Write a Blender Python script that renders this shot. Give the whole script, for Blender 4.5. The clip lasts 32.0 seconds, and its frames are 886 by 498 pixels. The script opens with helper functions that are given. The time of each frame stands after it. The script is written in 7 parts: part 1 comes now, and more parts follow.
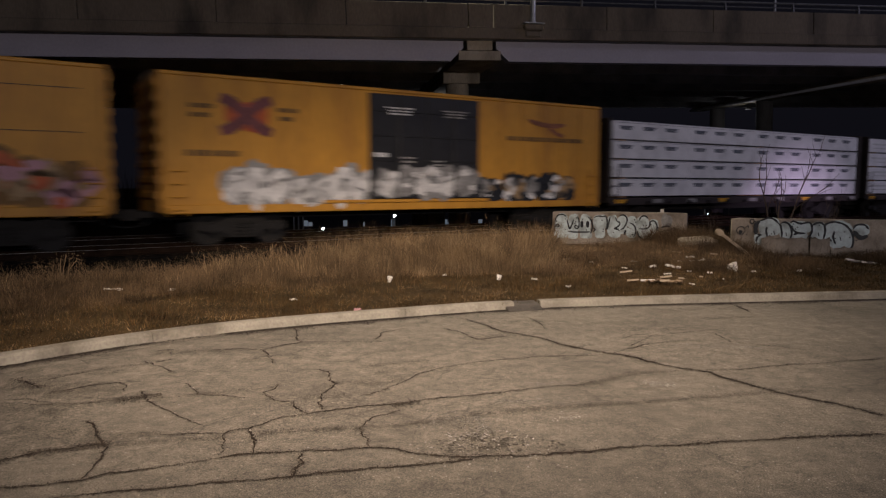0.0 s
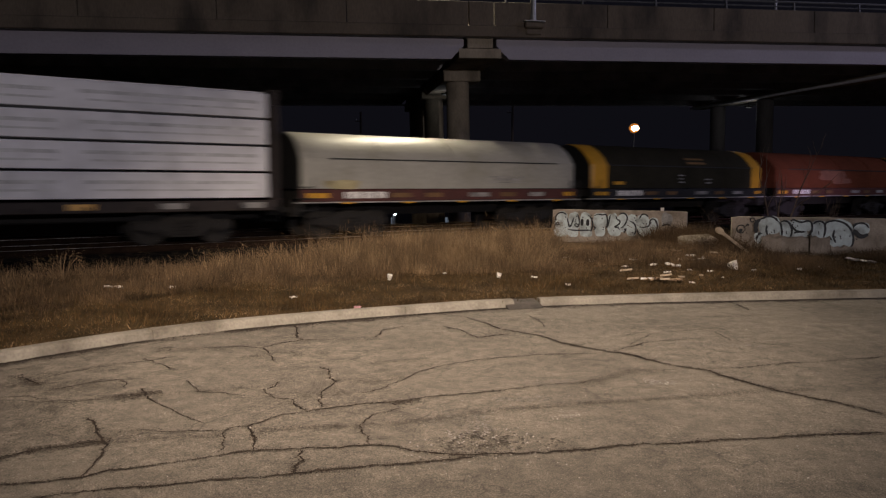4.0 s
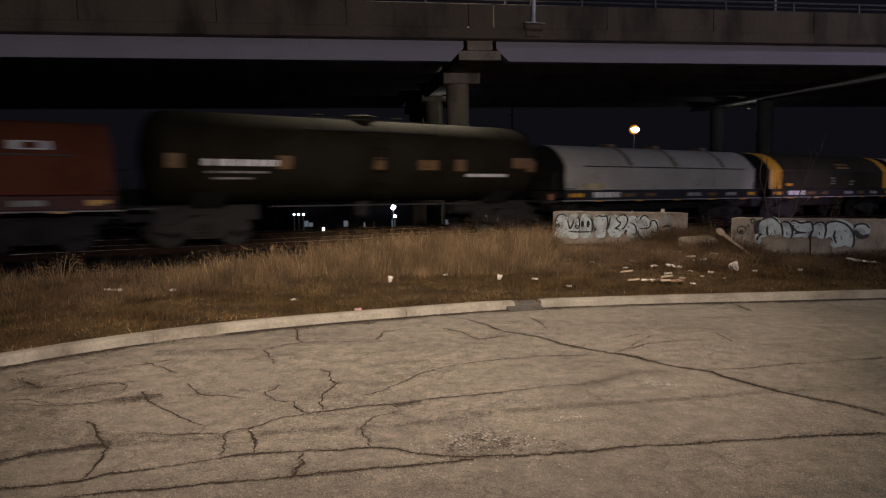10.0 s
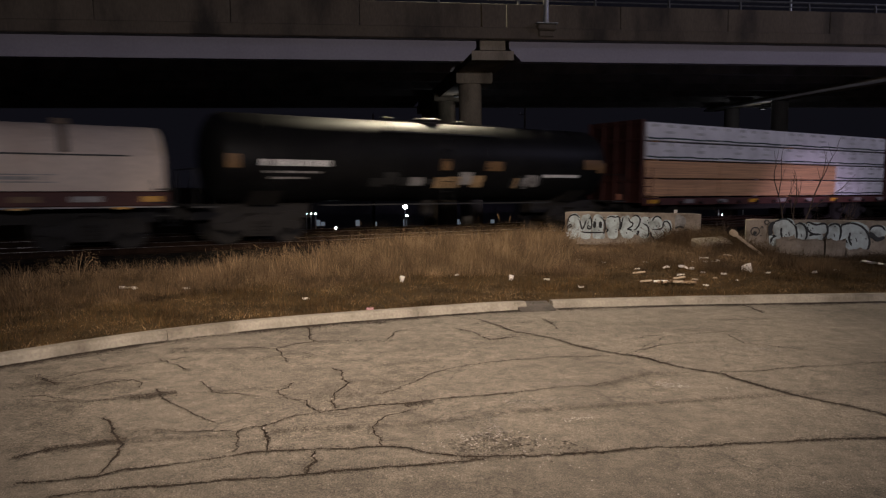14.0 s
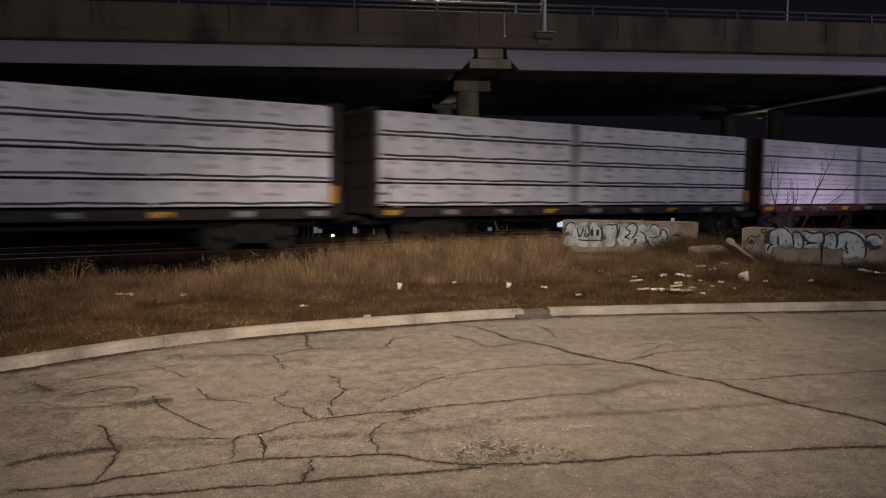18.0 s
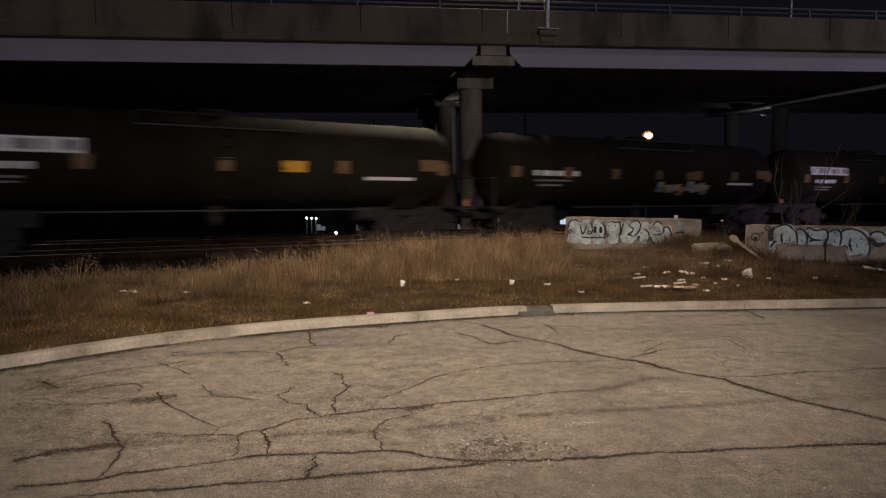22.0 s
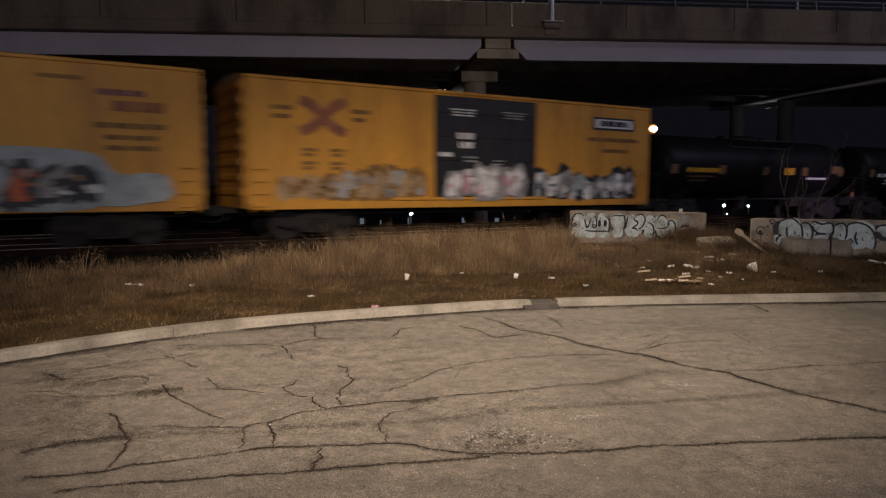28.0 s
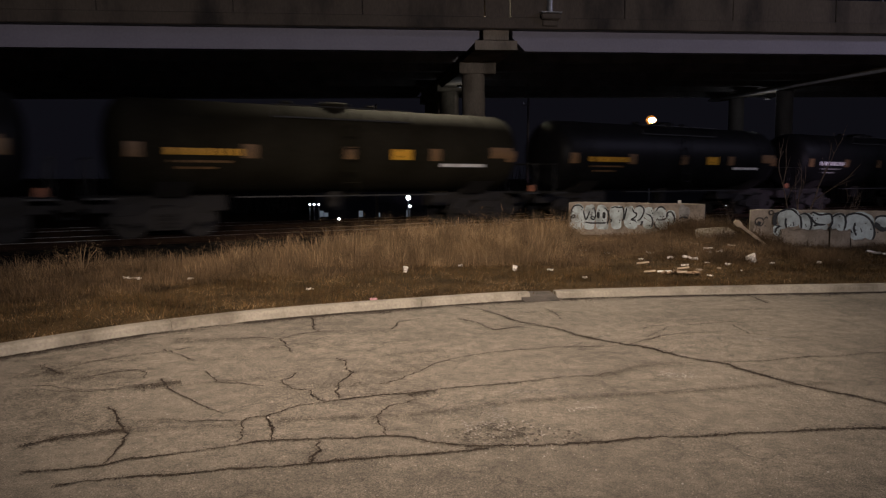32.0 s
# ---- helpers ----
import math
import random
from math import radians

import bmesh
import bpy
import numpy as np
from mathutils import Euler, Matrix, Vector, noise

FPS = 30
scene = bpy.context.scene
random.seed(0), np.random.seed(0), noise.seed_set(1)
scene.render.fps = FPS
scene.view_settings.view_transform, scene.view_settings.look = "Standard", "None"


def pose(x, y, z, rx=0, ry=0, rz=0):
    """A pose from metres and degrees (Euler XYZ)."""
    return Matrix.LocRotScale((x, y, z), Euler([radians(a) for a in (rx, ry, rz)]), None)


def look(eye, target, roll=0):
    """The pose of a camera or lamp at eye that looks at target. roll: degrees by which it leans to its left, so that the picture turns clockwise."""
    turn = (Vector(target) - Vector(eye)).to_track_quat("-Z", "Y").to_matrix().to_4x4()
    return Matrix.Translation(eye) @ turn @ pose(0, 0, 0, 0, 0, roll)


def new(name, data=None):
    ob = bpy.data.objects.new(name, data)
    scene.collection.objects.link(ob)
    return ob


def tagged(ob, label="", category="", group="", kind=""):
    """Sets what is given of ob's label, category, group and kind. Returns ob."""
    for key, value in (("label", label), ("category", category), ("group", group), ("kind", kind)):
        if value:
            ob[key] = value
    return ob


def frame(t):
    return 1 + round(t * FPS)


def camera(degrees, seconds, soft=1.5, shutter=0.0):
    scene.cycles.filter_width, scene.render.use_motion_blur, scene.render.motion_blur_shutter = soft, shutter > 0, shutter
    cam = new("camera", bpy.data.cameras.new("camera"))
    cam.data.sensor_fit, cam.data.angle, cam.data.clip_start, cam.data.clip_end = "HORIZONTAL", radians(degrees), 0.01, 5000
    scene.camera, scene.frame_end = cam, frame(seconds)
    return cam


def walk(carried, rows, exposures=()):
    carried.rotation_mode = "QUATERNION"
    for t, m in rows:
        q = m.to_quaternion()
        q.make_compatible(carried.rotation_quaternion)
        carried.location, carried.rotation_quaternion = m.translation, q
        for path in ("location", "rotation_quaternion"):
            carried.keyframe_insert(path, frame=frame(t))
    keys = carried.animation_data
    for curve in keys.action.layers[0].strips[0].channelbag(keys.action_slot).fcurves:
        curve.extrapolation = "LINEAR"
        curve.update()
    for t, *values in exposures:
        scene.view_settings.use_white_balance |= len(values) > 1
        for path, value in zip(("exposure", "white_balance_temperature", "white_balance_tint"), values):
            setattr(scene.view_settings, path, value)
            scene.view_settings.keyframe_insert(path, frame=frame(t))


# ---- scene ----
# ---------------------------------------------------------------- camera
cam = camera(65.0, 32.0, soft=1.25, shutter=0.75)
walk(cam, [
    (0.0, look((-0.000, -0.000, 1.630), (0.000, 19.920, -0.158), 0.00)),
    (0.5, look((-0.007, 0.000, 1.629), (0.018, 19.919, -0.173), 0.12)),
    (1.0, look((-0.004, -0.000, 1.633), (0.009, 19.917, -0.184), 0.18)),
    (1.5, look((-0.004, -0.007, 1.633), (-0.017, 19.910, -0.192), 0.29)),
    (2.0, look((-0.006, -0.001, 1.630), (-0.016, 19.914, -0.218), 0.36)),
    (2.5, look((-0.003, -0.006, 1.629), (0.004, 19.906, -0.247), 0.30)),
    (3.0, look((-0.005, 0.001, 1.628), (0.032, 19.912, -0.249), 0.25)),
    (3.5, look((0.001, -0.002, 1.629), (0.028, 19.912, -0.231), 0.15)),
    (5.5, look((-0.007, 0.001, 1.630), (-0.074, 19.917, -0.205), 0.07)),
    (6.0, look((-0.003, -0.002, 1.625), (-0.069, 19.911, -0.230), 0.01)),
    (6.5, look((-0.009, 0.007, 1.628), (-0.040, 19.916, -0.274), 0.13)),
    (7.0, look((-0.004, -0.001, 1.628), (-0.007, 19.908, -0.275), 0.05)),
    (7.5, look((-0.003, 0.005, 1.626), (0.022, 19.917, -0.247), 0.02)),
    (8.0, look((-0.002, 0.007, 1.626), (0.009, 19.922, -0.209), 0.00)),
    (8.5, look((-0.008, 0.009, 1.630), (-0.027, 19.929, -0.158), 0.08)),
    (9.0, look((-0.003, 0.001, 1.628), (-0.041, 19.925, -0.113), -0.03)),
    (9.5, look((-0.004, 0.007, 1.627), (-0.030, 19.930, -0.134), -0.01)),
    (10.0, look((-0.001, 0.008, 1.624), (-0.015, 19.928, -0.157), -0.11)),
    (10.5, look((-0.002, 0.008, 1.627), (-0.010, 19.926, -0.179), -0.10)),
    (11.0, look((0.000, -0.002, 1.631), (-0.032, 19.917, -0.175), -0.13)),
    (11.5, look((-0.003, -0.003, 1.630), (-0.065, 19.917, -0.152), -0.06)),
    (12.0, look((-0.002, -0.005, 1.627), (-0.119, 19.919, -0.108), -0.03)),
    (12.5, look((-0.002, -0.006, 1.629), (-0.170, 19.921, -0.073), 0.11)),
    (13.0, look((-0.012, -0.007, 1.632), (-0.247, 19.919, -0.069), 0.13)),
    (13.5, look((-0.009, -0.008, 1.630), (-0.329, 19.914, -0.105), 0.09)),
    (14.0, look((-0.006, -0.012, 1.631), (-0.351, 19.904, -0.158), 0.12)),
    (14.5, look((-0.013, -0.008, 1.626), (-0.292, 19.909, -0.164), 0.24)),
    (16.5, look((-0.019, -0.012, 1.630), (-0.319, 19.924, 0.067), 0.61)),
    (17.0, look((-0.014, -0.015, 1.628), (-0.317, 19.922, 0.068), 0.45)),
    (17.5, look((-0.009, -0.018, 1.630), (-0.307, 19.917, 0.055), 0.31)),
    (18.0, look((-0.010, -0.010, 1.629), (-0.277, 19.927, 0.055), 0.31)),
    (18.5, look((-0.010, -0.021, 1.629), (-0.288, 19.917, 0.083), 0.32)),
    (19.0, look((-0.017, -0.018, 1.632), (-0.330, 19.919, 0.081), 0.49)),
    (19.5, look((-0.017, -0.025, 1.631), (-0.394, 19.911, 0.078), 0.52)),
    (20.0, look((-0.019, -0.022, 1.630), (-0.445, 19.912, 0.060), 0.56)),
    (20.5, look((-0.018, -0.017, 1.628), (-0.434, 19.912, -0.003), 0.50)),
    (21.0, look((-0.015, -0.017, 1.629), (-0.396, 19.909, -0.055), 0.42)),
    (21.5, look((-0.016, -0.011, 1.625), (-0.363, 19.915, -0.063), 0.32)),
    (22.0, look((-0.012, -0.016, 1.627), (-0.363, 19.913, -0.023), 0.28)),
    (22.5, look((-0.011, -0.021, 1.627), (-0.381, 19.912, 0.033), 0.32)),
    (23.0, look((-0.019, -0.013, 1.630), (-0.402, 19.919, 0.034), 0.45)),
    (23.5, look((-0.016, -0.019, 1.631), (-0.418, 19.909, -0.008), 0.51)),
    (24.0, look((-0.017, -0.016, 1.626), (-0.416, 19.907, -0.081), 0.50)),
    (24.5, look((-0.015, -0.007, 1.626), (-0.358, 19.908, -0.176), 0.42)),
    (25.0, look((-0.011, -0.004, 1.623), (-0.339, 19.907, -0.236), 0.32)),
    (25.5, look((-0.009, -0.006, 1.625), (-0.348, 19.900, -0.284), 0.19)),
    (27.5, look((-0.014, -0.018, 1.626), (-0.474, 19.893, -0.211), 0.30)),
    (28.0, look((-0.017, -0.020, 1.626), (-0.483, 19.891, -0.209), 0.28)),
    (28.5, look((-0.013, -0.027, 1.626), (-0.488, 19.880, -0.234), 0.15)),
    (29.0, look((-0.010, -0.017, 1.621), (-0.484, 19.887, -0.273), 0.07)),
    (29.5, look((-0.013, -0.015, 1.623), (-0.479, 19.888, -0.294), 0.10)),
    (30.0, look((-0.018, -0.019, 1.629), (-0.494, 19.881, -0.310), 0.28)),
    (30.5, look((-0.020, -0.012, 1.624), (-0.524, 19.886, -0.327), 0.31)),
    (31.0, look((-0.016, -0.012, 1.622), (-0.526, 19.884, -0.350), 0.22)),
    (31.5, look((-0.013, -0.013, 1.623), (-0.482, 19.881, -0.383), 0.16)),
    (32.0, look((-0.011, -0.002, 1.623), (-0.446, 19.888, -0.429), 0.06)),
])

# ---------------------------------------------------------------- light
world = bpy.data.worlds.new("night_sky")
scene.world = world
world.use_nodes = True
world.node_tree.nodes["Background"].inputs["Color"].default_value = (0.68, 0.66, 1.0, 1)
world.node_tree.nodes["Background"].inputs["Strength"].default_value = 0.006
scene.view_settings.exposure = 0.0


def point_lamp(name, place, watts, colour, radius=0.25, target=None, cone=150):
    data = bpy.data.lights.new(name, "SPOT" if target else "POINT")
    data.energy, data.color, data.shadow_soft_size = watts, colour, radius
    lamp = new(name, data)
    if target:
        data.spot_size, data.spot_blend = radians(cone), 1.0
        lamp.matrix_world = look(place, target)
    else:
        lamp.location = place
    return lamp


# the lot's own street light over the viewer's shoulder, an unseen fill added far behind, the lamp over the bridge's
# roadway, and a violet high mast far down the road
point_lamp("lot_light", (-0.2, -5.0, 9.6), 18800, (1.0, 0.81, 0.675), 0.3, (-0.3, 10.9, 0), 47)
point_lamp("road_light", (17.0, -32.0, 8.5), 16600, (0.97, 0.89, 0.96), 0.4)
point_lamp("roadway_light", (0.2, 37.0, 17.7), 27000, (1.0, 0.86, 0.62), 0.3, (1.2, 24.5, 3.0), 54)
point_lamp("high_mast_light", (52.0, 19.0, 26.0), 10500, (0.68, 0.66, 1.0), 2.0)
# an unseen low beam added for the violet on the train, and two dim lights added under the bridge
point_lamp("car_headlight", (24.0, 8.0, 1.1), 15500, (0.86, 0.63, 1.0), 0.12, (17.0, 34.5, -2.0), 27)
# added to brighten the cap beams; no source is known here
point_lamp("underpass_light", (20.2, 46.7, 6.45), 14, (0.9, 0.93, 1.0), 0.15)
point_lamp("underpass_light", (0.1, 38.4, 6.2), 6, (0.9, 0.93, 1.0), 0.15)


# ---------------------------------------------------------------- materials
def mat(name, colour, rough=0.8, metal=0.0, vary=0.25, scale=3.0, fine=40.0, bump=0.15, stain=None, spread=0.5, each=0.0, stretch=(1, 1, 1)):
    """A surface with broad stains and fine grain; each: how far one piece differs from the next."""
    m = bpy.data.materials.new(name)
    m.use_nodes = True
    nt = m.node_tree
    n, l = nt.nodes, nt.links
    p = n["Principled BSDF"]
    p.inputs["Roughness"].default_value, p.inputs["Metallic"].default_value = rough, metal
    co = n.new("ShaderNodeTexCoord")
    mp = n.new("ShaderNodeMapping")
    mp.inputs["Scale"].default_value = stretch
    l.new(co.outputs["Object"], mp.inputs["Vector"])
    big, small = n.new("ShaderNodeTexNoise"), n.new("ShaderNodeTexNoise")
    big.inputs["Scale"].default_value, big.inputs["Detail"].default_value = scale, 5
    small.inputs["Scale"].default_value, small.inputs["Detail"].default_value = fine, 3
    for t in (big, small):
        l.new(mp.outputs["Vector"], t.inputs["Vector"])
    ramp = n.new("ShaderNodeValToRGB")
    c = Vector(colour)
    dark = Vector(stain) if stain else c * (1 - vary)
    light = c * (1 + vary * 0.6)
    ramp.color_ramp.elements[0].position, ramp.color_ramp.elements[0].color = 0.5 - spread * 0.4, (*dark, 1)
    ramp.color_ramp.elements[1].position, ramp.color_ramp.elements[1].color = 0.5 + spread * 0.3, (*light, 1)
    e = ramp.color_ramp.elements.new(0.5)
    e.color = (*c, 1)
    l.new(big.outputs["Fac"], ramp.inputs["Fac"])
    grain = n.new("ShaderNodeMapRange")
    grain.inputs["From Min"].default_value, grain.inputs["From Max"].default_value = 0.25, 0.75
    grain.inputs["To Min"].default_value, grain.inputs["To Max"].default_value = 1 - vary * 0.7, 1 + vary * 0.5
    l.new(small.outputs["Fac"], grain.inputs["Value"])
    mul = n.new("ShaderNodeVectorMath")
    mul.operation = "SCALE"
    l.new(ramp.outputs["Color"], mul.inputs[0])
    l.new(grain.outputs["Result"], mul.inputs["Scale"])
    last = mul
    if each:
        info = n.new("ShaderNodeObjectInfo")
        rng = n.new("ShaderNodeMapRange")
        rng.inputs["To Min"].default_value, rng.inputs["To Max"].default_value = 1 - each, 1 + each
        l.new(info.outputs["Random"], rng.inputs["Value"])
        last = n.new("ShaderNodeVectorMath")
        last.operation = "SCALE"
        l.new(mul.outputs["Vector"], last.inputs[0])
        l.new(rng.outputs["Result"], last.inputs["Scale"])
    l.new(last.outputs["Vector"], p.inputs["Base Color"])
    if bump:
        b = n.new("ShaderNodeBump")
        b.inputs["Strength"].default_value, b.inputs["Distance"].default_value = bump, 0.02
        l.new(small.outputs["Fac"], b.inputs["Height"])
        l.new(b.outputs["Normal"], p.inputs["Normal"])
    return m


def glow(name, colour, strength):
    m = bpy.data.materials.new(name)
    m.use_nodes = True
    p = m.node_tree.nodes["Principled BSDF"]
    p.inputs["Base Color"].default_value = (*colour, 1)
    p.inputs["Emission Color"].default_value = (*colour, 1)
    p.inputs["Emission Strength"].default_value = strength
    return m


def island_mat(name, colours, rough=0.9):
    """Blades and twigs: each loose piece takes a colour between those given; a broad noise makes patches."""
    m = bpy.data.materials.new(name)
    m.use_nodes = True
    n, l = m.node_tree.nodes, m.node_tree.links
    p = n["Principled BSDF"]
    p.inputs["Roughness"].default_value = rough
    p.inputs["Specular IOR Level"].default_value = 0.15
    g = n.new("ShaderNodeNewGeometry")
    r = n.new("ShaderNodeValToRGB")
    while len(r.color_ramp.elements) < len(colours):
        r.color_ramp.elements.new(0.5)
    for i, c in enumerate(colours):
        r.color_ramp.elements[i].position = i / (len(colours) - 1)
        r.color_ramp.elements[i].color = (*c, 1)
    l.new(g.outputs["Random Per Island"], r.inputs["Fac"])
    co, big = n.new("ShaderNodeTexCoord"), n.new("ShaderNodeTexNoise")
    big.inputs["Scale"].default_value, big.inputs["Detail"].default_value = 1.9, 4
    l.new(co.outputs["Object"], big.inputs["Vector"])
    rng = n.new("ShaderNodeMapRange")
    rng.inputs["From Min"].default_value, rng.inputs["From Max"].default_value = 0.3, 0.7
    rng.inputs["To Min"].default_value, rng.inputs["To Max"].default_value = 0.3, 1.45
    l.new(big.outputs["Fac"], rng.inputs["Value"])
    s = n.new("ShaderNodeVectorMath")
    s.operation = "SCALE"
    l.new(r.outputs["Color"], s.inputs[0])
    l.new(rng.outputs["Result"], s.inputs["Scale"])
    l.new(s.outputs["Vector"], p.inputs["Base Color"])
    return m


def asphalt():
    """Old asphalt: pale worn areas, dark stains, stone speckle."""
    m = mat("worn_asphalt", (0.192, 0.166, 0.128), 0.9, vary=0.24, scale=0.6, fine=60, bump=0.45, stain=(0.12, 0.102, 0.078), spread=0.7)
    nt = m.node_tree
    n, l = nt.nodes, nt.links
    p = n["Principled BSDF"]
    base = p.inputs["Base Color"].links[0].from_socket
    co = n.new("ShaderNodeTexCoord")
    last = base
    for kind, scale, lo, hi, a, b in (("ShaderNodeTexNoise", 6.5, 0.35, 0.7, 0.82, 1.18), ("ShaderNodeTexNoise", 130.0, 0.35, 0.65, 0.55, 1.45), ("ShaderNodeTexVoronoi", 30.0, 0.0, 0.17, 2.6, 0.98), ("ShaderNodeTexNoise", 24.0, 0.35, 0.65, 0.87, 1.13)):
        t = n.new(kind)
        t.inputs["Scale"].default_value = scale
        l.new(co.outputs["Object"], t.inputs["Vector"])
        r = n.new("ShaderNodeMapRange")
        r.inputs["From Min"].default_value, r.inputs["From Max"].default_value = lo, hi
        r.inputs["To Min"].default_value, r.inputs["To Max"].default_value = a, b
        l.new(t.outputs[0], r.inputs["Value"])
        s = n.new("ShaderNodeVectorMath")
        s.operation = "SCALE"
        l.new(last, s.inputs[0])
        l.new(r.outputs["Result"], s.inputs["Scale"])
        last = s.outputs["Vector"]
    # fine map cracking, in patches
    warp = n.new("ShaderNodeTexNoise")
    warp.inputs["Scale"].default_value, warp.inputs["Detail"].default_value = 2.4, 6
    l.new(co.outputs["Object"], warp.inputs["Vector"])
    add = n.new("ShaderNodeVectorMath")
    add.operation = "MULTIPLY_ADD"
    add.inputs[1].default_value = (0.7, 0.7, 0)
    l.new(warp.outputs["Color"], add.inputs[0])
    l.new(co.outputs["Object"], add.inputs[2])
    cell = n.new("ShaderNodeTexVoronoi")
    cell.feature = "DISTANCE_TO_EDGE"
    cell.inputs["Scale"].default_value = 1.25
    l.new(add.outputs["Vector"], cell.inputs["Vector"])
    thin = n.new("ShaderNodeMapRange")
    thin.inputs["From Min"].default_value, thin.inputs["From Max"].default_value = 0.0, 0.02
    thin.inputs["To Min"].default_value, thin.inputs["To Max"].default_value = 0.66, 1.0
    l.new(cell.outputs["Distance"], thin.inputs["Value"])
    where = n.new("ShaderNodeTexNoise")
    where.inputs["Scale"].default_value = 0.8
    l.new(co.outputs["Object"], where.inputs["Vector"])
    mask = n.new("ShaderNodeMapRange")
    mask.inputs["From Min"].default_value, mask.inputs["From Max"].default_value = 0.42, 0.58
    l.new(where.outputs["Fac"], mask.inputs["Value"])
    mix = n.new("ShaderNodeMix")
    mix.inputs["A"].default_value = 1.0
    l.new(mask.outputs["Result"], mix.inputs["Factor"])
    l.new(thin.outputs["Result"], mix.inputs["B"])
    s = n.new("ShaderNodeVectorMath")
    s.operation = "SCALE"
    l.new(last, s.inputs[0])
    l.new(mix.outputs["Result"], s.inputs["Scale"])
    l.new(s.outputs["Vector"], p.inputs["Base Color"])
    return m


ASPHALT = asphalt()
CRACK = mat("crack_dirt", (0.036, 0.0235, 0.0135), 1.0, vary=0.4, scale=8, fine=60, bump=0.3)
STAIN = mat("oil_stain", (0.075, 0.06, 0.044), 0.85, vary=0.3, scale=6, fine=70, bump=0.3)
GRIT = mat("grit", (0.36, 0.33, 0.29), 0.95, vary=0.4, scale=6, fine=60, each=0.4)
CURB = mat("curb_concrete", (0.245, 0.22, 0.172), 0.9, vary=0.3, scale=2.5, fine=35, bump=0.4, stain=(0.14, 0.12, 0.09), each=0.09)
PATCH = mat("asphalt_patch", (0.07, 0.058, 0.047), 0.9, vary=0.35, scale=6, fine=50, bump=0.4)
SOIL = mat("soil_thatch", (0.06, 0.04, 0.019), 1.0, vary=0.5, scale=1.6, fine=30, bump=0.6, stain=(0.034, 0.025, 0.013))
# far blacker than stone: the shade along the tracks is in this colour
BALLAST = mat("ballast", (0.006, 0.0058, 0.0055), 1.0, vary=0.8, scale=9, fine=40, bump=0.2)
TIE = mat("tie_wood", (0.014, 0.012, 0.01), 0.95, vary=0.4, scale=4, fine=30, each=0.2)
RAIL = mat("rail_steel", (0.42, 0.4, 0.38), 0.3, 0.9, vary=0.2, scale=3, fine=60, bump=0.05)
RUST = mat("rail_rust", (0.02, 0.012, 0.008), 0.95, vary=0.4, scale=4, fine=40, bump=0.2)
CONCRETE = mat("bridge_concrete", (0.128, 0.102, 0.073), 0.92, vary=0.25, scale=0.8, fine=14, bump=0.25, stain=(0.045, 0.037, 0.028), stretch=(1, 1, 0.35))
PIER = mat("pier_concrete", (0.3, 0.25, 0.18), 0.92, vary=0.25, scale=1.2, fine=18, bump=0.25, stain=(0.16, 0.13, 0.09), stretch=(1, 1, 0.4))
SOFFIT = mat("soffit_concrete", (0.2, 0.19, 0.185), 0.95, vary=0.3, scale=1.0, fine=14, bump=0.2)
# concrete darkened to hold the shade of the right bent's columns
SHADED_COLUMN = mat("shaded_column_concrete", (0.05, 0.047, 0.044), 0.95, vary=0.35, scale=1.2, fine=16, bump=0.25, stretch=(1, 1, 0.4))
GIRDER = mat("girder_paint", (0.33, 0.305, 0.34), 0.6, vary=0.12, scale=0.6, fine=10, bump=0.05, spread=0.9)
RAILING = mat("railing_steel", (0.12, 0.12, 0.12), 0.6, 0.2, vary=0.3, scale=4, fine=40, bump=0.05)
DULL = mat("dull_fittings", (0.03, 0.03, 0.028), 0.6, 0.3, vary=0.3, scale=5, fine=30, bump=0.05)
GALV = mat("galvanised_steel", (0.4, 0.4, 0.39), 0.45, 0.7, vary=0.2, scale=4, fine=40, bump=0.05)
BARRIER = mat("barrier_concrete", (0.37, 0.31, 0.245), 0.92, vary=0.3, scale=3, fine=30, bump=0.4, stain=(0.2, 0.165, 0.12))
SPRAY = mat("pale_spray_paint", (0.6, 0.68, 0.67), 0.7, vary=0.2, scale=4, fine=20, bump=0.1, stain=(0.3, 0.33, 0.31))
INK = mat("black_spray_paint", (0.012, 0.014, 0.016), 0.6, vary=0.3, scale=5, fine=30, bump=0.05)
BLACK = mat("black_steel", (0.014, 0.014, 0.014), 0.55, 0.0, vary=0.4, scale=2, fine=18, bump=0.1)
TRUCK = mat("truck_steel", (0.013, 0.011, 0.009), 0.8, 0.1, vary=0.4, scale=5, fine=30, bump=0.2)
YELLOW = mat("boxcar_yellow", (0.56, 0.266, 0.027), 0.6, vary=0.24, scale=1.1, fine=11, bump=0.06, stain=(0.34, 0.14, 0.022), spread=0.9, stretch=(1, 1, 0.3))
ROOF = mat("boxcar_roof", (0.5, 0.42, 0.3), 0.6, 0.2, vary=0.25, scale=1.2, fine=12, bump=0.1)
SIGNAL = mat("reflector_yellow", (0.6, 0.31, 0.028), 0.4, vary=0.1, scale=4, fine=30, bump=0)
WHITE = mat("white_lettering", (0.7, 0.69, 0.66), 0.6, vary=0.25, scale=3, fine=30, bump=0.03)
FAINT = mat("worn_lettering", (0.2, 0.105, 0.025), 0.7, vary=0.3, scale=3, fine=30, bump=0)
EMBLEM = mat("emblem_maroon", (0.17, 0.05, 0.05), 0.6, vary=0.3, scale=3, fine=25, bump=0)
EMBLEM_FADED = mat("emblem_faded", (0.27, 0.1, 0.045), 0.7, vary=0.35, scale=3, fine=25, bump=0)
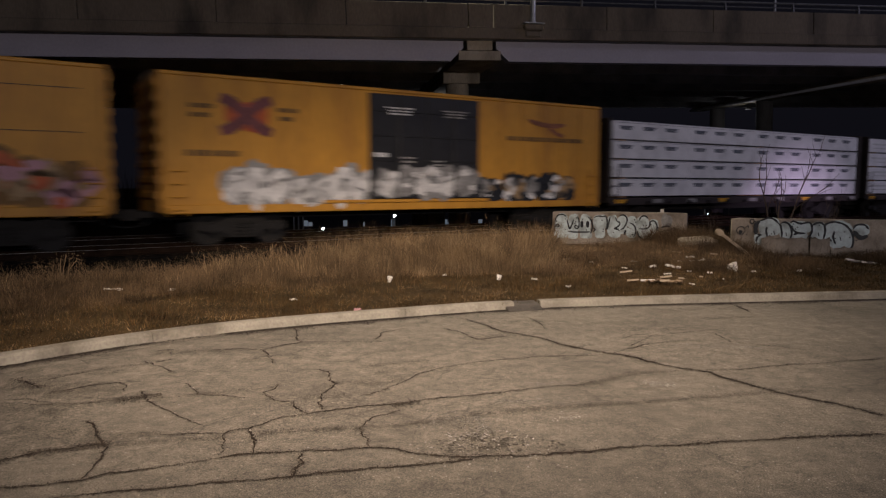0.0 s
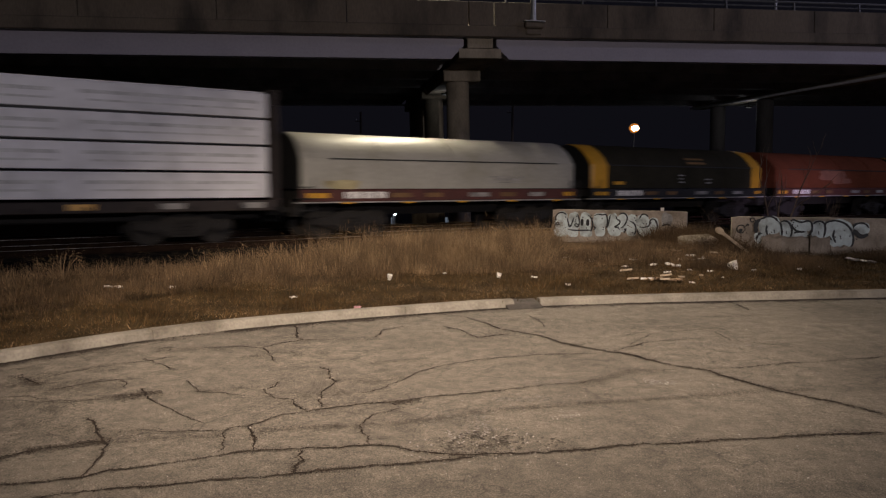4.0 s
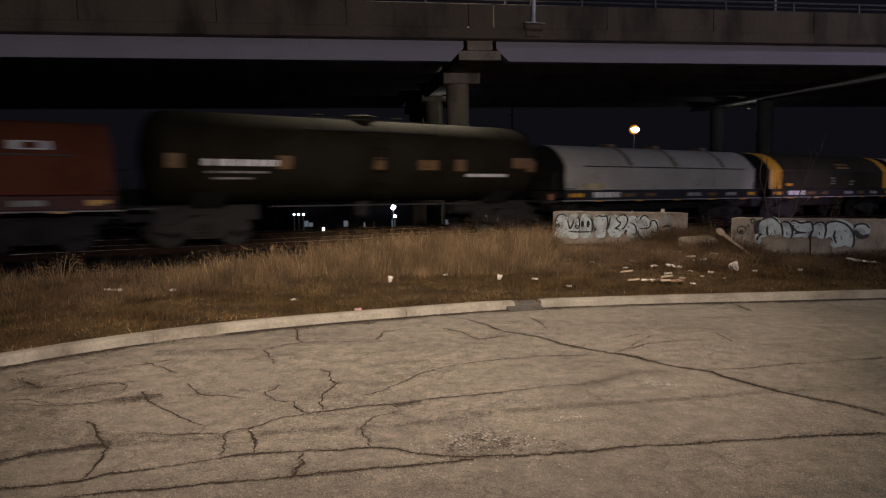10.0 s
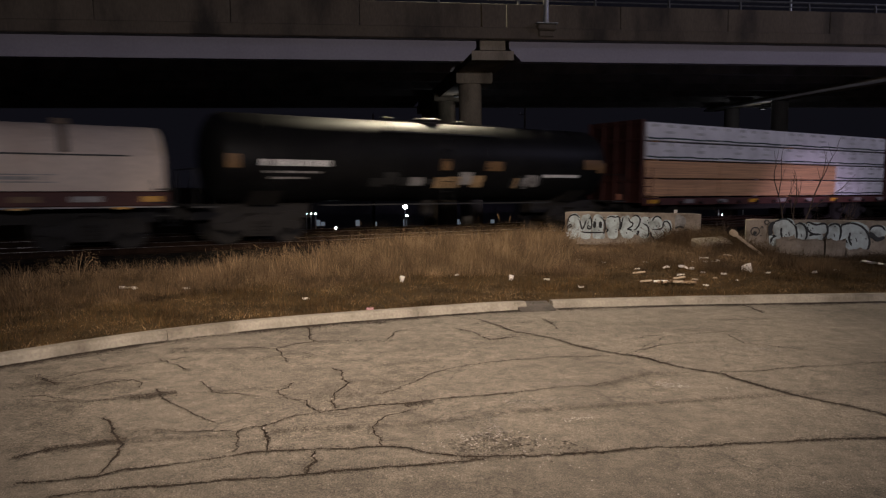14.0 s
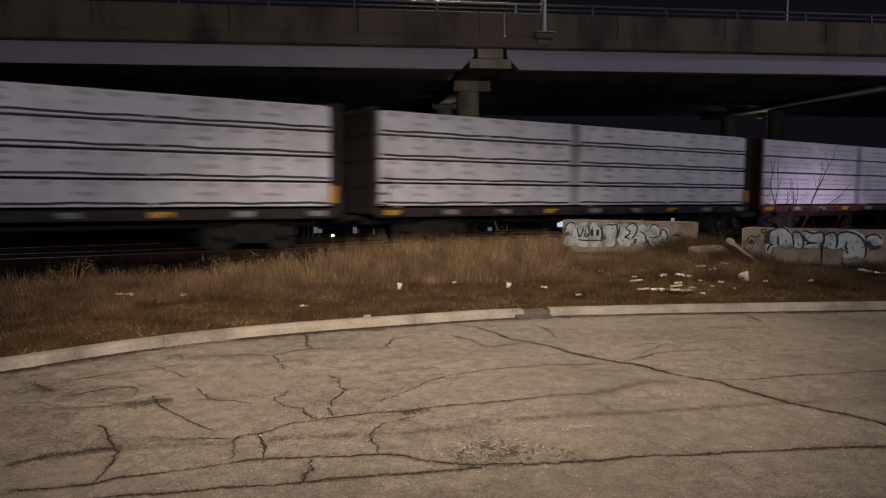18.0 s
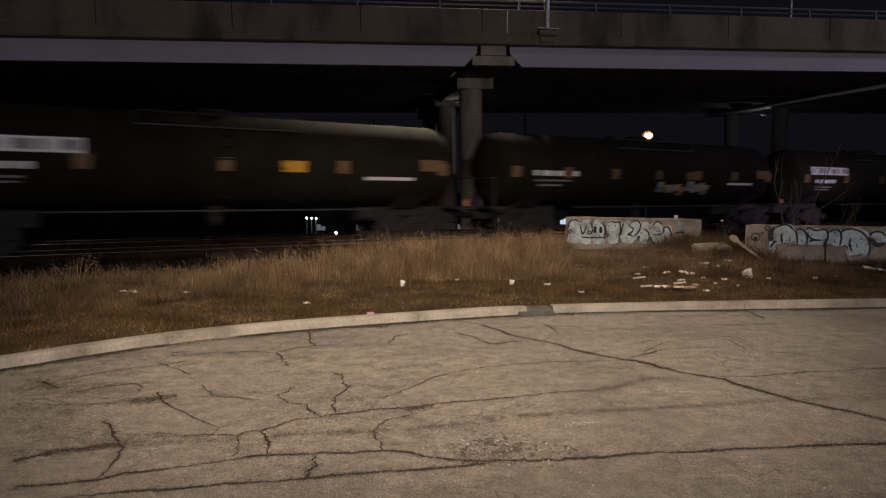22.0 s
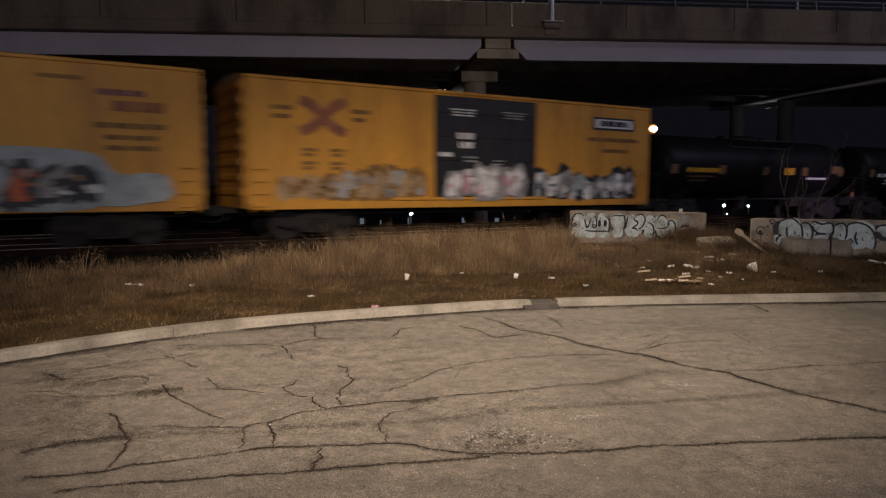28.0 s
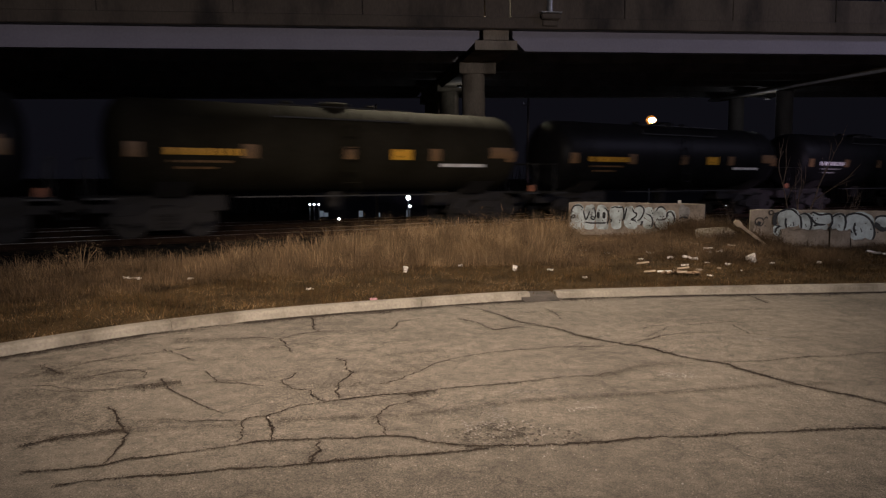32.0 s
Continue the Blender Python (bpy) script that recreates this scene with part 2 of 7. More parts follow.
EMBLEM_ORANGE = mat("emblem_orange", (0.5, 0.1, 0.02), 0.6, vary=0.3, scale=3, fine=25, bump=0)
WRAP = mat("white_lumber_wrap", (0.74, 0.73, 0.735), 0.5, vary=0.12, scale=1.6, fine=6, bump=0.25, stain=(0.62, 0.61, 0.61), each=0.03)
WRAP_PRINT = mat("wrap_print", (0.09, 0.1, 0.12), 0.6, vary=0.3, scale=6, fine=25, bump=0)
WRAP_GREEN = mat("wrap_green_band", (0.026, 0.048, 0.04), 0.6, vary=0.4, scale=2.5, fine=14, bump=0)
SHADE_PRINT = mat("wrap_grey_band", (0.55, 0.55, 0.53), 0.6, vary=0.35, scale=2.2, fine=12, bump=0, spread=0.6)
LUMBER = mat("raw_lumber", (0.58, 0.33, 0.17), 0.8, vary=0.25, scale=2, fine=12, bump=0.2, stretch=(0.25, 1, 9), each=0.08)
CB_RED = mat("flatcar_red", (0.07, 0.02, 0.014), 0.7, vary=0.3, scale=2, fine=15, bump=0.1)
CB_BROWN = mat("flatcar_brown", (0.028, 0.02, 0.017), 0.75, vary=0.35, scale=2, fine=15, bump=0.1)
HOOD_RED = mat("hood_oxide_red", (0.128, 0.041, 0.021), 0.75, vary=0.25, scale=1.0, fine=9, bump=0.08, stain=(0.09, 0.03, 0.016), spread=0.8)
HOOD_DARK = mat("hood_dark_olive", (0.03, 0.027, 0.017), 0.68, vary=0.25, scale=1.0, fine=9, bump=0.06)
HOOD_GREY = mat("hood_pale_grey", (0.34, 0.33, 0.285), 0.42, vary=0.2, scale=0.9, fine=9, bump=0.06, stain=(0.27, 0.26, 0.2), spread=0.8)
HOOD_CREAM = mat("hood_cream", (0.66, 0.55, 0.45), 0.5, vary=0.2, scale=0.9, fine=9, bump=0.06, stain=(0.52, 0.4, 0.3), spread=0.8)
FADED_RED = mat("faded_red_primer", (0.2, 0.085, 0.05), 0.8, vary=0.4, scale=2.5, fine=14, bump=0)
OLD_STAIN = mat("yellowed_stain", (0.36, 0.31, 0.17), 0.8, vary=0.4, scale=2.5, fine=14, bump=0)
LUG = mat("rusty_lug", (0.13, 0.095, 0.065), 0.85, vary=0.4, scale=5, fine=30, bump=0.1)
TANK_BLACK = mat("tank_black", (0.0085, 0.0085, 0.0085), 0.48, vary=0.35, scale=0.8, fine=8, bump=0.06)
TANK_OLIVE = mat("tank_dusty_olive", (0.017, 0.015, 0.0098), 0.8, vary=0.3, scale=0.8, fine=8, bump=0.06, stain=(0.012, 0.0105, 0.006))
TANK_GREY = mat("tank_dusty_grey", (0.03, 0.03, 0.022), 0.7, vary=0.35, scale=0.8, fine=8, bump=0.06, stain=(0.025, 0.025, 0.018))
PLACARD = mat("dull_placard", (0.15, 0.083, 0.03), 0.6, vary=0.3, scale=5, fine=30, bump=0)
PINK = mat("pale_pink_paint", (0.5, 0.27, 0.3), 0.7, vary=0.3, scale=3, fine=18, bump=0)
GREY_PAINT = mat("grey_spray_paint", (0.3, 0.29, 0.27), 0.7, vary=0.45, scale=2.5, fine=14, bump=0)
PALE_PAINT = mat("white_spray_paint", (0.7, 0.68, 0.64), 0.7, vary=0.35, scale=2.5, fine=14, bump=0)
BLUE_PAINT = mat("ice_blue_spray_paint", (0.34, 0.38, 0.38), 0.7, vary=0.3, scale=2.5, fine=14, bump=0)
TAN_PAINT = mat("tan_spray_paint", (0.36, 0.24, 0.12), 0.7, vary=0.4, scale=2.5, fine=14, bump=0)
VIOLET_PAINT = mat("violet_spray_paint", (0.42, 0.28, 0.4), 0.7, vary=0.3, scale=2.5, fine=14, bump=0)
PAPER = mat("litter_paper", (0.75, 0.7, 0.63), 0.8, vary=0.15, scale=8, fine=40, bump=0.3)
CARD = mat("litter_cardboard", (0.36, 0.25, 0.15), 0.9, vary=0.3, scale=6, fine=40, bump=0.3)
PLANK = mat("broken_plank", (0.42, 0.33, 0.23), 0.85, vary=0.3, scale=6, fine=40, bump=0.3)
BARK = mat("grey_bark", (0.12, 0.085, 0.06), 0.95, vary=0.3, scale=9, fine=60, bump=0.4)
POLE_WOOD = mat("utility_pole_wood", (0.06, 0.05, 0.04), 0.9, vary=0.3, scale=5, fine=30, bump=0.3)
WALL_FAR = mat("far_wall", (0.022, 0.022, 0.026), 0.9, vary=0.3, scale=0.4, fine=5, bump=0.1)
for m in (SOIL, BALLAST, TIE, RUST):
    m.node_tree.nodes["Principled BSDF"].inputs["Specular IOR Level"].default_value = 0.05
for m, level in ((TANK_OLIVE, 0.04), (TANK_GREY, 0.06), (TANK_BLACK, 0.1), (HOOD_RED, 0.03), (HOOD_DARK, 0.08), (HOOD_GREY, 0.1), (HOOD_CREAM, 0.1)):
    m.node_tree.nodes["Principled BSDF"].inputs["Specular IOR Level"].default_value = level
STRAW = island_mat("straw_blades", ((0.08, 0.05, 0.025), (0.185, 0.121, 0.062), (0.345, 0.242, 0.138), (0.112, 0.074, 0.037)))
TURF = island_mat("turf_blades", ((0.045, 0.027, 0.01), (0.098, 0.054, 0.019), (0.045, 0.034, 0.013), (0.16, 0.098, 0.043)))
BRUSH = island_mat("dark_brush", ((0.06, 0.038, 0.02), (0.105, 0.068, 0.036), (0.19, 0.126, 0.068), (0.075, 0.052, 0.029)))
TREES = island_mat("far_twigs", ((0.02, 0.02, 0.018), (0.035, 0.03, 0.025)))
# the lamp's orange halo, given to a globe behind the bulb
SODIUM_HALO = glow("sodium_halo", (1.0, 0.34, 0.06), 0.4)
# near white, so the added tubes pass for lit edges
LIT_LINE = mat("lit_line_paint", (0.62, 0.62, 0.64), 0.5, vary=0.15, scale=3, fine=20, bump=0.05)
SODIUM_CORE = glow("sodium_core", (1.0, 0.8, 0.5), 30)
COOL = glow("cool_white_lamp", (0.8, 0.92, 1.0), 14)
PANE = glow("lit_pane", (0.72, 0.85, 1.0), 0.1)
PANE_BRIGHT = glow("bright_pane", (0.6, 0.8, 1.0), 0.9)


# ---------------------------------------------------------------- mesh tools
class Geo:
    """Vertices and faces of one part."""

    def __init__(self):
        self.v, self.f, self.smooth = [], [], False

    def add(self, verts, faces):
        k = len(self.v)
        self.v += [tuple(p) for p in verts]
        self.f += [tuple(i + k for i in f) for f in faces]
        return self

    def box(self, x0, x1, y0, y1, z0, z1, c=0.0):
        """A box; c: the chamfer of its edges along x and of its ends."""
        if not c:
            v = [(x, y, z) for x in (x0, x1) for y in (y0, y1) for z in (z0, z1)]
            return self.add(v, [(0, 1, 3, 2), (4, 6, 7, 5), (0, 4, 5, 1), (2, 3, 7, 6), (0, 2, 6, 4), (1, 5, 7, 3)])
        ring = lambda k: [(y0 + k, z0 + c), (y0 + c, z0 + k), (y1 - c, z0 + k), (y1 - k, z0 + c), (y1 - k, z1 - c), (y1 - c, z1 - k), (y0 + c, z1 - k), (y0 + k, z1 - c)]
        out = [[(x0, *p) for p in ring(c)], [(x0 + c, *p) for p in ring(0)], [(x1 - c, *p) for p in ring(0)], [(x1, *p) for p in ring(c)]]
        return self.loft(out)

    def loft(self, rings, caps=True):
        k = len(self.v)
        n = len(rings[0])
        self.v += [tuple(p) for r in rings for p in r]
        for a in range(len(rings) - 1):
            for i in range(n):
                j = (i + 1) % n
                self.f.append((k + a * n + i, k + a * n + j, k + (a + 1) * n + j, k + (a + 1) * n + i))
        if caps:
            self.f.append(tuple(k + i for i in reversed(range(n))))
            self.f.append(tuple(k + (len(rings) - 1) * n + i for i in range(n)))
        return self

    def tube(self, points, radii, n=8, caps=True):
        """A round bar through points."""
        pts = [Vector(p) for p in points]
        if not hasattr(radii, "__len__"):
            radii = [radii] * len(pts)
        rings = []
        for i, p in enumerate(pts):
            d = (pts[min(i + 1, len(pts) - 1)] - pts[max(i - 1, 0)]).normalized()
            a = d.cross(Vector((0, 0, 1)) if abs(d.z) < 0.9 else Vector((1, 0, 0))).normalized()
            b = d.cross(a)
            rings.append([p + radii[i] * (math.cos(t) * a + math.sin(t) * b) for t in [2 * math.pi * k / n for k in range(n)]])
        return self.loft(rings, caps)

    def lathe_x(self, profile, y=0.0, z=0.0, n=28):
        """Turn (x, radius) pairs round a line along x."""
        return self.loft([[(x, y + r * math.cos(2 * math.pi * k / n), z + r * math.sin(2 * math.pi * k / n)) for k in range(n)] for x, r in profile])

    def mesh(self, name, material, smooth=False):
        me = bpy.data.meshes.new(name)
        me.from_pydata(self.v, [], self.f)
        me.materials.append(material)
        if smooth:
            me.shade_smooth()
            me.set_sharp_from_angle(angle=radians(35))
        me.update()
        return me


def part(name, geo, material, parent=None, label="", smooth=False, kind=""):
    """One mesh object, under a thing or a part."""
    me = geo if isinstance(geo, bpy.types.Mesh) else geo.mesh(name, material, smooth)
    ob = new(name, me)
    ob.parent = parent
    return tagged(ob, label, kind=kind)


def thing(name, label, category, m=None, group=""):
    ob = new(name)
    ob.empty_display_size = 0.3
    if m is not None:
        ob.matrix_world = m
    return tagged(ob, label, category, group)


def spline(points, step):
    """Points along a smooth line through those given."""
    p = [Vector((*q, 0)) for q in points]
    p = [2 * p[0] - p[1], *p, 2 * p[-1] - p[-2]]
    out = []
    for a, b, c, d in zip(p, p[1:], p[2:], p[3:]):
        n = max(2, int((c - b).length / step))
        for i in range(n):
            t = i / n
            out.append(0.5 * (2 * b + (c - a) * t + (2 * a - 5 * b + 4 * c - d) * t * t + (3 * b - a - 3 * c + d) * t**3))
    return out + [p[-2]]


# ---------------------------------------------------------------- the plan
TRACK_TURN = 32.63  # the track runs to the right and away
U = Vector((math.cos(radians(TRACK_TURN)), math.sin(radians(TRACK_TURN)), 0))
N = Vector((-U.y, U.x, 0))
TRACK, SECOND = 20.58, 24.45  # distance of each track's middle from the origin, across
SPEED = 12.65
CURB_LINE = spline([(-11.5, -6.0), (-8.6, -0.6), (-6.0, 3.5), (-4.02, 6.18), (-2.42, 7.64), (-0.03, 8.78), (1.53, 9.28), (4.98, 9.84), (9.0, 10.25), (16, 10.8), (30, 11.6)], 0.25)
CURB_XY = np.array([(p.x, p.y) for p in CURB_LINE])


def beyond_curb(x, y):
    """Distance past the curb's road edge; negative on the lot."""
    d = np.hypot(CURB_XY[:, 0] - x, CURB_XY[:, 1] - y)
    i = int(d.argmin())
    i = min(max(i, 1), len(CURB_XY) - 2)
    t = CURB_XY[i + 1] - CURB_XY[i - 1]
    side = t[0] * (y - CURB_XY[i, 1]) - t[1] * (x - CURB_XY[i, 0])
    return float(d.min()) * (1 if side > 0 else -1)


def ground_z(x, y):
    across = x * N.x + y * N.y
    if across > 12.5:
        k = min(1, (across - 12.5) / 3.5)
        z = 0.06 * (1 - k) - 0.36 * k
        if across > 14.4:
            z = -0.168 - 0.75 * min(1, (across - 14.4) / 2.0)  # sunk on purpose before the ballast, to hide it in shade behind the grass
        if across > 30:
            z -= 4.2 * min(1, (across - 30) / 18) ** 1.3
        return z
    b = beyond_curb(x, y)
    if b < 0.1:
        return -0.06
    dip = 0.24 * math.exp(-(((x - 9.0) / 2.4) ** 2 + ((y - 16.3) / 1.3) ** 2))
    return 0.06 + 0.03 * math.sin(x * 1.3) * math.sin(y * 0.9) - dip if b > 0.35 else 0.05


# ---------------------------------------------------------------- ground, lot, curb
def build_ground():
    axis = lambda lo, hi, step: list(np.arange(lo, hi, step))
    xs = [-1500, -500, -200, -90, -50, -30] + axis(-20, 30, 0.5) + [32, 36, 42, 50, 60, 75, 90, 120, 200, 500, 1500]
    ys = [-1500, -400, -100, -40, -15, -6] + axis(0, 60, 0.5) + [62, 66, 72, 80, 95, 120, 200, 500, 2500]
    g = Geo()
    low = lambda x, y: -0.06 if x * N.x + y * N.y < 12 and beyond_curb(x, y) < 0.52 else ground_z(x, y)
    g.v = [(x, y, low(x, y)) for y in ys for x in xs]
    w = len(xs)
    g.f = [(j * w + i, j * w + i + 1, (j + 1) * w + i + 1, (j + 1) * w + i) for j in range(len(ys) - 1) for i in range(w - 1)]
    tagged(part("ground", g, SOIL), "dark soil with dead thatch", kind="structure")


def build_road():
    g = Geo()
    edge = [p for p in CURB_LINE]
    far = [Vector((max(-9.0, min(30, p.x)) + 3.0, -30, 0)) for p in edge]
    rows = 60
    for r in range(rows + 1):
        k = (r / rows) ** 1.5
        for a, b in zip(edge, far):
            q = a.lerp(b, k)
            g.v.append((q.x, q.y, 0.012 * noise.noise((q.x * 0.35, q.y * 0.35, 0)) * min(1, k * 20)))
    w = len(edge)
    g.f = [(r * w + i, (r + 1) * w + i, (r + 1) * w + i + 1, r * w + i + 1) for r in range(rows) for i in range(w - 1)]
    return tagged(part("road", g, ASPHALT, smooth=True), "worn grey asphalt lot, cracked and patched", kind="structure")


def flake(g, x, y, r, rng, lift=0.007):
    """A scrap of dirt or grit lying on the lot."""
    z = 0.012 * noise.noise((x * 0.35, y * 0.35, 0)) + lift + 0.001 * rng.random()
    a = rng.uniform(0, 6.28)
    g.add([(x + r * k * math.cos(a + t), y + r * k * math.sin(a + t), z) for t, k in ((0, rng.uniform(0.8, 1.6)), (1.5, rng.uniform(0.4, 0.9)), (3.1, rng.uniform(0.8, 1.6)), (4.6, rng.uniform(0.4, 0.9)))], [(0, 1, 2, 3)])


def smear(points, width, material, cover=0.35, size=0.011, name="dirt_smear", soft=0.0):
    """Dirt or scuffed grit strewn thick along a line and thinning out to its sides."""
    p = [Vector((*q, 0)) for q in points]
    rng = random.Random(int(1000 * abs(p[0].x + 7 * p[0].y)))
    g = Geo()
    for a, b in zip(p, p[1:]):
        along_, across_ = b - a, Vector((a.y - b.y, b.x - a.x, 0)).normalized()
        for _ in range(int(along_.length * width * cover / (1.5 * size * size))):
            q = a + along_ * rng.uniform(-0.05, 1.05) + across_ * rng.gauss(0, width * 0.42)
            if noise.noise((q.x * 9, q.y * 9, 3)) + 0.6 * noise.noise((q.x * 30, q.y * 30, 3)) > rng.uniform(-0.5 - soft, 0.35 - soft):
                flake(g, q.x, q.y, size * rng.uniform(0.4, 1.3), rng)
    part(name, g, material, ROAD, kind="stuff")


def crack(points, width=0.02, material=None):
    """A ragged crack through points on the lot, with crumbled edges and dirt in it."""
    if material:
        smear(points, width * 1.5, material, 0.45)
        return
    p = [Vector((*q, 0)) for q in points]
    width = (0.008 + 0.8 * width) * min(1.7, max(1.0, p[0].y / 5.0))
    fine = []
    for a, b in zip(p, p[1:]):
        n = max(2, int((b - a).length / 0.014))
        fine += [a.lerp(b, i / n) for i in range(n)]
    fine.append(p[-1])
    g = Geo()
    last = len(fine) - 1
    seed = random.random() * 90
    rng = random.Random(int(seed * 100))
    for i, q in enumerate(fine):
        d = (fine[min(i + 1, last)] - fine[max(i - 1, 0)]).normalized()
        s = Vector((-d.y, d.x, 0))
        q = q + s * 0.012 * noise.noise((q.x * 3, q.y * 3, seed)) + s * 0.018 * noise.noise((q.x * 14, q.y * 14, seed)) + s * 0.013 * noise.noise((q.x * 41, q.y * 41, seed))
        broad = max(0.5, 1.0 + 1.1 * noise.noise((q.x * 3.5, q.y * 3.5, seed + 7)))
        k = width * 0.52 * broad * rng.uniform(0.35, 1.3) * min(1, 0.25 + 0.3 * min(i, last - i))
        z = 0.012 * noise.noise((q.x * 0.35, q.y * 0.35, 0)) + 0.006
        for e in (-0.5, 0.5):
            e *= rng.uniform(0.5, 1.5)
            g.v.append((q.x + s.x * k * e, q.y + s.y * k * e, z))
        for _ in range(7 if width > 0.03 else 5 if width > 0.019 else 3):
            if rng.random() < broad * 0.75:
                o = rng.gauss(0, width * 0.42 * broad + 0.003)
                flake(g, q.x + s.x * o, q.y + s.y * o, rng.uniform(0.1, 0.28) * (0.009 + width * 0.5), rng)
    used = set(j for f in g.f for j in f)
    edge = [j for j in range(len(g.v)) if j not in used]
    g.f += [(edge[2 * i], edge[2 * i + 1], edge[2 * i + 3], edge[2 * i + 2]) for i in range(last)]
    part("crack", g, CRACK, ROAD)


def build_curb():
    """A concrete curb in cast lengths, broken out at one place where a patch of asphalt fills the gap."""
    curb = tagged(new("curb"), "weathered concrete curb with chipped edges", kind="structure")
    pts = spline([(p.x, p.y) for p in CURB_LINE[::4]], 0.12)
    pts = [p for p in pts if -11 < p.x < 27]
    run, length = [], 0.0
    for a, b in zip(pts, pts[1:]):
        gap = 0.86 < a.x < 1.3
        run.append(a)
        length += (b - a).length
        if gap or length > 2.9:
            if len(run) > 2:
                curb_piece(curb, run)
            run, length = ([] if gap else [a]), 0.0
    if len(run) > 2:
        curb_piece(curb, run)
    g = Geo()
    at = [p for p in pts if 0.8 < p.x < 1.36]
    for p, q in zip(at, at[1:]):
        s = Vector((-(q - p).y, (q - p).x, 0)).normalized()
        k = 0.05 * math.sin((p.x - 0.8) / 0.56 * math.pi) + 0.02 * math.sin(p.x * 40) - 0.03
        g.loft([[p - s * (0.13 + k) + Vector((0, 0, 0.004)), p + s * 0.02 + Vector((0, 0, 0.05)), p + s * 0.24 + Vector((0, 0, 0.075 + k * 0.4)), p + s * 0.24 + Vector((0, 0, -0.1)), p - s * 0.13 + Vector((0, 0, -0.1))],
                [q - s * (0.13 + k) + Vector((0, 0, 0.004)), q + s * 0.02 + Vector((0, 0, 0.05)), q + s * 0.24 + Vector((0, 0, 0.075 + k * 0.4)), q + s * 0.24 + Vector((0, 0, -0.1)), q - s * 0.13 + Vector((0, 0, -0.1))]])
    part("asphalt_fill", g, PATCH, curb, "dark asphalt filling a broken length of curb")


def curb_piece(curb, run):
    g = Geo()
    rings = []
    for i, p in enumerate(run):
        d = (run[min(i + 1, len(run) - 1)] - run[max(i - 1, 0)]).normalized()
        s = Vector((-d.y, d.x, 0))
        if i == 0:
            p = p + d * 0.008
        w = 0.006 * noise.noise((p.x * 3, p.y * 3, 3))
        c = 0.022 + 0.02 * max(0, noise.noise((p.x * 5, p.y * 5, 9)))
        rings.append([p + s * o + Vector((0, 0, z)) for o, z in ((-0.012, -0.1), (0.0, 0.0), (0.008 + w, 0.1 - c), (0.012 + c + w, 0.102), (0.135, 0.106), (0.15, 0.09), (0.15, -0.1))])
    g.loft(rings)
    part("curb_stone", g, CURB, curb)


def blades(name, label, clumps, where, height, width, material, per=1, lean=0.35, heads=0.0, seed=1, loose=0.16):
    """Grass as one mesh of bent blades in clumps. where: gives a clump's place or None; height: of a place."""
    rng = random.Random(seed)
    v, f = [], []
    done = 0
    while done < clumps:
        spot = where(rng)
        if spot is None:
            continue
        done += 1
        cx, cy = spot
        top = height(cx, cy, rng)
        z = ground_z(cx, cy) - 0.01
        tilt = rng.uniform(0, 2 * math.pi)
        spread = loose * rng.uniform(0.6, 1.8)
        for _ in range(per):
            r = rng.random() ** 0.7 * spread if per > 1 else 0
            b = rng.uniform(0, 2 * math.pi)
            x, y = cx + r * math.cos(b), cy + r * math.sin(b)
            h = top * rng.uniform(0.25, 1.12)
            a = rng.uniform(0, 2 * math.pi)
            w = width * rng.uniform(0.6, 1.4)
            ca, sa = math.cos(a) * w, math.sin(a) * w
            o = h * lean * rng.uniform(0.1, 1.0) ** 1.5 * 1.3
            ox, oy = math.cos(b) * o + math.cos(tilt) * h * 0.12, math.sin(b) * o + math.sin(tilt) * h * 0.12
            k = len(v)
            tz = z + h * (1 - 0.3 * min(1, o / h))
            mx, my = x + ox * 0.3 + h * rng.uniform(-0.09, 0.09), y + oy * 0.3 + h * rng.uniform(-0.09, 0.09)
            v += [(x - ca, y - sa, z), (x + ca, y + sa, z), (mx - ca * 0.8, my - sa * 0.8, z + h * 0.55), (mx + ca * 0.8, my + sa * 0.8, z + h * 0.55), (x + ox, y + oy, tz)]
            f += [(k, k + 1, k + 3, k + 2), (k + 2, k + 3, k + 4)]
            if heads and rng.random() < heads:
                u = 0.004 * rng.uniform(0.7, 1.5)
                l = 0.12 * rng.uniform(0.6, 1.3)
                v += [(x + ox * 0.8, y + oy * 0.8, tz - l), (x + ox - u, y + oy, tz - l * 0.4), (x + ox * 1.1, y + oy * 1.1, tz + 0.03), (x + ox + u, y + oy + u * 0.5, tz - l * 0.35)]
                f += [(k + 5, k + 6, k + 7, k + 8)]
    g = Geo()
    g.v, g.f = v, f
    return tagged(part(name, g, material), label, "grass", kind="stuff")


def tall_density(x, y):
    """How tall and thick the dead grass stands at a place, 0 to 1."""
    b = beyond_curb(x, y)
    across = x * N.x + y * N.y
    edge = 2.95 + 0.9 * noise.noise((x * 0.5, y * 0.5, 5)) + 1.2 * min(1, max(0, (x - 1.4) / 1.2)) + 1.1 * min(1, max(0, (-3.4 - x) / 1.4))
    if b < edge or across > 14.2:
        return 0.0
    d = 0.5 + 0.55 * noise.noise((x * 0.5, y * 0.5, 2)) + 0.3 * noise.noise((x * 1.7, y * 1.7, 8))
    d += 0.35 * math.exp(-(((x + 0.6) / 3.2) ** 2)) + 0.3 * math.exp(-(((x - 1.7) / 1.1) ** 2 + ((y - 17.5) / 2.5) ** 2))
    if x > 0.16 * y:
        d = min(d, 0.45) * 0.65
    return max(0.0, min(1.15, d)) * min(1, (b - edge) / 1.1 + 0.2)


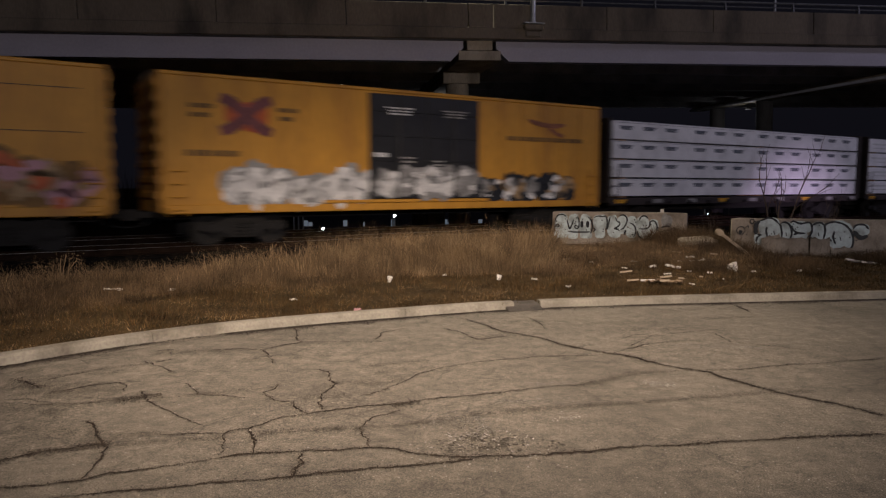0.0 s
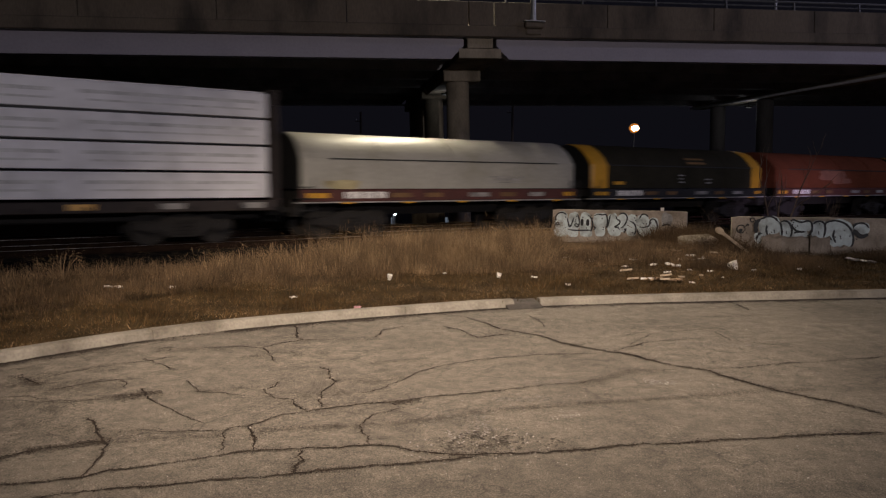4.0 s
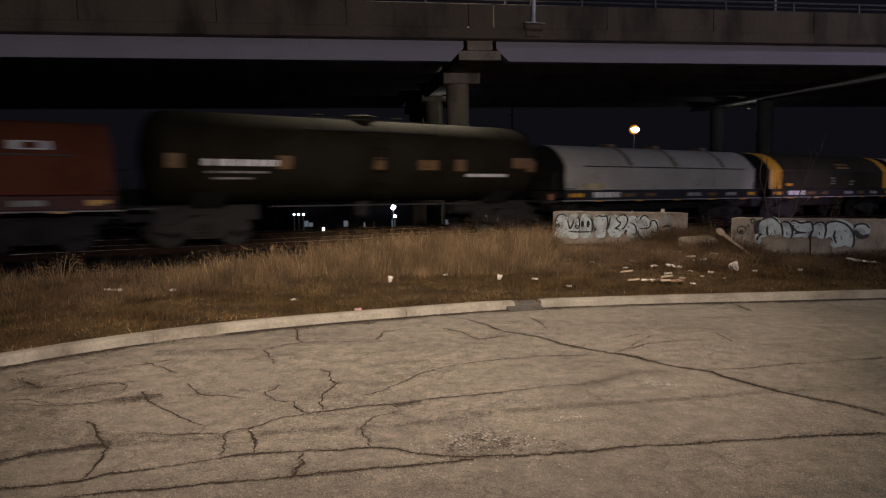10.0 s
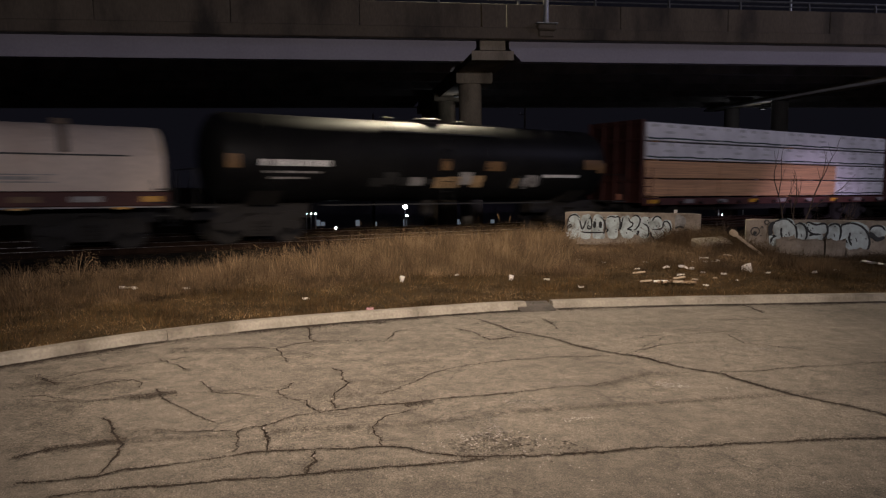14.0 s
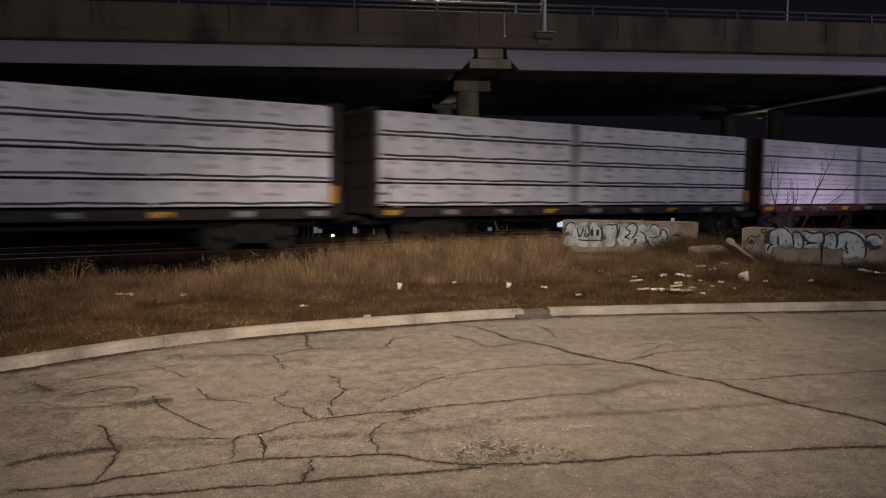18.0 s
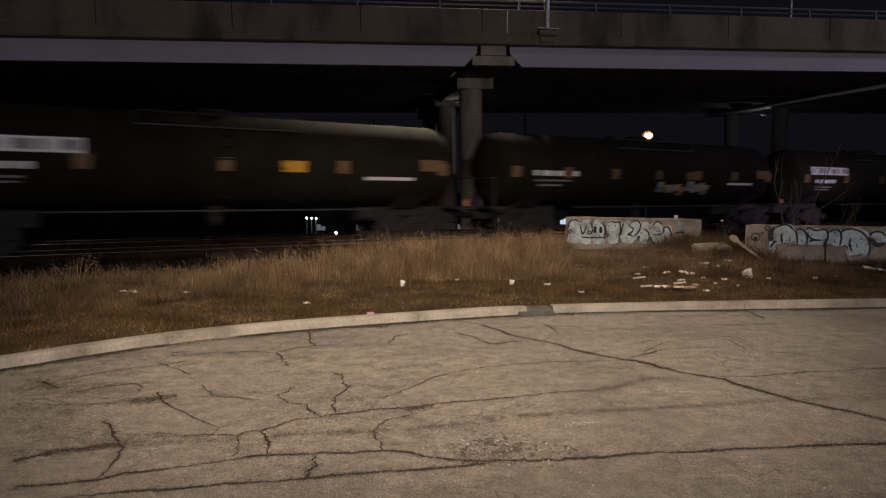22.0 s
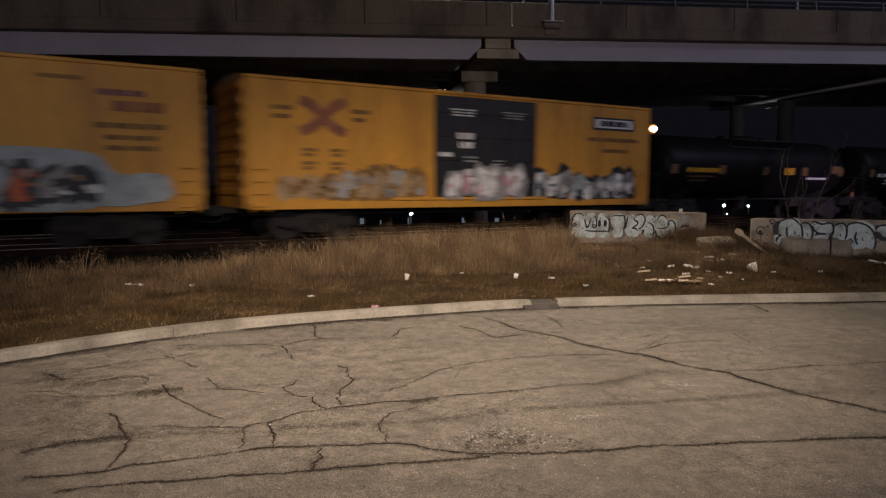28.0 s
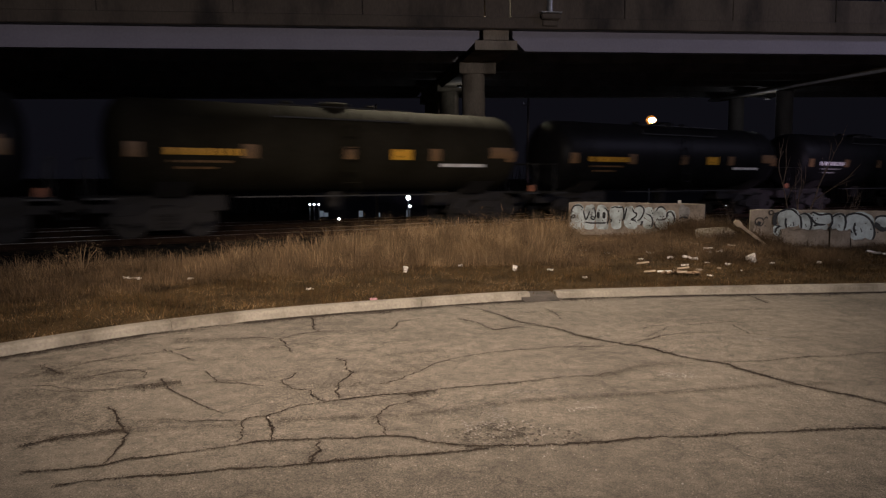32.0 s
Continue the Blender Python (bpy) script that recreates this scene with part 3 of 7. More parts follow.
def build_grass():
    def tall(rng):
        x, y = rng.uniform(-17, 20), rng.uniform(6, 26)
        sparse = 1.0 - 0.86 * min(1, max(0, (-0.8 - x) / 2.0))  # thins out to the left
        return (x, y) if rng.random() < tall_density(x, y) * sparse * (1.0 if -8 < x < 10 else 0.6) else None

    blades("tall_grass", "tall dead straw-coloured grass along the tracks", 3700, tall, lambda x, y, r: (0.2 + 0.6 * tall_density(x, y)) * r.uniform(0.6, 1.1) * (1 + 0.35 * noise.noise((x * 1.4, y * 1.4, 31))) * (0.6 if x > 0.152 * y else 1), 0.0023, STRAW, 58, 1.0, 0.025, 3, 0.26)

    def low(rng):
        x, y = rng.uniform(-14, 18), rng.uniform(1, 20)
        b = beyond_curb(x, y)
        return (x, y) if 0.42 < b < 9.0 and rng.random() < (1.0 if b < 5 else 0.45) and x * N.x + y * N.y < 14.5 else None

    blades("turf", "short dry brown turf behind the curb", 16000, low, lambda x, y, r: r.uniform(0.04, 0.12) + 0.16 * max(0, noise.noise((x * 0.8, y * 0.8, 4)) + 0.4 * noise.noise((x * 4, y * 4, 4))), 0.0032, TURF, 14, 1.5, 0.0, 4, 0.3)

    def mat_of(rng):
        x, y = rng.uniform(-12, 16), rng.uniform(1, 18)
        b = beyond_curb(x, y)
        return (x, y) if 0.3 < b < 5.5 and noise.noise((x * 0.9, y * 0.9, 7)) > rng.uniform(-0.5, 0.3) else None

    blades("thatch", "flattened dead thatch lying over the turf", 5200, mat_of, lambda x, y, r: r.uniform(0.03, 0.07), 0.0028, STRAW, 11, 3.4, 0.0, 9)

    def rough(rng):
        x, y = rng.uniform(-16, -0.6), rng.uniform(3, 20)
        b = beyond_curb(x, y)
        return (x, y) if 2.5 + 0.9 * noise.noise((x, y, 1)) < b and x * N.x + y * N.y < 14.8 and noise.noise((x * 0.7, y * 0.7, 17)) > rng.uniform(-0.7, 0.4) else None

    blades("brush", "dark dead brush and weeds in the grass", 2600, rough, lambda x, y, r: r.uniform(0.12, 0.46) * (0.8 + 0.5 * noise.noise((x * 1.2, y * 1.2, 6))), 0.0021, BRUSH, 44, 1.35, 0.03, 11, 0.36)

    def weeds(rng):
        x, y = rng.uniform(1.8, 14.0), rng.uniform(12.0, 22.0)
        near = max(math.exp(-(((y - 16.7 + 0.3 * (x - 7.8)) / 0.8) ** 2)) if x > 7.2 else 0, math.exp(-(((y - 21.9 + 0.45 * (x - 3.6)) / 0.6) ** 2)) if x < 7.4 else 0, math.exp(-(((x - 6.9) / 0.9) ** 2)) if y > 16.2 else 0)
        if beyond_curb(x, y) < 2.6 or x * N.x + y * N.y > 14.2 or (x > 7.2 and y > 17.35 - 0.296 * (x - 7.2) - 0.2):
            return None
        return (x, y) if noise.noise((x * 0.8, y * 0.8, 27)) + 0.5 * noise.noise((x * 2.6, y * 2.6, 27)) + near > rng.uniform(0.0, 0.9) else None

    blades("weeds", "dark tangled dead weeds round the barriers", 2600, weeds, lambda x, y, r: r.uniform(0.12, 0.4) * (1.8 if 6.1 < x < 7.6 and y > 16.6 else 1.0), 0.0022, BRUSH, 46, 1.25, 0.04, 21, 0.3)


def along(s, d, z=0.0, turn=0.0):
    """A pose s metres along the track's line, d metres across."""
    return Matrix.Translation(U * s + N * d + Vector((0, 0, z))) @ pose(0, 0, 0, 0, 0, TRACK_TURN + turn)


def build_track(d, name, label, near):
    track = tagged(new(name), label, kind="structure")
    track.matrix_world = along(0, d)
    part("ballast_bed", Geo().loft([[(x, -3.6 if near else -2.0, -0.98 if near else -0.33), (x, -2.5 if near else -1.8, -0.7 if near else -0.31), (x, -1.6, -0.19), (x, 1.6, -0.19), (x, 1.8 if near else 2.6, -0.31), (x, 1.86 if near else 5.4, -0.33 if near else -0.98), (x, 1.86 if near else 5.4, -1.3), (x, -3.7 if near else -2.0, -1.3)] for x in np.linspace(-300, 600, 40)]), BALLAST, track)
    for side in (-0.755, 0.755):
        prof = [(-0.07, -0.17), (0.07, -0.17), (0.07, -0.155), (0.012, -0.13), (0.012, -0.045), (0.036, -0.035), (0.036, -0.006), (0.028, 0), (-0.028, 0), (-0.036, -0.006), (-0.036, -0.035), (-0.012, -0.045), (-0.012, -0.13), (-0.07, -0.155)]
        rail = part("rail", Geo().loft([[(x, side + a, z) for a, z in prof] for x in (-300, 0, 300, 600)]), RUST, track, "rusty rail with a worn bright top")
        part("running_surface", Geo().box(-300, 600, side - 0.026, side + 0.02, -0.004, 0.0025), RAIL, rail)
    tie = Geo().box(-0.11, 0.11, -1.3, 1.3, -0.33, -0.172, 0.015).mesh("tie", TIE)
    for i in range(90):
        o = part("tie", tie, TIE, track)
        o.location = (-14 + 0.56 * i, 0, 0)


# ---------------------------------------------------------------- the road bridge
BRIDGE_YAW = math.degrees(math.atan(0.186))
GRADE = 0.0211
SKEW_X = 1.0 / math.cos(radians(BRIDGE_YAW))


def bridge_pose(x):
    """A pose on the bridge's near edge where it passes x, at the height of the girders' lower edge."""
    return pose(x, 30 + 0.186 * x, 6.92 + GRADE * x, 0, -math.degrees(math.atan(GRADE)), BRIDGE_YAW)


def bridge_girder(b, x0, x1, y, cut0, cut1, material):
    """A plate girder from x0 to x1, its lower corners cut back at the ends, with flanges and stiffeners."""
    prof = [(x0 + cut0, 0), (x1 - cut1, 0), (x1, 0.55), (x1, 0.84), (x0, 0.84), (x0, 0.55)]
    g = Geo()
    ring = lambda yy: [(x, yy, z) for x, z in prof]
    g.loft([ring(y), ring(y + 0.42)])
    part("girder", g, material, b)


def build_bridge():
    b = tagged(new("bridge"), "concrete road bridge on painted girders, over the tracks", "bridge", kind="structure")
    b.matrix_world = bridge_pose(0)
    x0, x1, wide = -75.0, 75.0, 17.6
    joint = 1.58 * SKEW_X
    span = 21.4
    # girders
    for k in range(-3, 4):
        a, c = joint + k * span, joint + (k + 1) * span
        for i in range(7):
            y = i * (wide - 0.5) / 6
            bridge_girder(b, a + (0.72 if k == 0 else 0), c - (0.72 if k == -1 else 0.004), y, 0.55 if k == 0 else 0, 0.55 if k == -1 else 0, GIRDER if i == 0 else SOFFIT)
    # deck slab with its edge, and the parapets
    part("deck_slab", Geo().box(x0, x1, -0.28, wide + 0.28, 0.86, 1.12), SOFFIT, b)
    part("slab_edge", Geo().loft([[(x, -0.36, 0.9), (x, -0.36, 1.32), (x, -0.29, 1.36), (x, -0.284, 0.86)] for x in (x0, x1)]), CONCRETE, b)
    for near in (True, False):
        y = -0.3 if near else wide
        for k in range(-4, 4):
            a, c = joint + k * span, joint + (k + 1) * span
            for u0, u1 in ((a + 0.56, c - 0.56), (c - 0.54, c + 0.54)):
                n = 1 if u1 - u0 < 2 else 4
                for q in range(n):
                    e0, e1 = u0 + (u1 - u0) * q / n, u0 + (u1 - u0) * (q + 1) / n
                    part("parapet_panel", Geo().box(e0 + 0.012, e1 - 0.012, y, y + 0.28, 1.34, 2.33, 0.02), CONCRETE, b)
        part("handrail", Geo().tube([(x0, y + 0.13, 2.72), (x1, y + 0.13, 2.72)], 0.045, 8).tube([(x0, y + 0.13, 2.52), (x1, y + 0.13, 2.52)], 0.03, 6), RAILING, b)
        post = Geo().loft([[(-0.035, y + 0.06, 2.33), (0.035, y + 0.06, 2.33), (0.035, y + 0.22, 2.33), (-0.035, y + 0.22, 2.33)], [(-0.03, y + 0.1, 2.72), (0.03, y + 0.1, 2.72), (0.03, y + 0.17, 2.72), (-0.03, y + 0.17, 2.72)]]).mesh("rail_post", RAILING)
        for i in range(-9, 14):
            o = part("rail_post", post, RAILING, b)
            o.location.x = -0.71 + 3.42 * i
    # bents: a cap beam across, on round columns with square heads
    def column(x, y, name="column"):
        part("column_head", Geo().box(x - 0.78, x + 0.98, y - 0.62, y + 0.62, -0.5, 0.046, 0.035), PIER, b)
        part(name, Geo().tube([(x, y, -12.0 - GRADE * x), (x, y, -0.48)], 0.545, 28), PIER, b, smooth=True)

    xj = joint
    part("pedestal", Geo().box(xj - 0.56, xj + 0.56, -0.02, 0.6, 0.46, 1.3, 0.02), PIER, b, "tan concrete beam seat")
    part("cap_beam", Geo().loft([[(xj - 0.92, y, 0.05), (xj + 0.92, y, 0.05), (xj + 0.92, y, 0.44), (xj - 0.92, y, 0.44)] for y in (-0.02, wide - 0.3)]).box(xj - 0.75, xj + 0.75, 4.3, wide - 0.6, -0.3, 0.05), PIER, b)
    for y in (3.6, 10.4, 16.6):
        column(xj - 0.26, y)
    # the next bent to the right stands askew between the tracks
    inv = b.matrix_world.inverted()
    ends = [inv @ Vector((x, y, 7.2)) for x, y in ((23.6, 34.0), (18.6, 51.5))]
    part("cap_beam", Geo().loft([[(e.x - 0.45, e.y, -0.3), (e.x + 0.45, e.y, -0.3), (e.x + 0.45, e.y, -0.02), (e.x - 0.45, e.y, -0.02)] for e in ends]), PIER, b)
    # the shade on these columns is put into their concrete's colour
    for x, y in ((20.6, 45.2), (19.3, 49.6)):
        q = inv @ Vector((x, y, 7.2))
        part("column", Geo().tube([(q.x, q.y, -12.0), (q.x, q.y, -0.3)], 0.5, 20), SHADED_COLUMN, b, smooth=True)
    # pale tubes added as the lit lines of the far edge and the cap beam
    part("conduit", Geo().tube([(x0, wide + 0.1, 0.02), (x1, wide + 0.1, 0.02)], 0.05, 6), LIT_LINE, b)
    part("lit_edge_tube", Geo().tube([(e.x - 0.56, e.y, -0.24) for e in ends], 0.09, 8), LIT_LINE, b, "pale tube standing in for the cap beam's lit edge")
    return b


def light_mast(x, back=0.0):
    mast = thing("light_mast", "tall grey steel light mast bolted to the bridge parapet", "street lamp", pose(x, 29.86 + back + 0.186 * x, 8.16 + GRADE * x, 0, 0, BRIDGE_YAW), "masts on the bridge")
    part("bracket", Geo().box(-0.42, 0.42, -0.42, 0.1, 0.0, 0.26, 0.06).box(-0.34, 0.34, -0.3, 0.1, -0.26, 0.0, 0.04), CONCRETE, mast, "concrete bracket")
    part("base_plate", Geo().box(-0.46, 0.46, -0.46, 0.1, 0.262, 0.31, 0.01), GALV, mast)
    part("pole", Geo().tube([(0, -0.14, 0.31), (0, -0.14, 0.8), (0, -0.14, 10.4)], [0.15, 0.12, 0.07], 12), GALV, mast, smooth=True)
    part("arm", Geo().tube([(0, -0.14, 10.3), (0, -0.5, 10.7), (0, -1.5, 10.8)], 0.05, 8), GALV, mast)
    part("luminaire", Geo().loft([[(-0.15, y, 10.72), (0.15, y, 10.72), (0.1, y, 10.88), (-0.1, y, 10.88)] for y in (-2.2, -1.4)]), GALV, mast)


# ---------------------------------------------------------------- barriers and painted letters
def blob(cx, cz, w, h, seed, n=26, wobble=0.3):
    """An uneven round outline, in x and z."""
    out = []
    for i in range(n):
        a = 2 * math.pi * i / n
        k = 1 + wobble * noise.noise((math.cos(a) * 1.4, math.sin(a) * 1.4, seed)) + wobble * 0.5 * noise.noise((math.cos(a) * 3.1, math.sin(a) * 3.1, seed + 5))
        sq = 1 / max(abs(math.cos(a)) ** 3 + abs(math.sin(a)) ** 3, 0.2) ** 0.33
        out.append((cx + w * 0.5 * k * sq * math.cos(a), cz + h * 0.5 * k * sq * math.sin(a)))
    return out


def painted(name, outline, y, material, parent, label=""):
    """A thin painted shape on an upright face that looks towards -y."""
    n = len(outline)
    g = Geo()
    g.loft([[(x, y, z) for x, z in outline], [(x, y + 0.003, z) for x, z in outline]])
    return part(name, g, material, parent, label)


def ribbon(points, width, y, taper=True):
    """A brushed line with soft ends on an upright face, bent smoothly through points."""
    p = [Vector((q.x, 0, q.y)) for q in (spline(points, 0.035) if len(points) > 2 else [Vector(points[0]), Vector(points[1])])]
    g = Geo()
    last = len(p) - 1
    for i, q in enumerate(p):
        d = (p[min(i + 1, last)] - p[max(i - 1, 0)]).normalized()
        e = min(i, last - i) / max(1, last)
        k = width * 0.5 * ((0.45 + min(0.55, 3.5 * e)) if taper else (0.8 + min(0.2, 2 * e))) * (1 + 0.12 * math.sin(i * 1.7 + points[0][0] * 9))
        s = Vector((-d.z, 0, d.x)) * k
        g.v += [(q.x - s.x, y, q.z - s.z), (q.x + s.x, y, q.z + s.z)]
    g.f = [(2 * i, 2 * i + 1, 2 * i + 3, 2 * i + 2) for i in range(last)]
    return g


def stroke(points, width, y, material, parent, name="painted_line"):
    part(name, ribbon(points, width, y), material, parent)


def road_barrier(m, length, seed, label):
    """A precast barrier: wide foot, sloping face, narrow top, worn edges."""
    b = thing("road_barrier", label, "barrier", m, "concrete barriers beside the tracks")
    g = Geo()
    rings = []
    n = 26
    for i in range(n + 1):
        x = length * i / n
        o = 0.012 * noise.noise((x * 2.2, seed, 0))
        e = 0.02 if i in (0, n) else 0.0
        rings.append([(x, -0.14 + e, -0.2), (x, -0.14 + e + o, 0.05), (x, -0.13 + e + o, 0.32), (x, -0.12 + e, 0.79 + o), (x, -0.1 + e, 0.83 + o - e), (x, 0.085 - e, 0.83 + o - e), (x, 0.115 - e, 0.77), (x, 0.13 - e, 0.32), (x, 0.2 - e, 0.1), (x, 0.2 - e, -0.15)])
    g.loft(rings)
    part("body", g, BARRIER, b, smooth=False)
    return b


def build_barriers():
    a = road_barrier(pose(3.55, 22.35, 0.02, 0, 0, -24), 4.07, 2.0, "tan concrete road barrier sprayed with pale bubble letters and black outlines")
    fills = [(0.31, 0.36, 0.45, 0.78), (0.69, 0.43, 0.35, 0.66), (0.28, 0.12, 0.42, 0.3), (0.67, 0.1, 0.34, 0.27), (1.06, 0.43, 0.35, 0.62), (1.09, 0.12, 0.39, 0.26), (1.53, 0.51, 0.47, 0.44), (1.52, 0.22, 0.32, 0.44)]
    fills += [(1.91, 0.41, 0.34, 0.69), (1.99, 0.15, 0.34, 0.24), (2.23, 0.45, 0.36, 0.57), (2.48, 0.37, 0.34, 0.65), (2.81, 0.46, 0.38, 0.54), (2.89, 0.16, 0.43, 0.25), (3.12, 0.39, 0.3, 0.47)]
    for i, (x, z, w, h) in enumerate(fills):
        painted("letter_fill", blob(x, z, w, h, i * 3.7, 24, 0.12), -0.158 - 0.0003 * i, SPRAY, a)
    lines = [[(0.09, 0.4), (0.12, 0.6), (0.21, 0.71), (0.36, 0.73), (0.48, 0.64)], [(0.08, 0.2), (0.1, 0.34), (0.18, 0.43), (0.22, 0.38), (0.17, 0.33), (0.1, 0.34)], [(0.48, 0.57), (0.52, 0.43), (0.57, 0.28), (0.65, 0.43), (0.7, 0.58)]]
    lines += [[(0.81, 0.7), (0.86, 0.55), (0.87, 0.38), (0.81, 0.29), (0.73, 0.34), (0.77, 0.4), (0.85, 0.34)], [(0.52, 0.2), (0.76, 0.18), (1.26, 0.2)], [(1.19, 0.65), (1.27, 0.51), (1.29, 0.33), (1.24, 0.15)], [(1.32, 0.33), (1.38, 0.27), (1.32, 0.21)]]
    lines += [[(1.34, 0.65), (1.46, 0.7), (1.6, 0.68), (1.69, 0.7), (1.74, 0.58), (1.74, 0.37), (1.69, 0.26)], [(1.83, 0.68), (1.79, 0.46), (1.75, 0.29)], [(2.0, 0.67), (2.04, 0.56), (2.13, 0.5), (2.1, 0.41), (1.97, 0.32), (2.06, 0.3), (2.14, 0.24)]]
    lines += [[(2.11, 0.7), (2.22, 0.75), (2.34, 0.65), (2.32, 0.48), (2.23, 0.33), (2.15, 0.3)], [(2.42, 0.51), (2.54, 0.45), (2.61, 0.31), (2.6, 0.17), (2.55, 0.08)], [(2.25, 0.24), (2.32, 0.27), (2.29, 0.2), (2.24, 0.19)], [(2.7, 0.59), (2.78, 0.71), (2.89, 0.72), (2.97, 0.64)]]
    lines += [[(2.72, 0.34), (2.82, 0.33), (2.93, 0.35), (3.01, 0.41), (3.03, 0.55), (3.14, 0.58), (3.22, 0.47), (3.24, 0.33), (3.18, 0.19)], [(3.04, 0.3), (3.08, 0.19), (3.04, 0.13)], [(2.65, 0.26), (2.7, 0.12), (2.8, 0.04)]]
    for i, line in enumerate(lines):
        stroke(line, 0.045, -0.1635 - 0.0001 * i, INK, a, "letter_line")
    for x in (0.96, 1.14):
        painted("letter_eye", blob(x, 0.435, 0.1, 0.21, x, 14, 0.1), -0.1665, INK, a)
    painted("painted_face", blob(3.49, 0.58, 0.3, 0.39, 9), -0.152, GREY_PAINT, a, "faint grey painted head shape")
    rng = random.Random(6)
    for i in range(34):
        painted("paint_dot", blob(rng.uniform(0.15, 3.2), rng.uniform(0.15, 0.7), 0.04, 0.04, i, 8), -0.1675, INK, a)
    stroke([(3.36, 0.38), (3.48, 0.43), (3.63, 0.4)], 0.05, -0.156, INK, a)
    stroke([(3.58, 0.28), (3.71, 0.37), (3.81, 0.29), (3.8, 0.2)], 0.03, -0.156, INK, a)
    part("reflector", Geo().box(3.3, 3.4, -0.02, 0.0, 0.82, 0.93, 0.005), PAPER, a, "small white and orange reflector")
    c = road_barrier(pose(7.2, 17.35, 0.02, 0, 0, -16.5), 5.2, 5.0, "broken tan concrete road barrier sprayed with pale blue bubble letters")
    for i, (x, z, w, h) in enumerate(((0.85, 0.63, 0.49, 0.45), (0.65, 0.33, 0.26, 0.28), (1.22, 0.55, 0.28, 0.42), (1.54, 0.63, 0.45, 0.28), (1.51, 0.42, 0.36, 0.23), (1.93, 0.55, 0.33, 0.44), (2.35, 0.42, 0.63, 0.74), (2.85, 0.59, 0.34, 0.28))):
        painted("letter_fill", blob(x, z, w, h, i * 2.9 + 40, 24, 0.12), -0.158 - 0.0004 * i, SPRAY, c)
    lines = [[(0.63, 0.77), (0.71, 0.81), (0.84, 0.85), (0.96, 0.81), (1.05, 0.71)], [(0.58, 0.44), (0.67, 0.43), (0.59, 0.38), (0.56, 0.26)], [(0.79, 0.63), (0.78, 0.52), (0.81, 0.4)], [(0.95, 0.53), (0.97, 0.44)], [(1.05, 0.71), (1.1, 0.66), (1.13, 0.48), (1.13, 0.37)]]
    lines += [[(1.09, 0.71), (1.17, 0.75), (1.27, 0.71), (1.33, 0.6), (1.35, 0.46), (1.31, 0.34)], [(1.22, 0.5), (1.24, 0.42)], [(1.31, 0.74), (1.37, 0.78), (1.46, 0.74), (1.56, 0.72), (1.68, 0.75), (1.76, 0.72), (1.79, 0.57), (1.75, 0.43), (1.69, 0.4)]]
    lines += [[(1.34, 0.67), (1.37, 0.58), (1.47, 0.5), (1.63, 0.49)], [(1.39, 0.45), (1.47, 0.48), (1.65, 0.49)], [(1.78, 0.66), (1.86, 0.73), (1.96, 0.75), (2.05, 0.68), (2.07, 0.51), (2.04, 0.35)], [(1.93, 0.51), (1.94, 0.43)]]
    lines += [[(2.09, 0.53), (2.07, 0.69), (2.16, 0.75), (2.28, 0.77), (2.41, 0.74), (2.53, 0.67), (2.64, 0.52), (2.68, 0.34), (2.66, 0.19), (2.56, 0.06)], [(2.27, 0.55), (2.25, 0.4), (2.31, 0.24)], [(2.39, 0.42), (2.42, 0.33)], [(2.1, 0.34), (2.17, 0.37), (2.22, 0.3)], [(2.67, 0.61), (2.71, 0.69), (2.82, 0.72), (2.92, 0.7), (2.99, 0.61)]]
    for i, line in enumerate(lines):
        stroke(line, 0.046, -0.1625 - 0.0001 * i, INK, c, "letter_line")
    stroke([(0.56, 0.44), (0.54, 0.58), (0.56, 0.7), (0.63, 0.77)], 0.1, -0.1645, INK, c, "letter_line")
    stroke([(2.68, 0.56), (2.76, 0.46), (2.86, 0.4), (2.98, 0.46)], 0.1, -0.1645, INK, c, "letter_line")
    for x, z, w in ((0.21, 0.53, 0.2), (0.46, 0.76, 0.1)):
        stroke([(x + w * 0.5 * math.cos(t), z + w * 0.5 * math.sin(t)) for t in (0, 1, 2, 3, 4, 5, 6.2)], 0.024, -0.152, INK, c, "paint_ring")
    painted("paint_dot", blob(0.2, 0.49, 0.09, 0.09, 2, 10), -0.153, INK, c)
    stroke([(0.3, 0.58), (0.36, 0.66), (0.38, 0.6)], 0.022, -0.152, INK, c)
    for i in range(26):
        painted("paint_dot", blob(rng.uniform(0.2, 2.8), rng.uniform(0.2, 0.75), 0.03, 0.03, i, 8), -0.1668 if i > 5 else -0.152, INK, c)
    # the face has burst below: slabs of the core stand out, with dark gaps between them
    for x0, x1, z0, z1, k in ((0.68, 1.71, 0.0, 0.35, 1), (1.745, 2.17, -0.1, 0.37, 2), (2.19, 2.72, -0.1, 0.16, 3)):
        rings = []
        for i in range(8):
            x = x0 + (x1 - x0) * i / 7
            low = z0 - 0.16 * (1 - i / 7) * (k == 1) + 0.02 * math.sin(x * 23)
            high = z1 + 0.025 * math.sin(x * 17 + k) + 0.015 * math.sin(x * 41)
            y = -0.25 + 0.02 * math.sin(k + x * 9)
            rings.append([(x, -0.12, low), (x, y + 0.03, low), (x, y, low + 0.04), (x, y + 0.012 * math.sin(x * 31), (low + high) / 2), (x, y + 0.01, high - 0.03), (x, y + 0.05, high), (x, -0.12, high + 0.01)])
        part("burst_core", Geo().loft(rings), BARRIER, c)
    # broken slab and a snapped post lying between them
    slab = thing("broken_slab", "cracked tan concrete slab half sunk in weeds", "rubble", pose(6.35, 17.3, 0.17, 3, -3, 8))
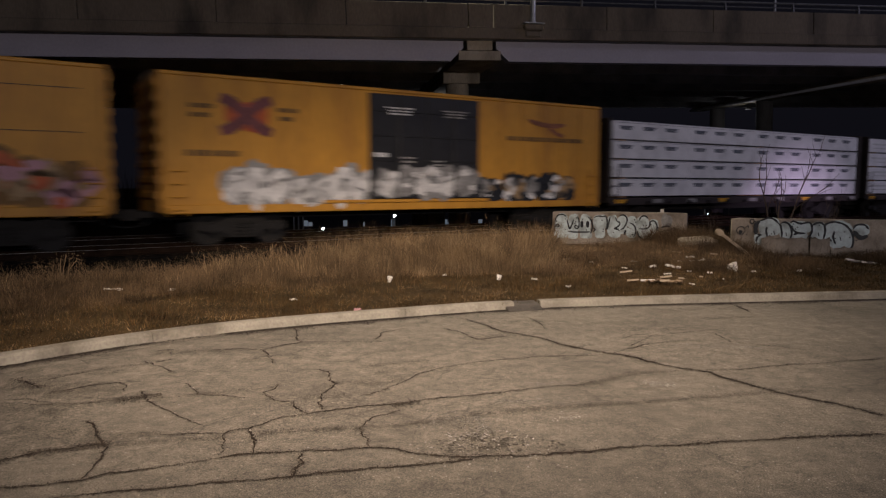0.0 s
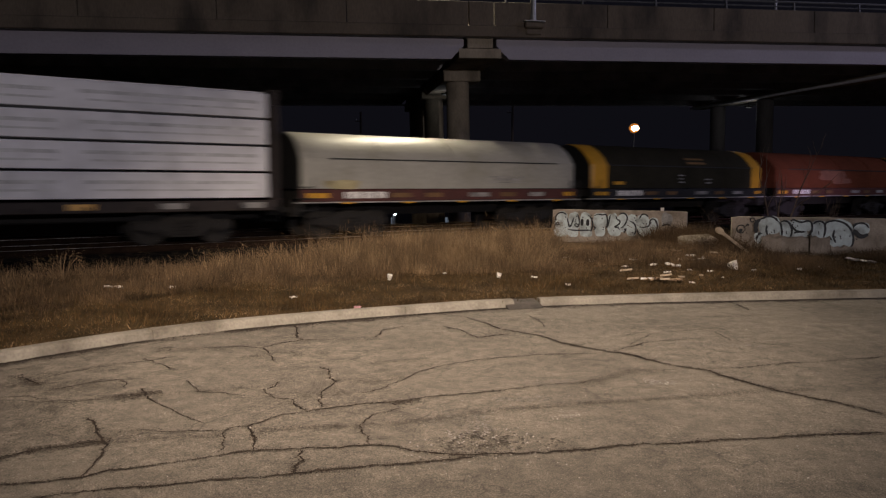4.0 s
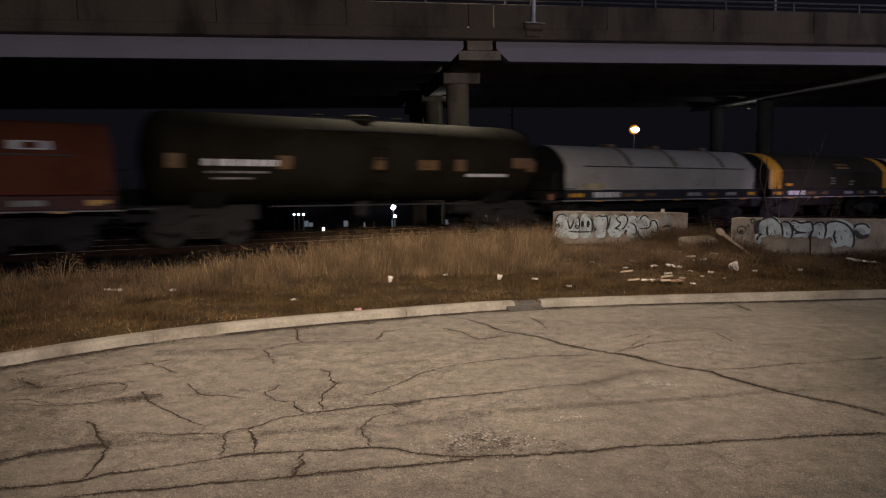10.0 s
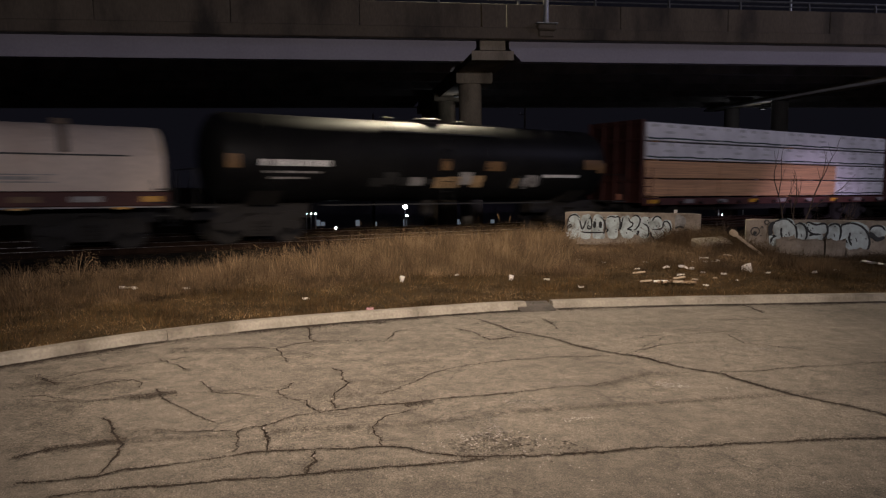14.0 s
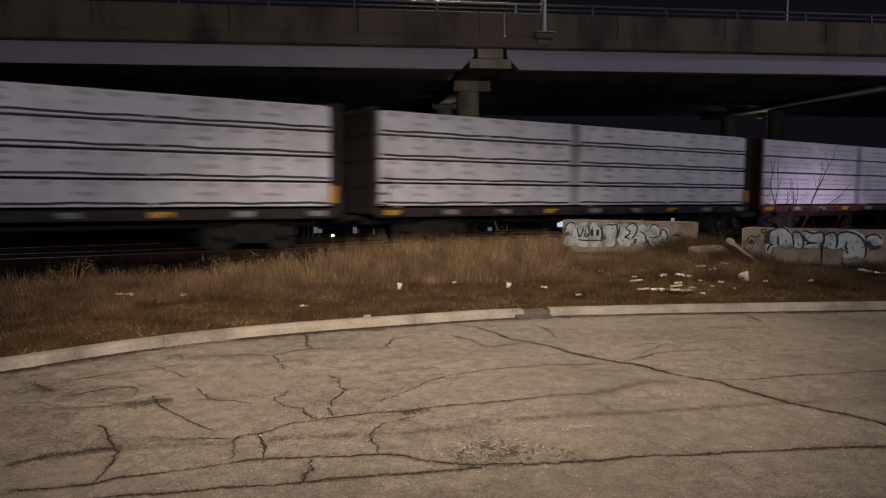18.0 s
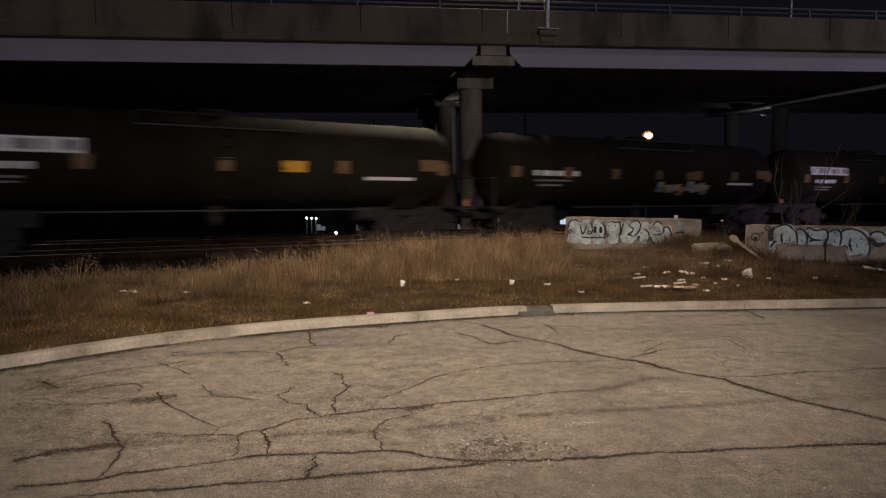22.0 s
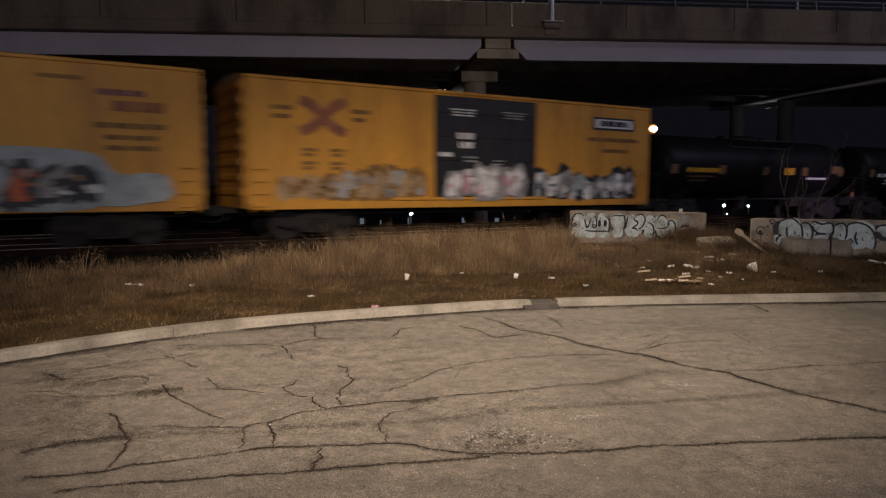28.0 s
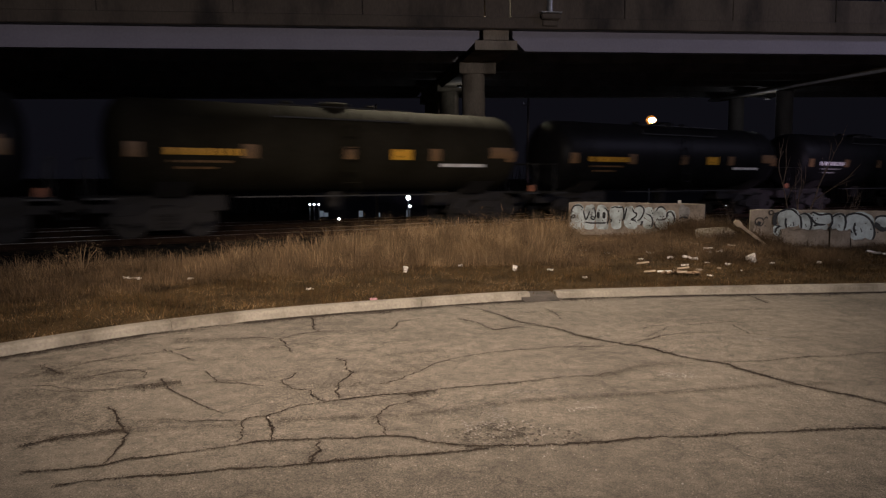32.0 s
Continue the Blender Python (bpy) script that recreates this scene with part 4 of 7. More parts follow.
    part("slab", Geo().loft([[(-0.4, -0.25, -0.1), (0.4, -0.3, -0.1), (0.44, 0.25, -0.1), (-0.36, 0.28, -0.1)], [(-0.42, -0.27, 0.08), (0.38, -0.32, 0.13), (0.45, 0.22, 0.16), (-0.38, 0.3, 0.14)], [(-0.38, -0.22, 0.13), (0.34, -0.25, 0.17), (0.4, 0.2, 0.2), (-0.34, 0.25, 0.19)]]), BARRIER, slab)
    post = thing("snapped_post", "pale snapped wooden post leaning on the rubble", "post", pose(7.0, 16.55, 0.24, 0, 38, -14))
    part("post", Geo().loft([[(x, y * k, z * k) for y, z in ((-0.06, -0.05), (0.06, -0.06), (0.07, 0.05), (-0.05, 0.06))] for x, k in ((-0.58, 0.7), (-0.53, 1.25), (-0.44, 1.2), (-0.38, 0.6), (0.56, 0.55), (0.64, 0.25))]), PLANK, post)


def build_litter():
    rng = random.Random(8)

    def scrap(x, y, w, d, h, material, turn, name, label, category="litter"):
        t = thing(name, label, category, pose(x, y, ground_z(x, y) + 0.02, rng.uniform(-8, 8), rng.uniform(-8, 8), turn), "litter in the grass")
        g = Geo()
        m, n = 5, 4
        top = [(-w / 2 + w * i / m + rng.uniform(-1, 1) * w * 0.05, -d / 2 + d * j / n + rng.uniform(-1, 1) * d * 0.06, h * (0.35 + 0.65 * rng.random())) for j in range(n + 1) for i in range(m + 1)]
        g.v = top + [(a, b, c - 0.012) for a, b, c in top]
        q = len(top)
        for j in range(n):
            for i in range(m):
                a = j * (m + 1) + i
                g.f += [(a, a + 1, a + m + 2, a + m + 1), (a + q, a + m + 1 + q, a + m + 2 + q, a + 1 + q)]
        part("sheet", g, material, t)

    for x, y, w, d, h, turn in ((-4.9, 10.25, 0.26, 0.1, 0.06, 20), (-4.03, 10.25, 0.1, 0.05, 0.04, 50), (-2.06, 9.46, 0.1, 0.05, 0.03, 0), (0.03, 12.0, 0.07, 0.05, 0.04, 10), (1.55, 11.71, 0.1, 0.05, 0.03, -15), (1.92, 10.58, 0.08, 0.05, 0.05, 30), (4.3, 12.94, 0.28, 0.16, 0.08, -30), (4.05, 13.2, 0.2, 0.08, 0.04, 70), (3.4, 12.9, 0.12, 0.06, 0.03, 20), (4.8, 12.4, 0.1, 0.06, 0.03, 0), (5.1, 14.2, 0.12, 0.1, 0.05, 0), (2.6, 14.6, 0.16, 0.07, 0.04, 0), (3.0, 14.0, 0.1, 0.07, 0.05, 0), (3.9, 14.2, 0.14, 0.06, 0.05, 20), (6.6, 12.8, 0.1, 0.07, 0.04, 30), (7.1, 13.0, 0.09, 0.06, 0.03, 0), (3.9, 12.0, 0.13, 0.04, 0.03, 5), (8.3, 15.2, 0.1, 0.07, 0.05, 0), (5.33, 14.9, 0.2, 0.06, 0.06, -40), (5.38, 14.38, 0.16, 0.09, 0.05, 25), (4.82, 14.1, 0.09, 0.08, 0.06, 60), (5.74, 12.76, 0.09, 0.04, 0.03, 0), (4.68, 11.54, 0.05, 0.03, 0.02, 20), (4.45, 12.47, 0.07, 0.05, 0.03, 0), (3.95, 13.08, 0.12, 0.05, 0.05, 30), (3.94, 10.9, 0.1, 0.04, 0.02, 0)):
        scrap(x, y, w, d, h, PAPER, turn, "paper_scrap", "crumpled white paper scrap lying in dry grass")
    for x, y, s in ((-0.88, 11.25, 0.09), (0.95, 11.82, 0.09), (5.47, 13.03, 0.18)):
        t = thing("paper_cup", "tipped white paper cup in dry grass" if s < 0.15 else "pale torn carton standing in the grass", "litter", pose(x, y, ground_z(x, y), 0, 0, rng.uniform(-30, 30)), "litter in the grass")
        if s < 0.15:
            part("cup", Geo().tube([(0, 0, 0.0), (0.01, 0, s * 0.6), (0.02, 0, s)], [s * 0.34, s * 0.42, s * 0.5], 12), PAPER, t)
        else:
            part("carton", Geo().loft([[(-0.09, -0.06, 0), (0.08, -0.06, 0), (0.08, 0.06, 0), (-0.09, 0.06, 0)], [(-0.08, -0.04, 0.13), (0.05, -0.03, 0.18), (0.03, 0.04, 0.16), (-0.09, 0.06, 0.11)]]), PAPER, t)
    scrap(8.4, 13.85, 0.62, 0.22, 0.09, PAPER, 5, "plastic_bag", "flattened white plastic bag on the ground")
    for i, (x, y, turn, n) in enumerate(((3.2, 12.1, -6, 0.42), (3.1, 10.75, -12, 0.45), (3.5, 11.0, 20, 0.5), (3.7, 11.25, -25, 0.4), (3.35, 10.9, 5, 0.35), (3.9, 11.0, 40, 0.35), (3.05, 11.1, -30, 0.35), (5.2, 15.6, 60, 0.4), (5.6, 15.1, 15, 0.45))):
        t = thing("broken_plank", "splintered pale plank lying in the weeds", "plank", pose(x + 0.15 * (i % 3), y + 0.22 * (i % 2), ground_z(x, y) + 0.06 + 0.02 * (i % 3), 3, -8 + 7 * (i % 3), turn * 1.6 + 12 * (i % 4)), "broken planks")
        part("board", Geo().loft([[(a, -0.022, -0.01), (a + 0.02, 0.022, -0.01), (a + 0.01, 0.021, 0.012), (a, -0.021, 0.01)] for a in (-n * 0.24, 0.0, n * 0.24)]), PAPER if i == 1 else PLANK, t)
    for i in range(3):
        scrap(3.3 + 0.2 * i, 10.95 + 0.1 * (i % 2), 0.2, 0.13, 0.07, CARD, rng.uniform(-40, 40), "cardboard_piece", "torn brown cardboard in a heap")
    scrap(-1.08, 8.68, 0.09, 0.06, 0.035, PINK, 20, "crushed_wrapper", "crushed pink wrapper on the curb")


def sapling(x, y, height, seed, label, spread=0.35, stems=5, depth=3, leans=None):
    """Bare stems that fork into fine twigs."""
    rng = random.Random(seed)
    t = thing("bare_sapling", label, "shrub", pose(x, y, ground_z(x, y)), "bare saplings beside the tracks")
    for k in range(stems):
        trunk, twigs = Geo(), Geo()

        def grow(p, d, length, r, level):
            q = p
            pts, radii = [p], [r]
            for i in range(4):
                d = (d + Vector((rng.uniform(-1, 1), rng.uniform(-1, 1), rng.uniform(-0.3, 0.6))) * 0.14).normalized()
                q = q + d * length / 4
                pts.append(q)
                radii.append(r * (1 - 0.16 * (i + 1)))
                if level < depth and i > 0:
                    side = Vector((rng.uniform(-1, 1), rng.uniform(-1, 1), rng.uniform(0.2, 1))).normalized()
                    grow(q, (d * 0.7 + side * 0.7).normalized(), length * rng.uniform(0.4, 0.62), r * 0.55, level + 1)
            (trunk if level < 1 else twigs).tube(pts, radii, 6 if level < 1 else 4)

        a = rng.uniform(0, 6.28)
        foot, way, tall = Vector((0.06 * math.cos(a), 0.06 * math.sin(a), -0.03)), Vector((spread * math.cos(a), spread * math.sin(a), 1)), height * rng.uniform(0.6, 1.0)
        if leans:
            foot, way, tall = Vector((leans[k][0], 0, -0.03)), Vector((leans[k][1], 0.05, 1)), height * leans[k][2]
        grow(foot, way.normalized(), tall, 0.026 * height / 2.5, 0)
        stem = part("stem", trunk, BARK, t)
        part("twig_spray", twigs, BARK, stem, kind="stuff")


def dry_weed(x, y, height, seed):
    """A dead weed: thin stalks with fluffy brown heads."""
    rng = random.Random(seed)
    t = thing("dry_weed", "dead brown weed with fluffy seed heads", "weed", pose(x, y, ground_z(x, y)), "dead weeds in the grass")
    stalk, head = Geo(), Geo()
    for k in range(9):
        a = rng.uniform(0, 6.28)
        r = rng.uniform(0.05, 0.35)
        tip = Vector((r * math.cos(a), r * math.sin(a), height * rng.uniform(0.6, 1)))
        stalk.tube([(0.03 * math.cos(a), 0.03 * math.sin(a), -0.02), tip * 0.5 + Vector((0, 0, 0.05)), tip], [0.006, 0.005, 0.003], 4)
        for q in range(26):
            p = tip + Vector((rng.gauss(0, 0.05), rng.gauss(0, 0.05), rng.gauss(-0.03, 0.06)))
            d = Vector((rng.uniform(-1, 1), rng.uniform(-1, 1), rng.uniform(-1, 1))) * 0.03
            head.add([p, p + d, p + d.yzx * 0.6], [(0, 1, 2)])
    part("stalk", stalk, STRAW, t, kind="stuff")
    part("seed_fluff", head, STRAW, t, kind="stuff")


# an added housing for the fill lights under the deck
def fill_light_housing(x, y, z):
    t = thing("fill_light_housing", "small housing under the bridge deck, added over a fill light", "lamp", pose(x, y, z), "lamps under the bridge")
    part("hood", Geo().box(-0.2, 0.2, -0.12, 0.12, 0.22, 0.34, 0.02), DULL, t)
    part("hanger", Geo().tube([(0, 0, 0.34), (0, 0, 0.9)], 0.02, 6), DULL, t)


def spall():
    """A ravelled patch of the lot: loose stones on a dark hollow."""
    rng = random.Random(14)
    smear([(0.0, 4.18), (0.25, 4.3), (0.5, 4.25), (0.75, 4.22)], 0.16, STAIN, 0.5)
    smear([(0.12, 4.62), (0.26, 4.4), (0.3, 4.2)], 0.12, STAIN, 0.45)
    for line, w in (([(0.4, 5.1), (0.7, 5.16), (1.05, 5.1)], 0.1), ([(0.65, 5.62), (0.9, 5.6), (1.12, 5.62)], 0.09), ([(1.66, 5.66), (1.9, 5.58)], 0.07), ([(0.02, 4.36), (0.3, 4.42)], 0.1), ([(-0.1, 4.7), (0.3, 4.75)], 0.16), ([(2.4, 7.0), (3.2, 6.9)], 0.1)):
        smear(line, w * 1.5, GRIT, 0.3, 0.0065, "scuff", 0.15)
    for line, w in (([(-3.6, 5.5), (-3.1, 5.45), (-2.6, 5.42)], 0.3), ([(-2.9, 4.55), (-2.4, 4.45), (-1.9, 4.4)], 0.22), ([(-2.8, 6.7), (-2.4, 6.74), (-2.1, 6.76)], 0.12), ([(-2.9, 4.12), (-2.6, 4.2)], 0.2), ([(-3.3, 5.0), (-2.7, 4.85)], 0.35)):
        smear(line, w, STAIN, 0.3, 0.0045, "dirt_smear", 0.25)
    for i in range(26):
        x, y = rng.uniform(-3.9, -0.3), rng.uniform(5.1, 7.3)
        n = rng.uniform(0.12, 0.34)
        smear([(x - n, y - n * 0.35), (x, y + rng.uniform(-0.05, 0.05)), (x + n, y + n * 0.35)], rng.uniform(0.04, 0.1), STAIN, rng.uniform(0.3, 0.55), 0.0042, "dirt_smear", 0.2)
    for i in range(14):
        x, y = rng.uniform(0.4, 7.5), rng.uniform(6.2, 9.2)
        n = rng.uniform(0.2, 0.6)
        smear([(x - n, y - n * 0.1), (x, y + rng.uniform(-0.05, 0.05)), (x + n, y + n * 0.1)], rng.uniform(0.06, 0.14), STAIN, rng.uniform(0.25, 0.45), 0.0055, "dirt_smear", 0.2)
    g = Geo()
    for i in range(190):
        x, y = rng.gauss(0.28, 0.2), rng.gauss(4.22, 0.13)
        if rng.random() < 0.3:
            x, y = rng.uniform(-2.4, 3.2), rng.uniform(3.5, 5.6)
        r = rng.uniform(0.003, 0.008)
        z = 0.012 * noise.noise((x * 0.35, y * 0.35, 0)) + 0.002
        a = rng.uniform(0, 6.28)
        ring = [(x + r * math.cos(a + k * 1.57), y + r * math.sin(a + k * 1.57), z) for k in range(4)]
        g.add(ring + [(x, y, z + r * 0.9)], [(0, 1, 4), (1, 2, 4), (2, 3, 4), (3, 0, 4)])
    for i in range(1500):
        y = 3.3 + 6.2 * rng.random() ** 1.4
        x = rng.uniform(-0.72, 0.72) * y
        if beyond_curb(x, y) < -0.1 and noise.noise((x * 1.1, y * 1.1, 31)) > rng.uniform(-0.6, 0.5):
            flake(g, x, y, rng.uniform(0.0025, 0.0065) * (0.7 + y / 9), rng, 0.006)
    part("loose_grit", g, GRIT, ROAD, kind="stuff")


def track_light():
    """A small white marker lamp beside the second track."""
    t = thing("marker_lamp", "small white marker lamp beside the rails", "lamp", pose(-4.45, 25.75, -0.3))
    part("stake", Geo().tube([(0, 0, 0), (0, 0, 0.34)], 0.02, 6), DULL, t)
    part("lens", Geo().lathe_x([(-0.045, 0.01), (-0.03, 0.035), (0, 0.045), (0.03, 0.035), (0.045, 0.01)], 0, 0.38, 12), COOL, t)


# ---------------------------------------------------------------- the distance
def lamp_post(x, y, z0, z, label, glow_mat, r, name="yard_lamp"):
    t = thing(name, label, "street lamp", pose(x, y, z0), "yard lamps beyond the tracks")
    part("pole", Geo().tube([(0, 0, 0), (0, 0, z - z0 - 0.3)], [0.12, 0.07], 8), GALV, t)
    part("luminaire", Geo().lathe_x([(-r, r * 0.25), (-r * 0.6, r * 0.8), (0, r), (r * 0.6, r * 0.8), (r, r * 0.25)], 0, z - z0, 14), glow_mat, t)
    # here the globe is only the halo; the bulb in front is the lamp
    if glow_mat is SODIUM_HALO:
        part("bulb", Geo().lathe_x([(-r * 0.8, r * 0.1), (-r * 0.55, r * 0.42), (0, r * 0.56), (r * 0.55, r * 0.42), (r * 0.8, r * 0.1)], -r * 0.8, z - z0 - r * 0.06, 16), SODIUM_CORE, t)


def utility_pole(x, y, top, arms=3):
    z0 = ground_z(x, y) - 0.2
    t = thing("utility_pole", "thin wooden utility pole with short crossarms", "pole", pose(x, y, z0), "poles beyond the tracks")
    h = top - z0
    part("pole", Geo().tube([(0, 0, 0), (0, 0, h)], [0.16, 0.1], 8), POLE_WOOD, t)
    for i in range(arms):
        part("crossarm", Geo().box(-0.5, 0.1, -0.05, 0.05, h - 0.9 - 1.4 * i, h - 0.8 - 1.4 * i, 0.01), POLE_WOOD, t)
        part("insulator", Geo().tube([(-0.42, 0, h - 0.8 - 1.4 * i), (-0.42, 0, h - 0.62 - 1.4 * i)], [0.05, 0.03], 6), GALV, t)


def far_building(x, y, w, h, seed, label, rows=1, bright=0.0, size=0.62):
    z0 = ground_z(x, y) - 0.1
    rng = random.Random(seed)
    b = thing("industrial_building", label, "building", pose(x, y, z0), "low buildings beyond the tracks")
    part("wall", Geo().box(-w / 2, w / 2, 0, 12, 0, h), WALL_FAR, b)
    part("roof", Geo().box(-w / 2 - 0.2, w / 2 + 0.2, -0.2, 12.2, h, h + 0.25), WALL_FAR, b)
    n = int(w / (3.5 * size))
    for r in range(rows):
        for i in range(n):
            if rng.random() < 0.6:
                cx, z = -w / 2 + w * (i + 0.5) / n, h * 0.35 + 1.25 * r
                win = part("window", Geo().box(cx - size, cx + size, -0.03, 0.02, z, z + 1.1), WALL_FAR, b)
                for side in (-0.48 * size, 0.48 * size):
                    lit = PANE_BRIGHT if rng.random() < bright else PANE if rng.random() < 0.7 else BLACK
                    part("pane", Geo().box(cx + side - 0.43 * size, cx + side + 0.43 * size, -0.045, -0.032, z + 0.08, z + rng.uniform(0.6, 1.02)), lit, win)


def build_far_woods():
    """A low line of bare trees, too far to count."""
    rng = random.Random(12)
    g = Geo()
    for i in range(520):
        x = rng.uniform(-150, 190)
        y = rng.uniform(118, 135) + 0.1 * abs(x)
        h = rng.uniform(8, 14) * (0.75 + 0.35 * noise.noise((x * 0.03, 0, 0)))
        for k in range(9):
            a = Vector((x + rng.uniform(-1.6, 1.6), y, ground_z(x, y)))
            tip = a + Vector((rng.uniform(-2, 2), rng.uniform(-1, 1), h * rng.uniform(0.6, 1)))
            s = 0.12
            g.add([(a.x - s, a.y, a.z), (a.x + s, a.y, a.z), (tip.x, tip.y, tip.z), (a.x, a.y + 0.2, a.z)], [(0, 1, 2), (1, 3, 2), (3, 0, 2)])
    tagged(part("far_woods", g, TREES), "dark bare trees along the horizon", "trees", kind="stuff")


# ---------------------------------------------------------------- railway cars
# A car's own space: x along the train from its leading end, y across (the near side is -y), z up from the rail.
def truck_parts():
    out = {}
    fr = Geo()
    fr.loft([[(x, y, z) for x, z in ((-1.25, 0.42), (-1.2, 0.58), (-0.75, 0.62), (-0.45, 0.78), (0.45, 0.78), (0.75, 0.62), (1.2, 0.58), (1.25, 0.42), (1.0, 0.38), (0.7, 0.42), (0.38, 0.2), (-0.38, 0.2), (-0.7, 0.42), (-1.0, 0.38))] for y in (-0.09, 0.09)])
    out["side_frame"] = fr.mesh("side_frame", TRUCK)
    sp = Geo()
    for x in (-0.2, 0.0, 0.2):
        for k in range(4):
            sp.tube([(x, -0.1, 0.3 + 0.1 * k), (x, -0.1, 0.36 + 0.1 * k)], 0.075, 8)
    out["spring_nest"] = sp.mesh("spring_nest", TRUCK)
    w = Geo()
    n = 24
    rings = []
    for y, r in ((-0.07, 0.16), (-0.065, 0.3), (-0.07, 0.4), (-0.07, 0.455), (0.05, 0.46), (0.06, 0.49), (0.075, 0.49), (0.075, 0.2)):
        rings.append([(r * math.cos(2 * math.pi * k / n), y, r * math.sin(2 * math.pi * k / n)) for k in range(n)])
    w.loft(rings)
    out["wheel"] = w.mesh("wheel", TRUCK, True)
    out["axle"] = Geo().tube([(0, -0.98, 0), (0, 0.98, 0)], 0.09, 10).mesh("axle", TRUCK)
    out["bearing_cap"] = Geo().tube([(0, -0.14, 0), (0, 0.0, 0)], 0.12, 10).mesh("bearing_cap", TRUCK)
    out["bolster"] = Geo().box(-0.22, 0.22, -1.0, 1.0, 0.5, 0.86, 0.03).mesh("bolster", TRUCK)
    return out


TRUCKS = truck_parts()


def truck(car, x):
    t = new("truck")
    t.parent, t.location = car, (x, 0, 0)
    t.empty_display_size = 0.3
    for y in (-1.0, 1.0):
        part("side_frame", TRUCKS["side_frame"], TRUCK, t).location = (0, y, 0.02)
        o = part("spring_nest", TRUCKS["spring_nest"], TRUCK, t, kind="stuff")
        o.location = (0, y, 0)
        for s in (-0.88, 0.88):
            o = part("bearing_cap", TRUCKS["bearing_cap"], TRUCK, t)
            o.location, o.rotation_euler = (s, y - math.copysign(0.05, -y), 0.46), (0, 0, 0 if y < 0 else math.pi)
    for s in (-0.88, 0.88):
        part("axle", TRUCKS["axle"], TRUCK, t).location = (s, 0, 0.46)
        for y in (-0.76, 0.76):
            o = part("wheel", TRUCKS["wheel"], TRUCK, t)
            o.location, o.rotation_euler = (s, y, 0.46), (0, 0, 0 if y < 0 else math.pi)
    part("bolster", TRUCKS["bolster"], TRUCK, t)


def couplers(car, length, reach=0.62):
    for x, s in ((0.0, -1), (length, 1)):
        part("coupler", Geo().loft([[(x + s * a, -w, 0.86 - h), (x + s * a, w, 0.86 - h), (x + s * a, w, 0.86 + h), (x + s * a, -w, 0.86 + h)] for a, w, h in ((-0.3, 0.08, 0.08), (reach * 0.6, 0.08, 0.08), (reach * 0.62, 0.16, 0.15), (reach, 0.13, 0.15))]), TRUCK, car)
        part("air_hose", Geo().tube([(x - s * 0.1, 0.3, 0.8), (x + s * 0.2, 0.32, 0.55), (x + s * reach, 0.15, 0.5)], 0.025, 6), BLACK, car)


def bars(car, x0, x1, z, y, rows, material, height=0.11, gap=0.09, name="lettering", seed=0):
    """Lines of lettering that cannot be read, as broken bars."""
    rng = random.Random(seed + int(x0 * 10))
    for r in range(rows):
        g = Geo()
        x = x0 + rng.uniform(0, 0.12) * (x1 - x0) * (1 if r else 0)
        end = x1 - rng.uniform(0, 0.2) * (x1 - x0) * (1 if r else 0)
        while x < end - 0.05:
            w = min(rng.uniform(0.12, 0.42), end - x)
            g.box(x, x + w, y - 0.004, y, z - r * (height + gap) - height, z - r * (height + gap))
            x += w + 0.05
        part(name, g, material, car)


def ladder(car, x, y, z0, z1, material, across=False, step=0.34):
    lad = part("ladder", Geo().tube([(x, y, z0), (x, y, z1)], 0.018, 6).tube([(x + (0 if across else 0.42), y + (0.42 if across else 0), z0), (x + (0 if across else 0.42), y + (0.42 if across else 0), z1)], 0.018, 6), material, car)
    n = int((z1 - z0) / step)
    g = Geo()
    for i in range(n):
        z = z0 + (i + 0.5) * step
        g.tube([(x, y, z), (x + (0 if across else 0.42), y + (0.42 if across else 0), z)], 0.016, 6)
    part("rung_set", g, material, lad, kind="stuff")


def graffiti(car, x0, x1, z0, z1, y, seed, fills, line, count=9, haze=None):
    """Sprayed shapes in several paints, thick and overlapping; no word."""
    rng = random.Random(seed)
    if haze:
        painted("sprayed_cloud", blob((x0 + x1) / 2, (z0 + z1) / 2, x1 - x0, z1 - z0, seed, 30, 0.5), y - 0.002, haze, car)
    w = (x1 - x0) / count
    for i in range(count):
        cx = x0 + w * (i + 0.5) + rng.uniform(-0.1, 0.1) * w
        h = (z1 - z0) * rng.uniform(0.7, 1.0)
        cz = z0 + h / 2 + rng.uniform(0, 0.6) * (z1 - z0 - h)
        d = 0.0016 * (i % 3)
        s = rng.random() * 60
        painted("sprayed_rim", blob(cx, cz, w * 1.3, h, s, 22, 0.4), y - 0.006 - d, line, car)
        a, b = rng.uniform(-0.3, 0.3), rng.uniform(-0.3, 0.3)
        part("sprayed_letter", ribbon([(cx + (a - 0.25) * w, cz - 0.36 * h), (cx - (b + 0.1) * w, cz), (cx + (b + 0.2) * w, cz + 0.1 * h), (cx + a * w, cz + 0.36 * h)], w * 0.72, y - 0.012 - d, False), fills[i % len(fills)], car)
        for k in range(3):
            painted("sprayed_mark", blob(cx + rng.uniform(-0.45, 0.45) * w, cz + rng.uniform(-0.4, 0.35) * h, w * rng.uniform(0.3, 0.6), h * rng.uniform(0.12, 0.3), s + k, 12, 0.7), y - 0.016 - d - 0.0005 * k, fills[(i + k) % len(fills)] if k else line, car)


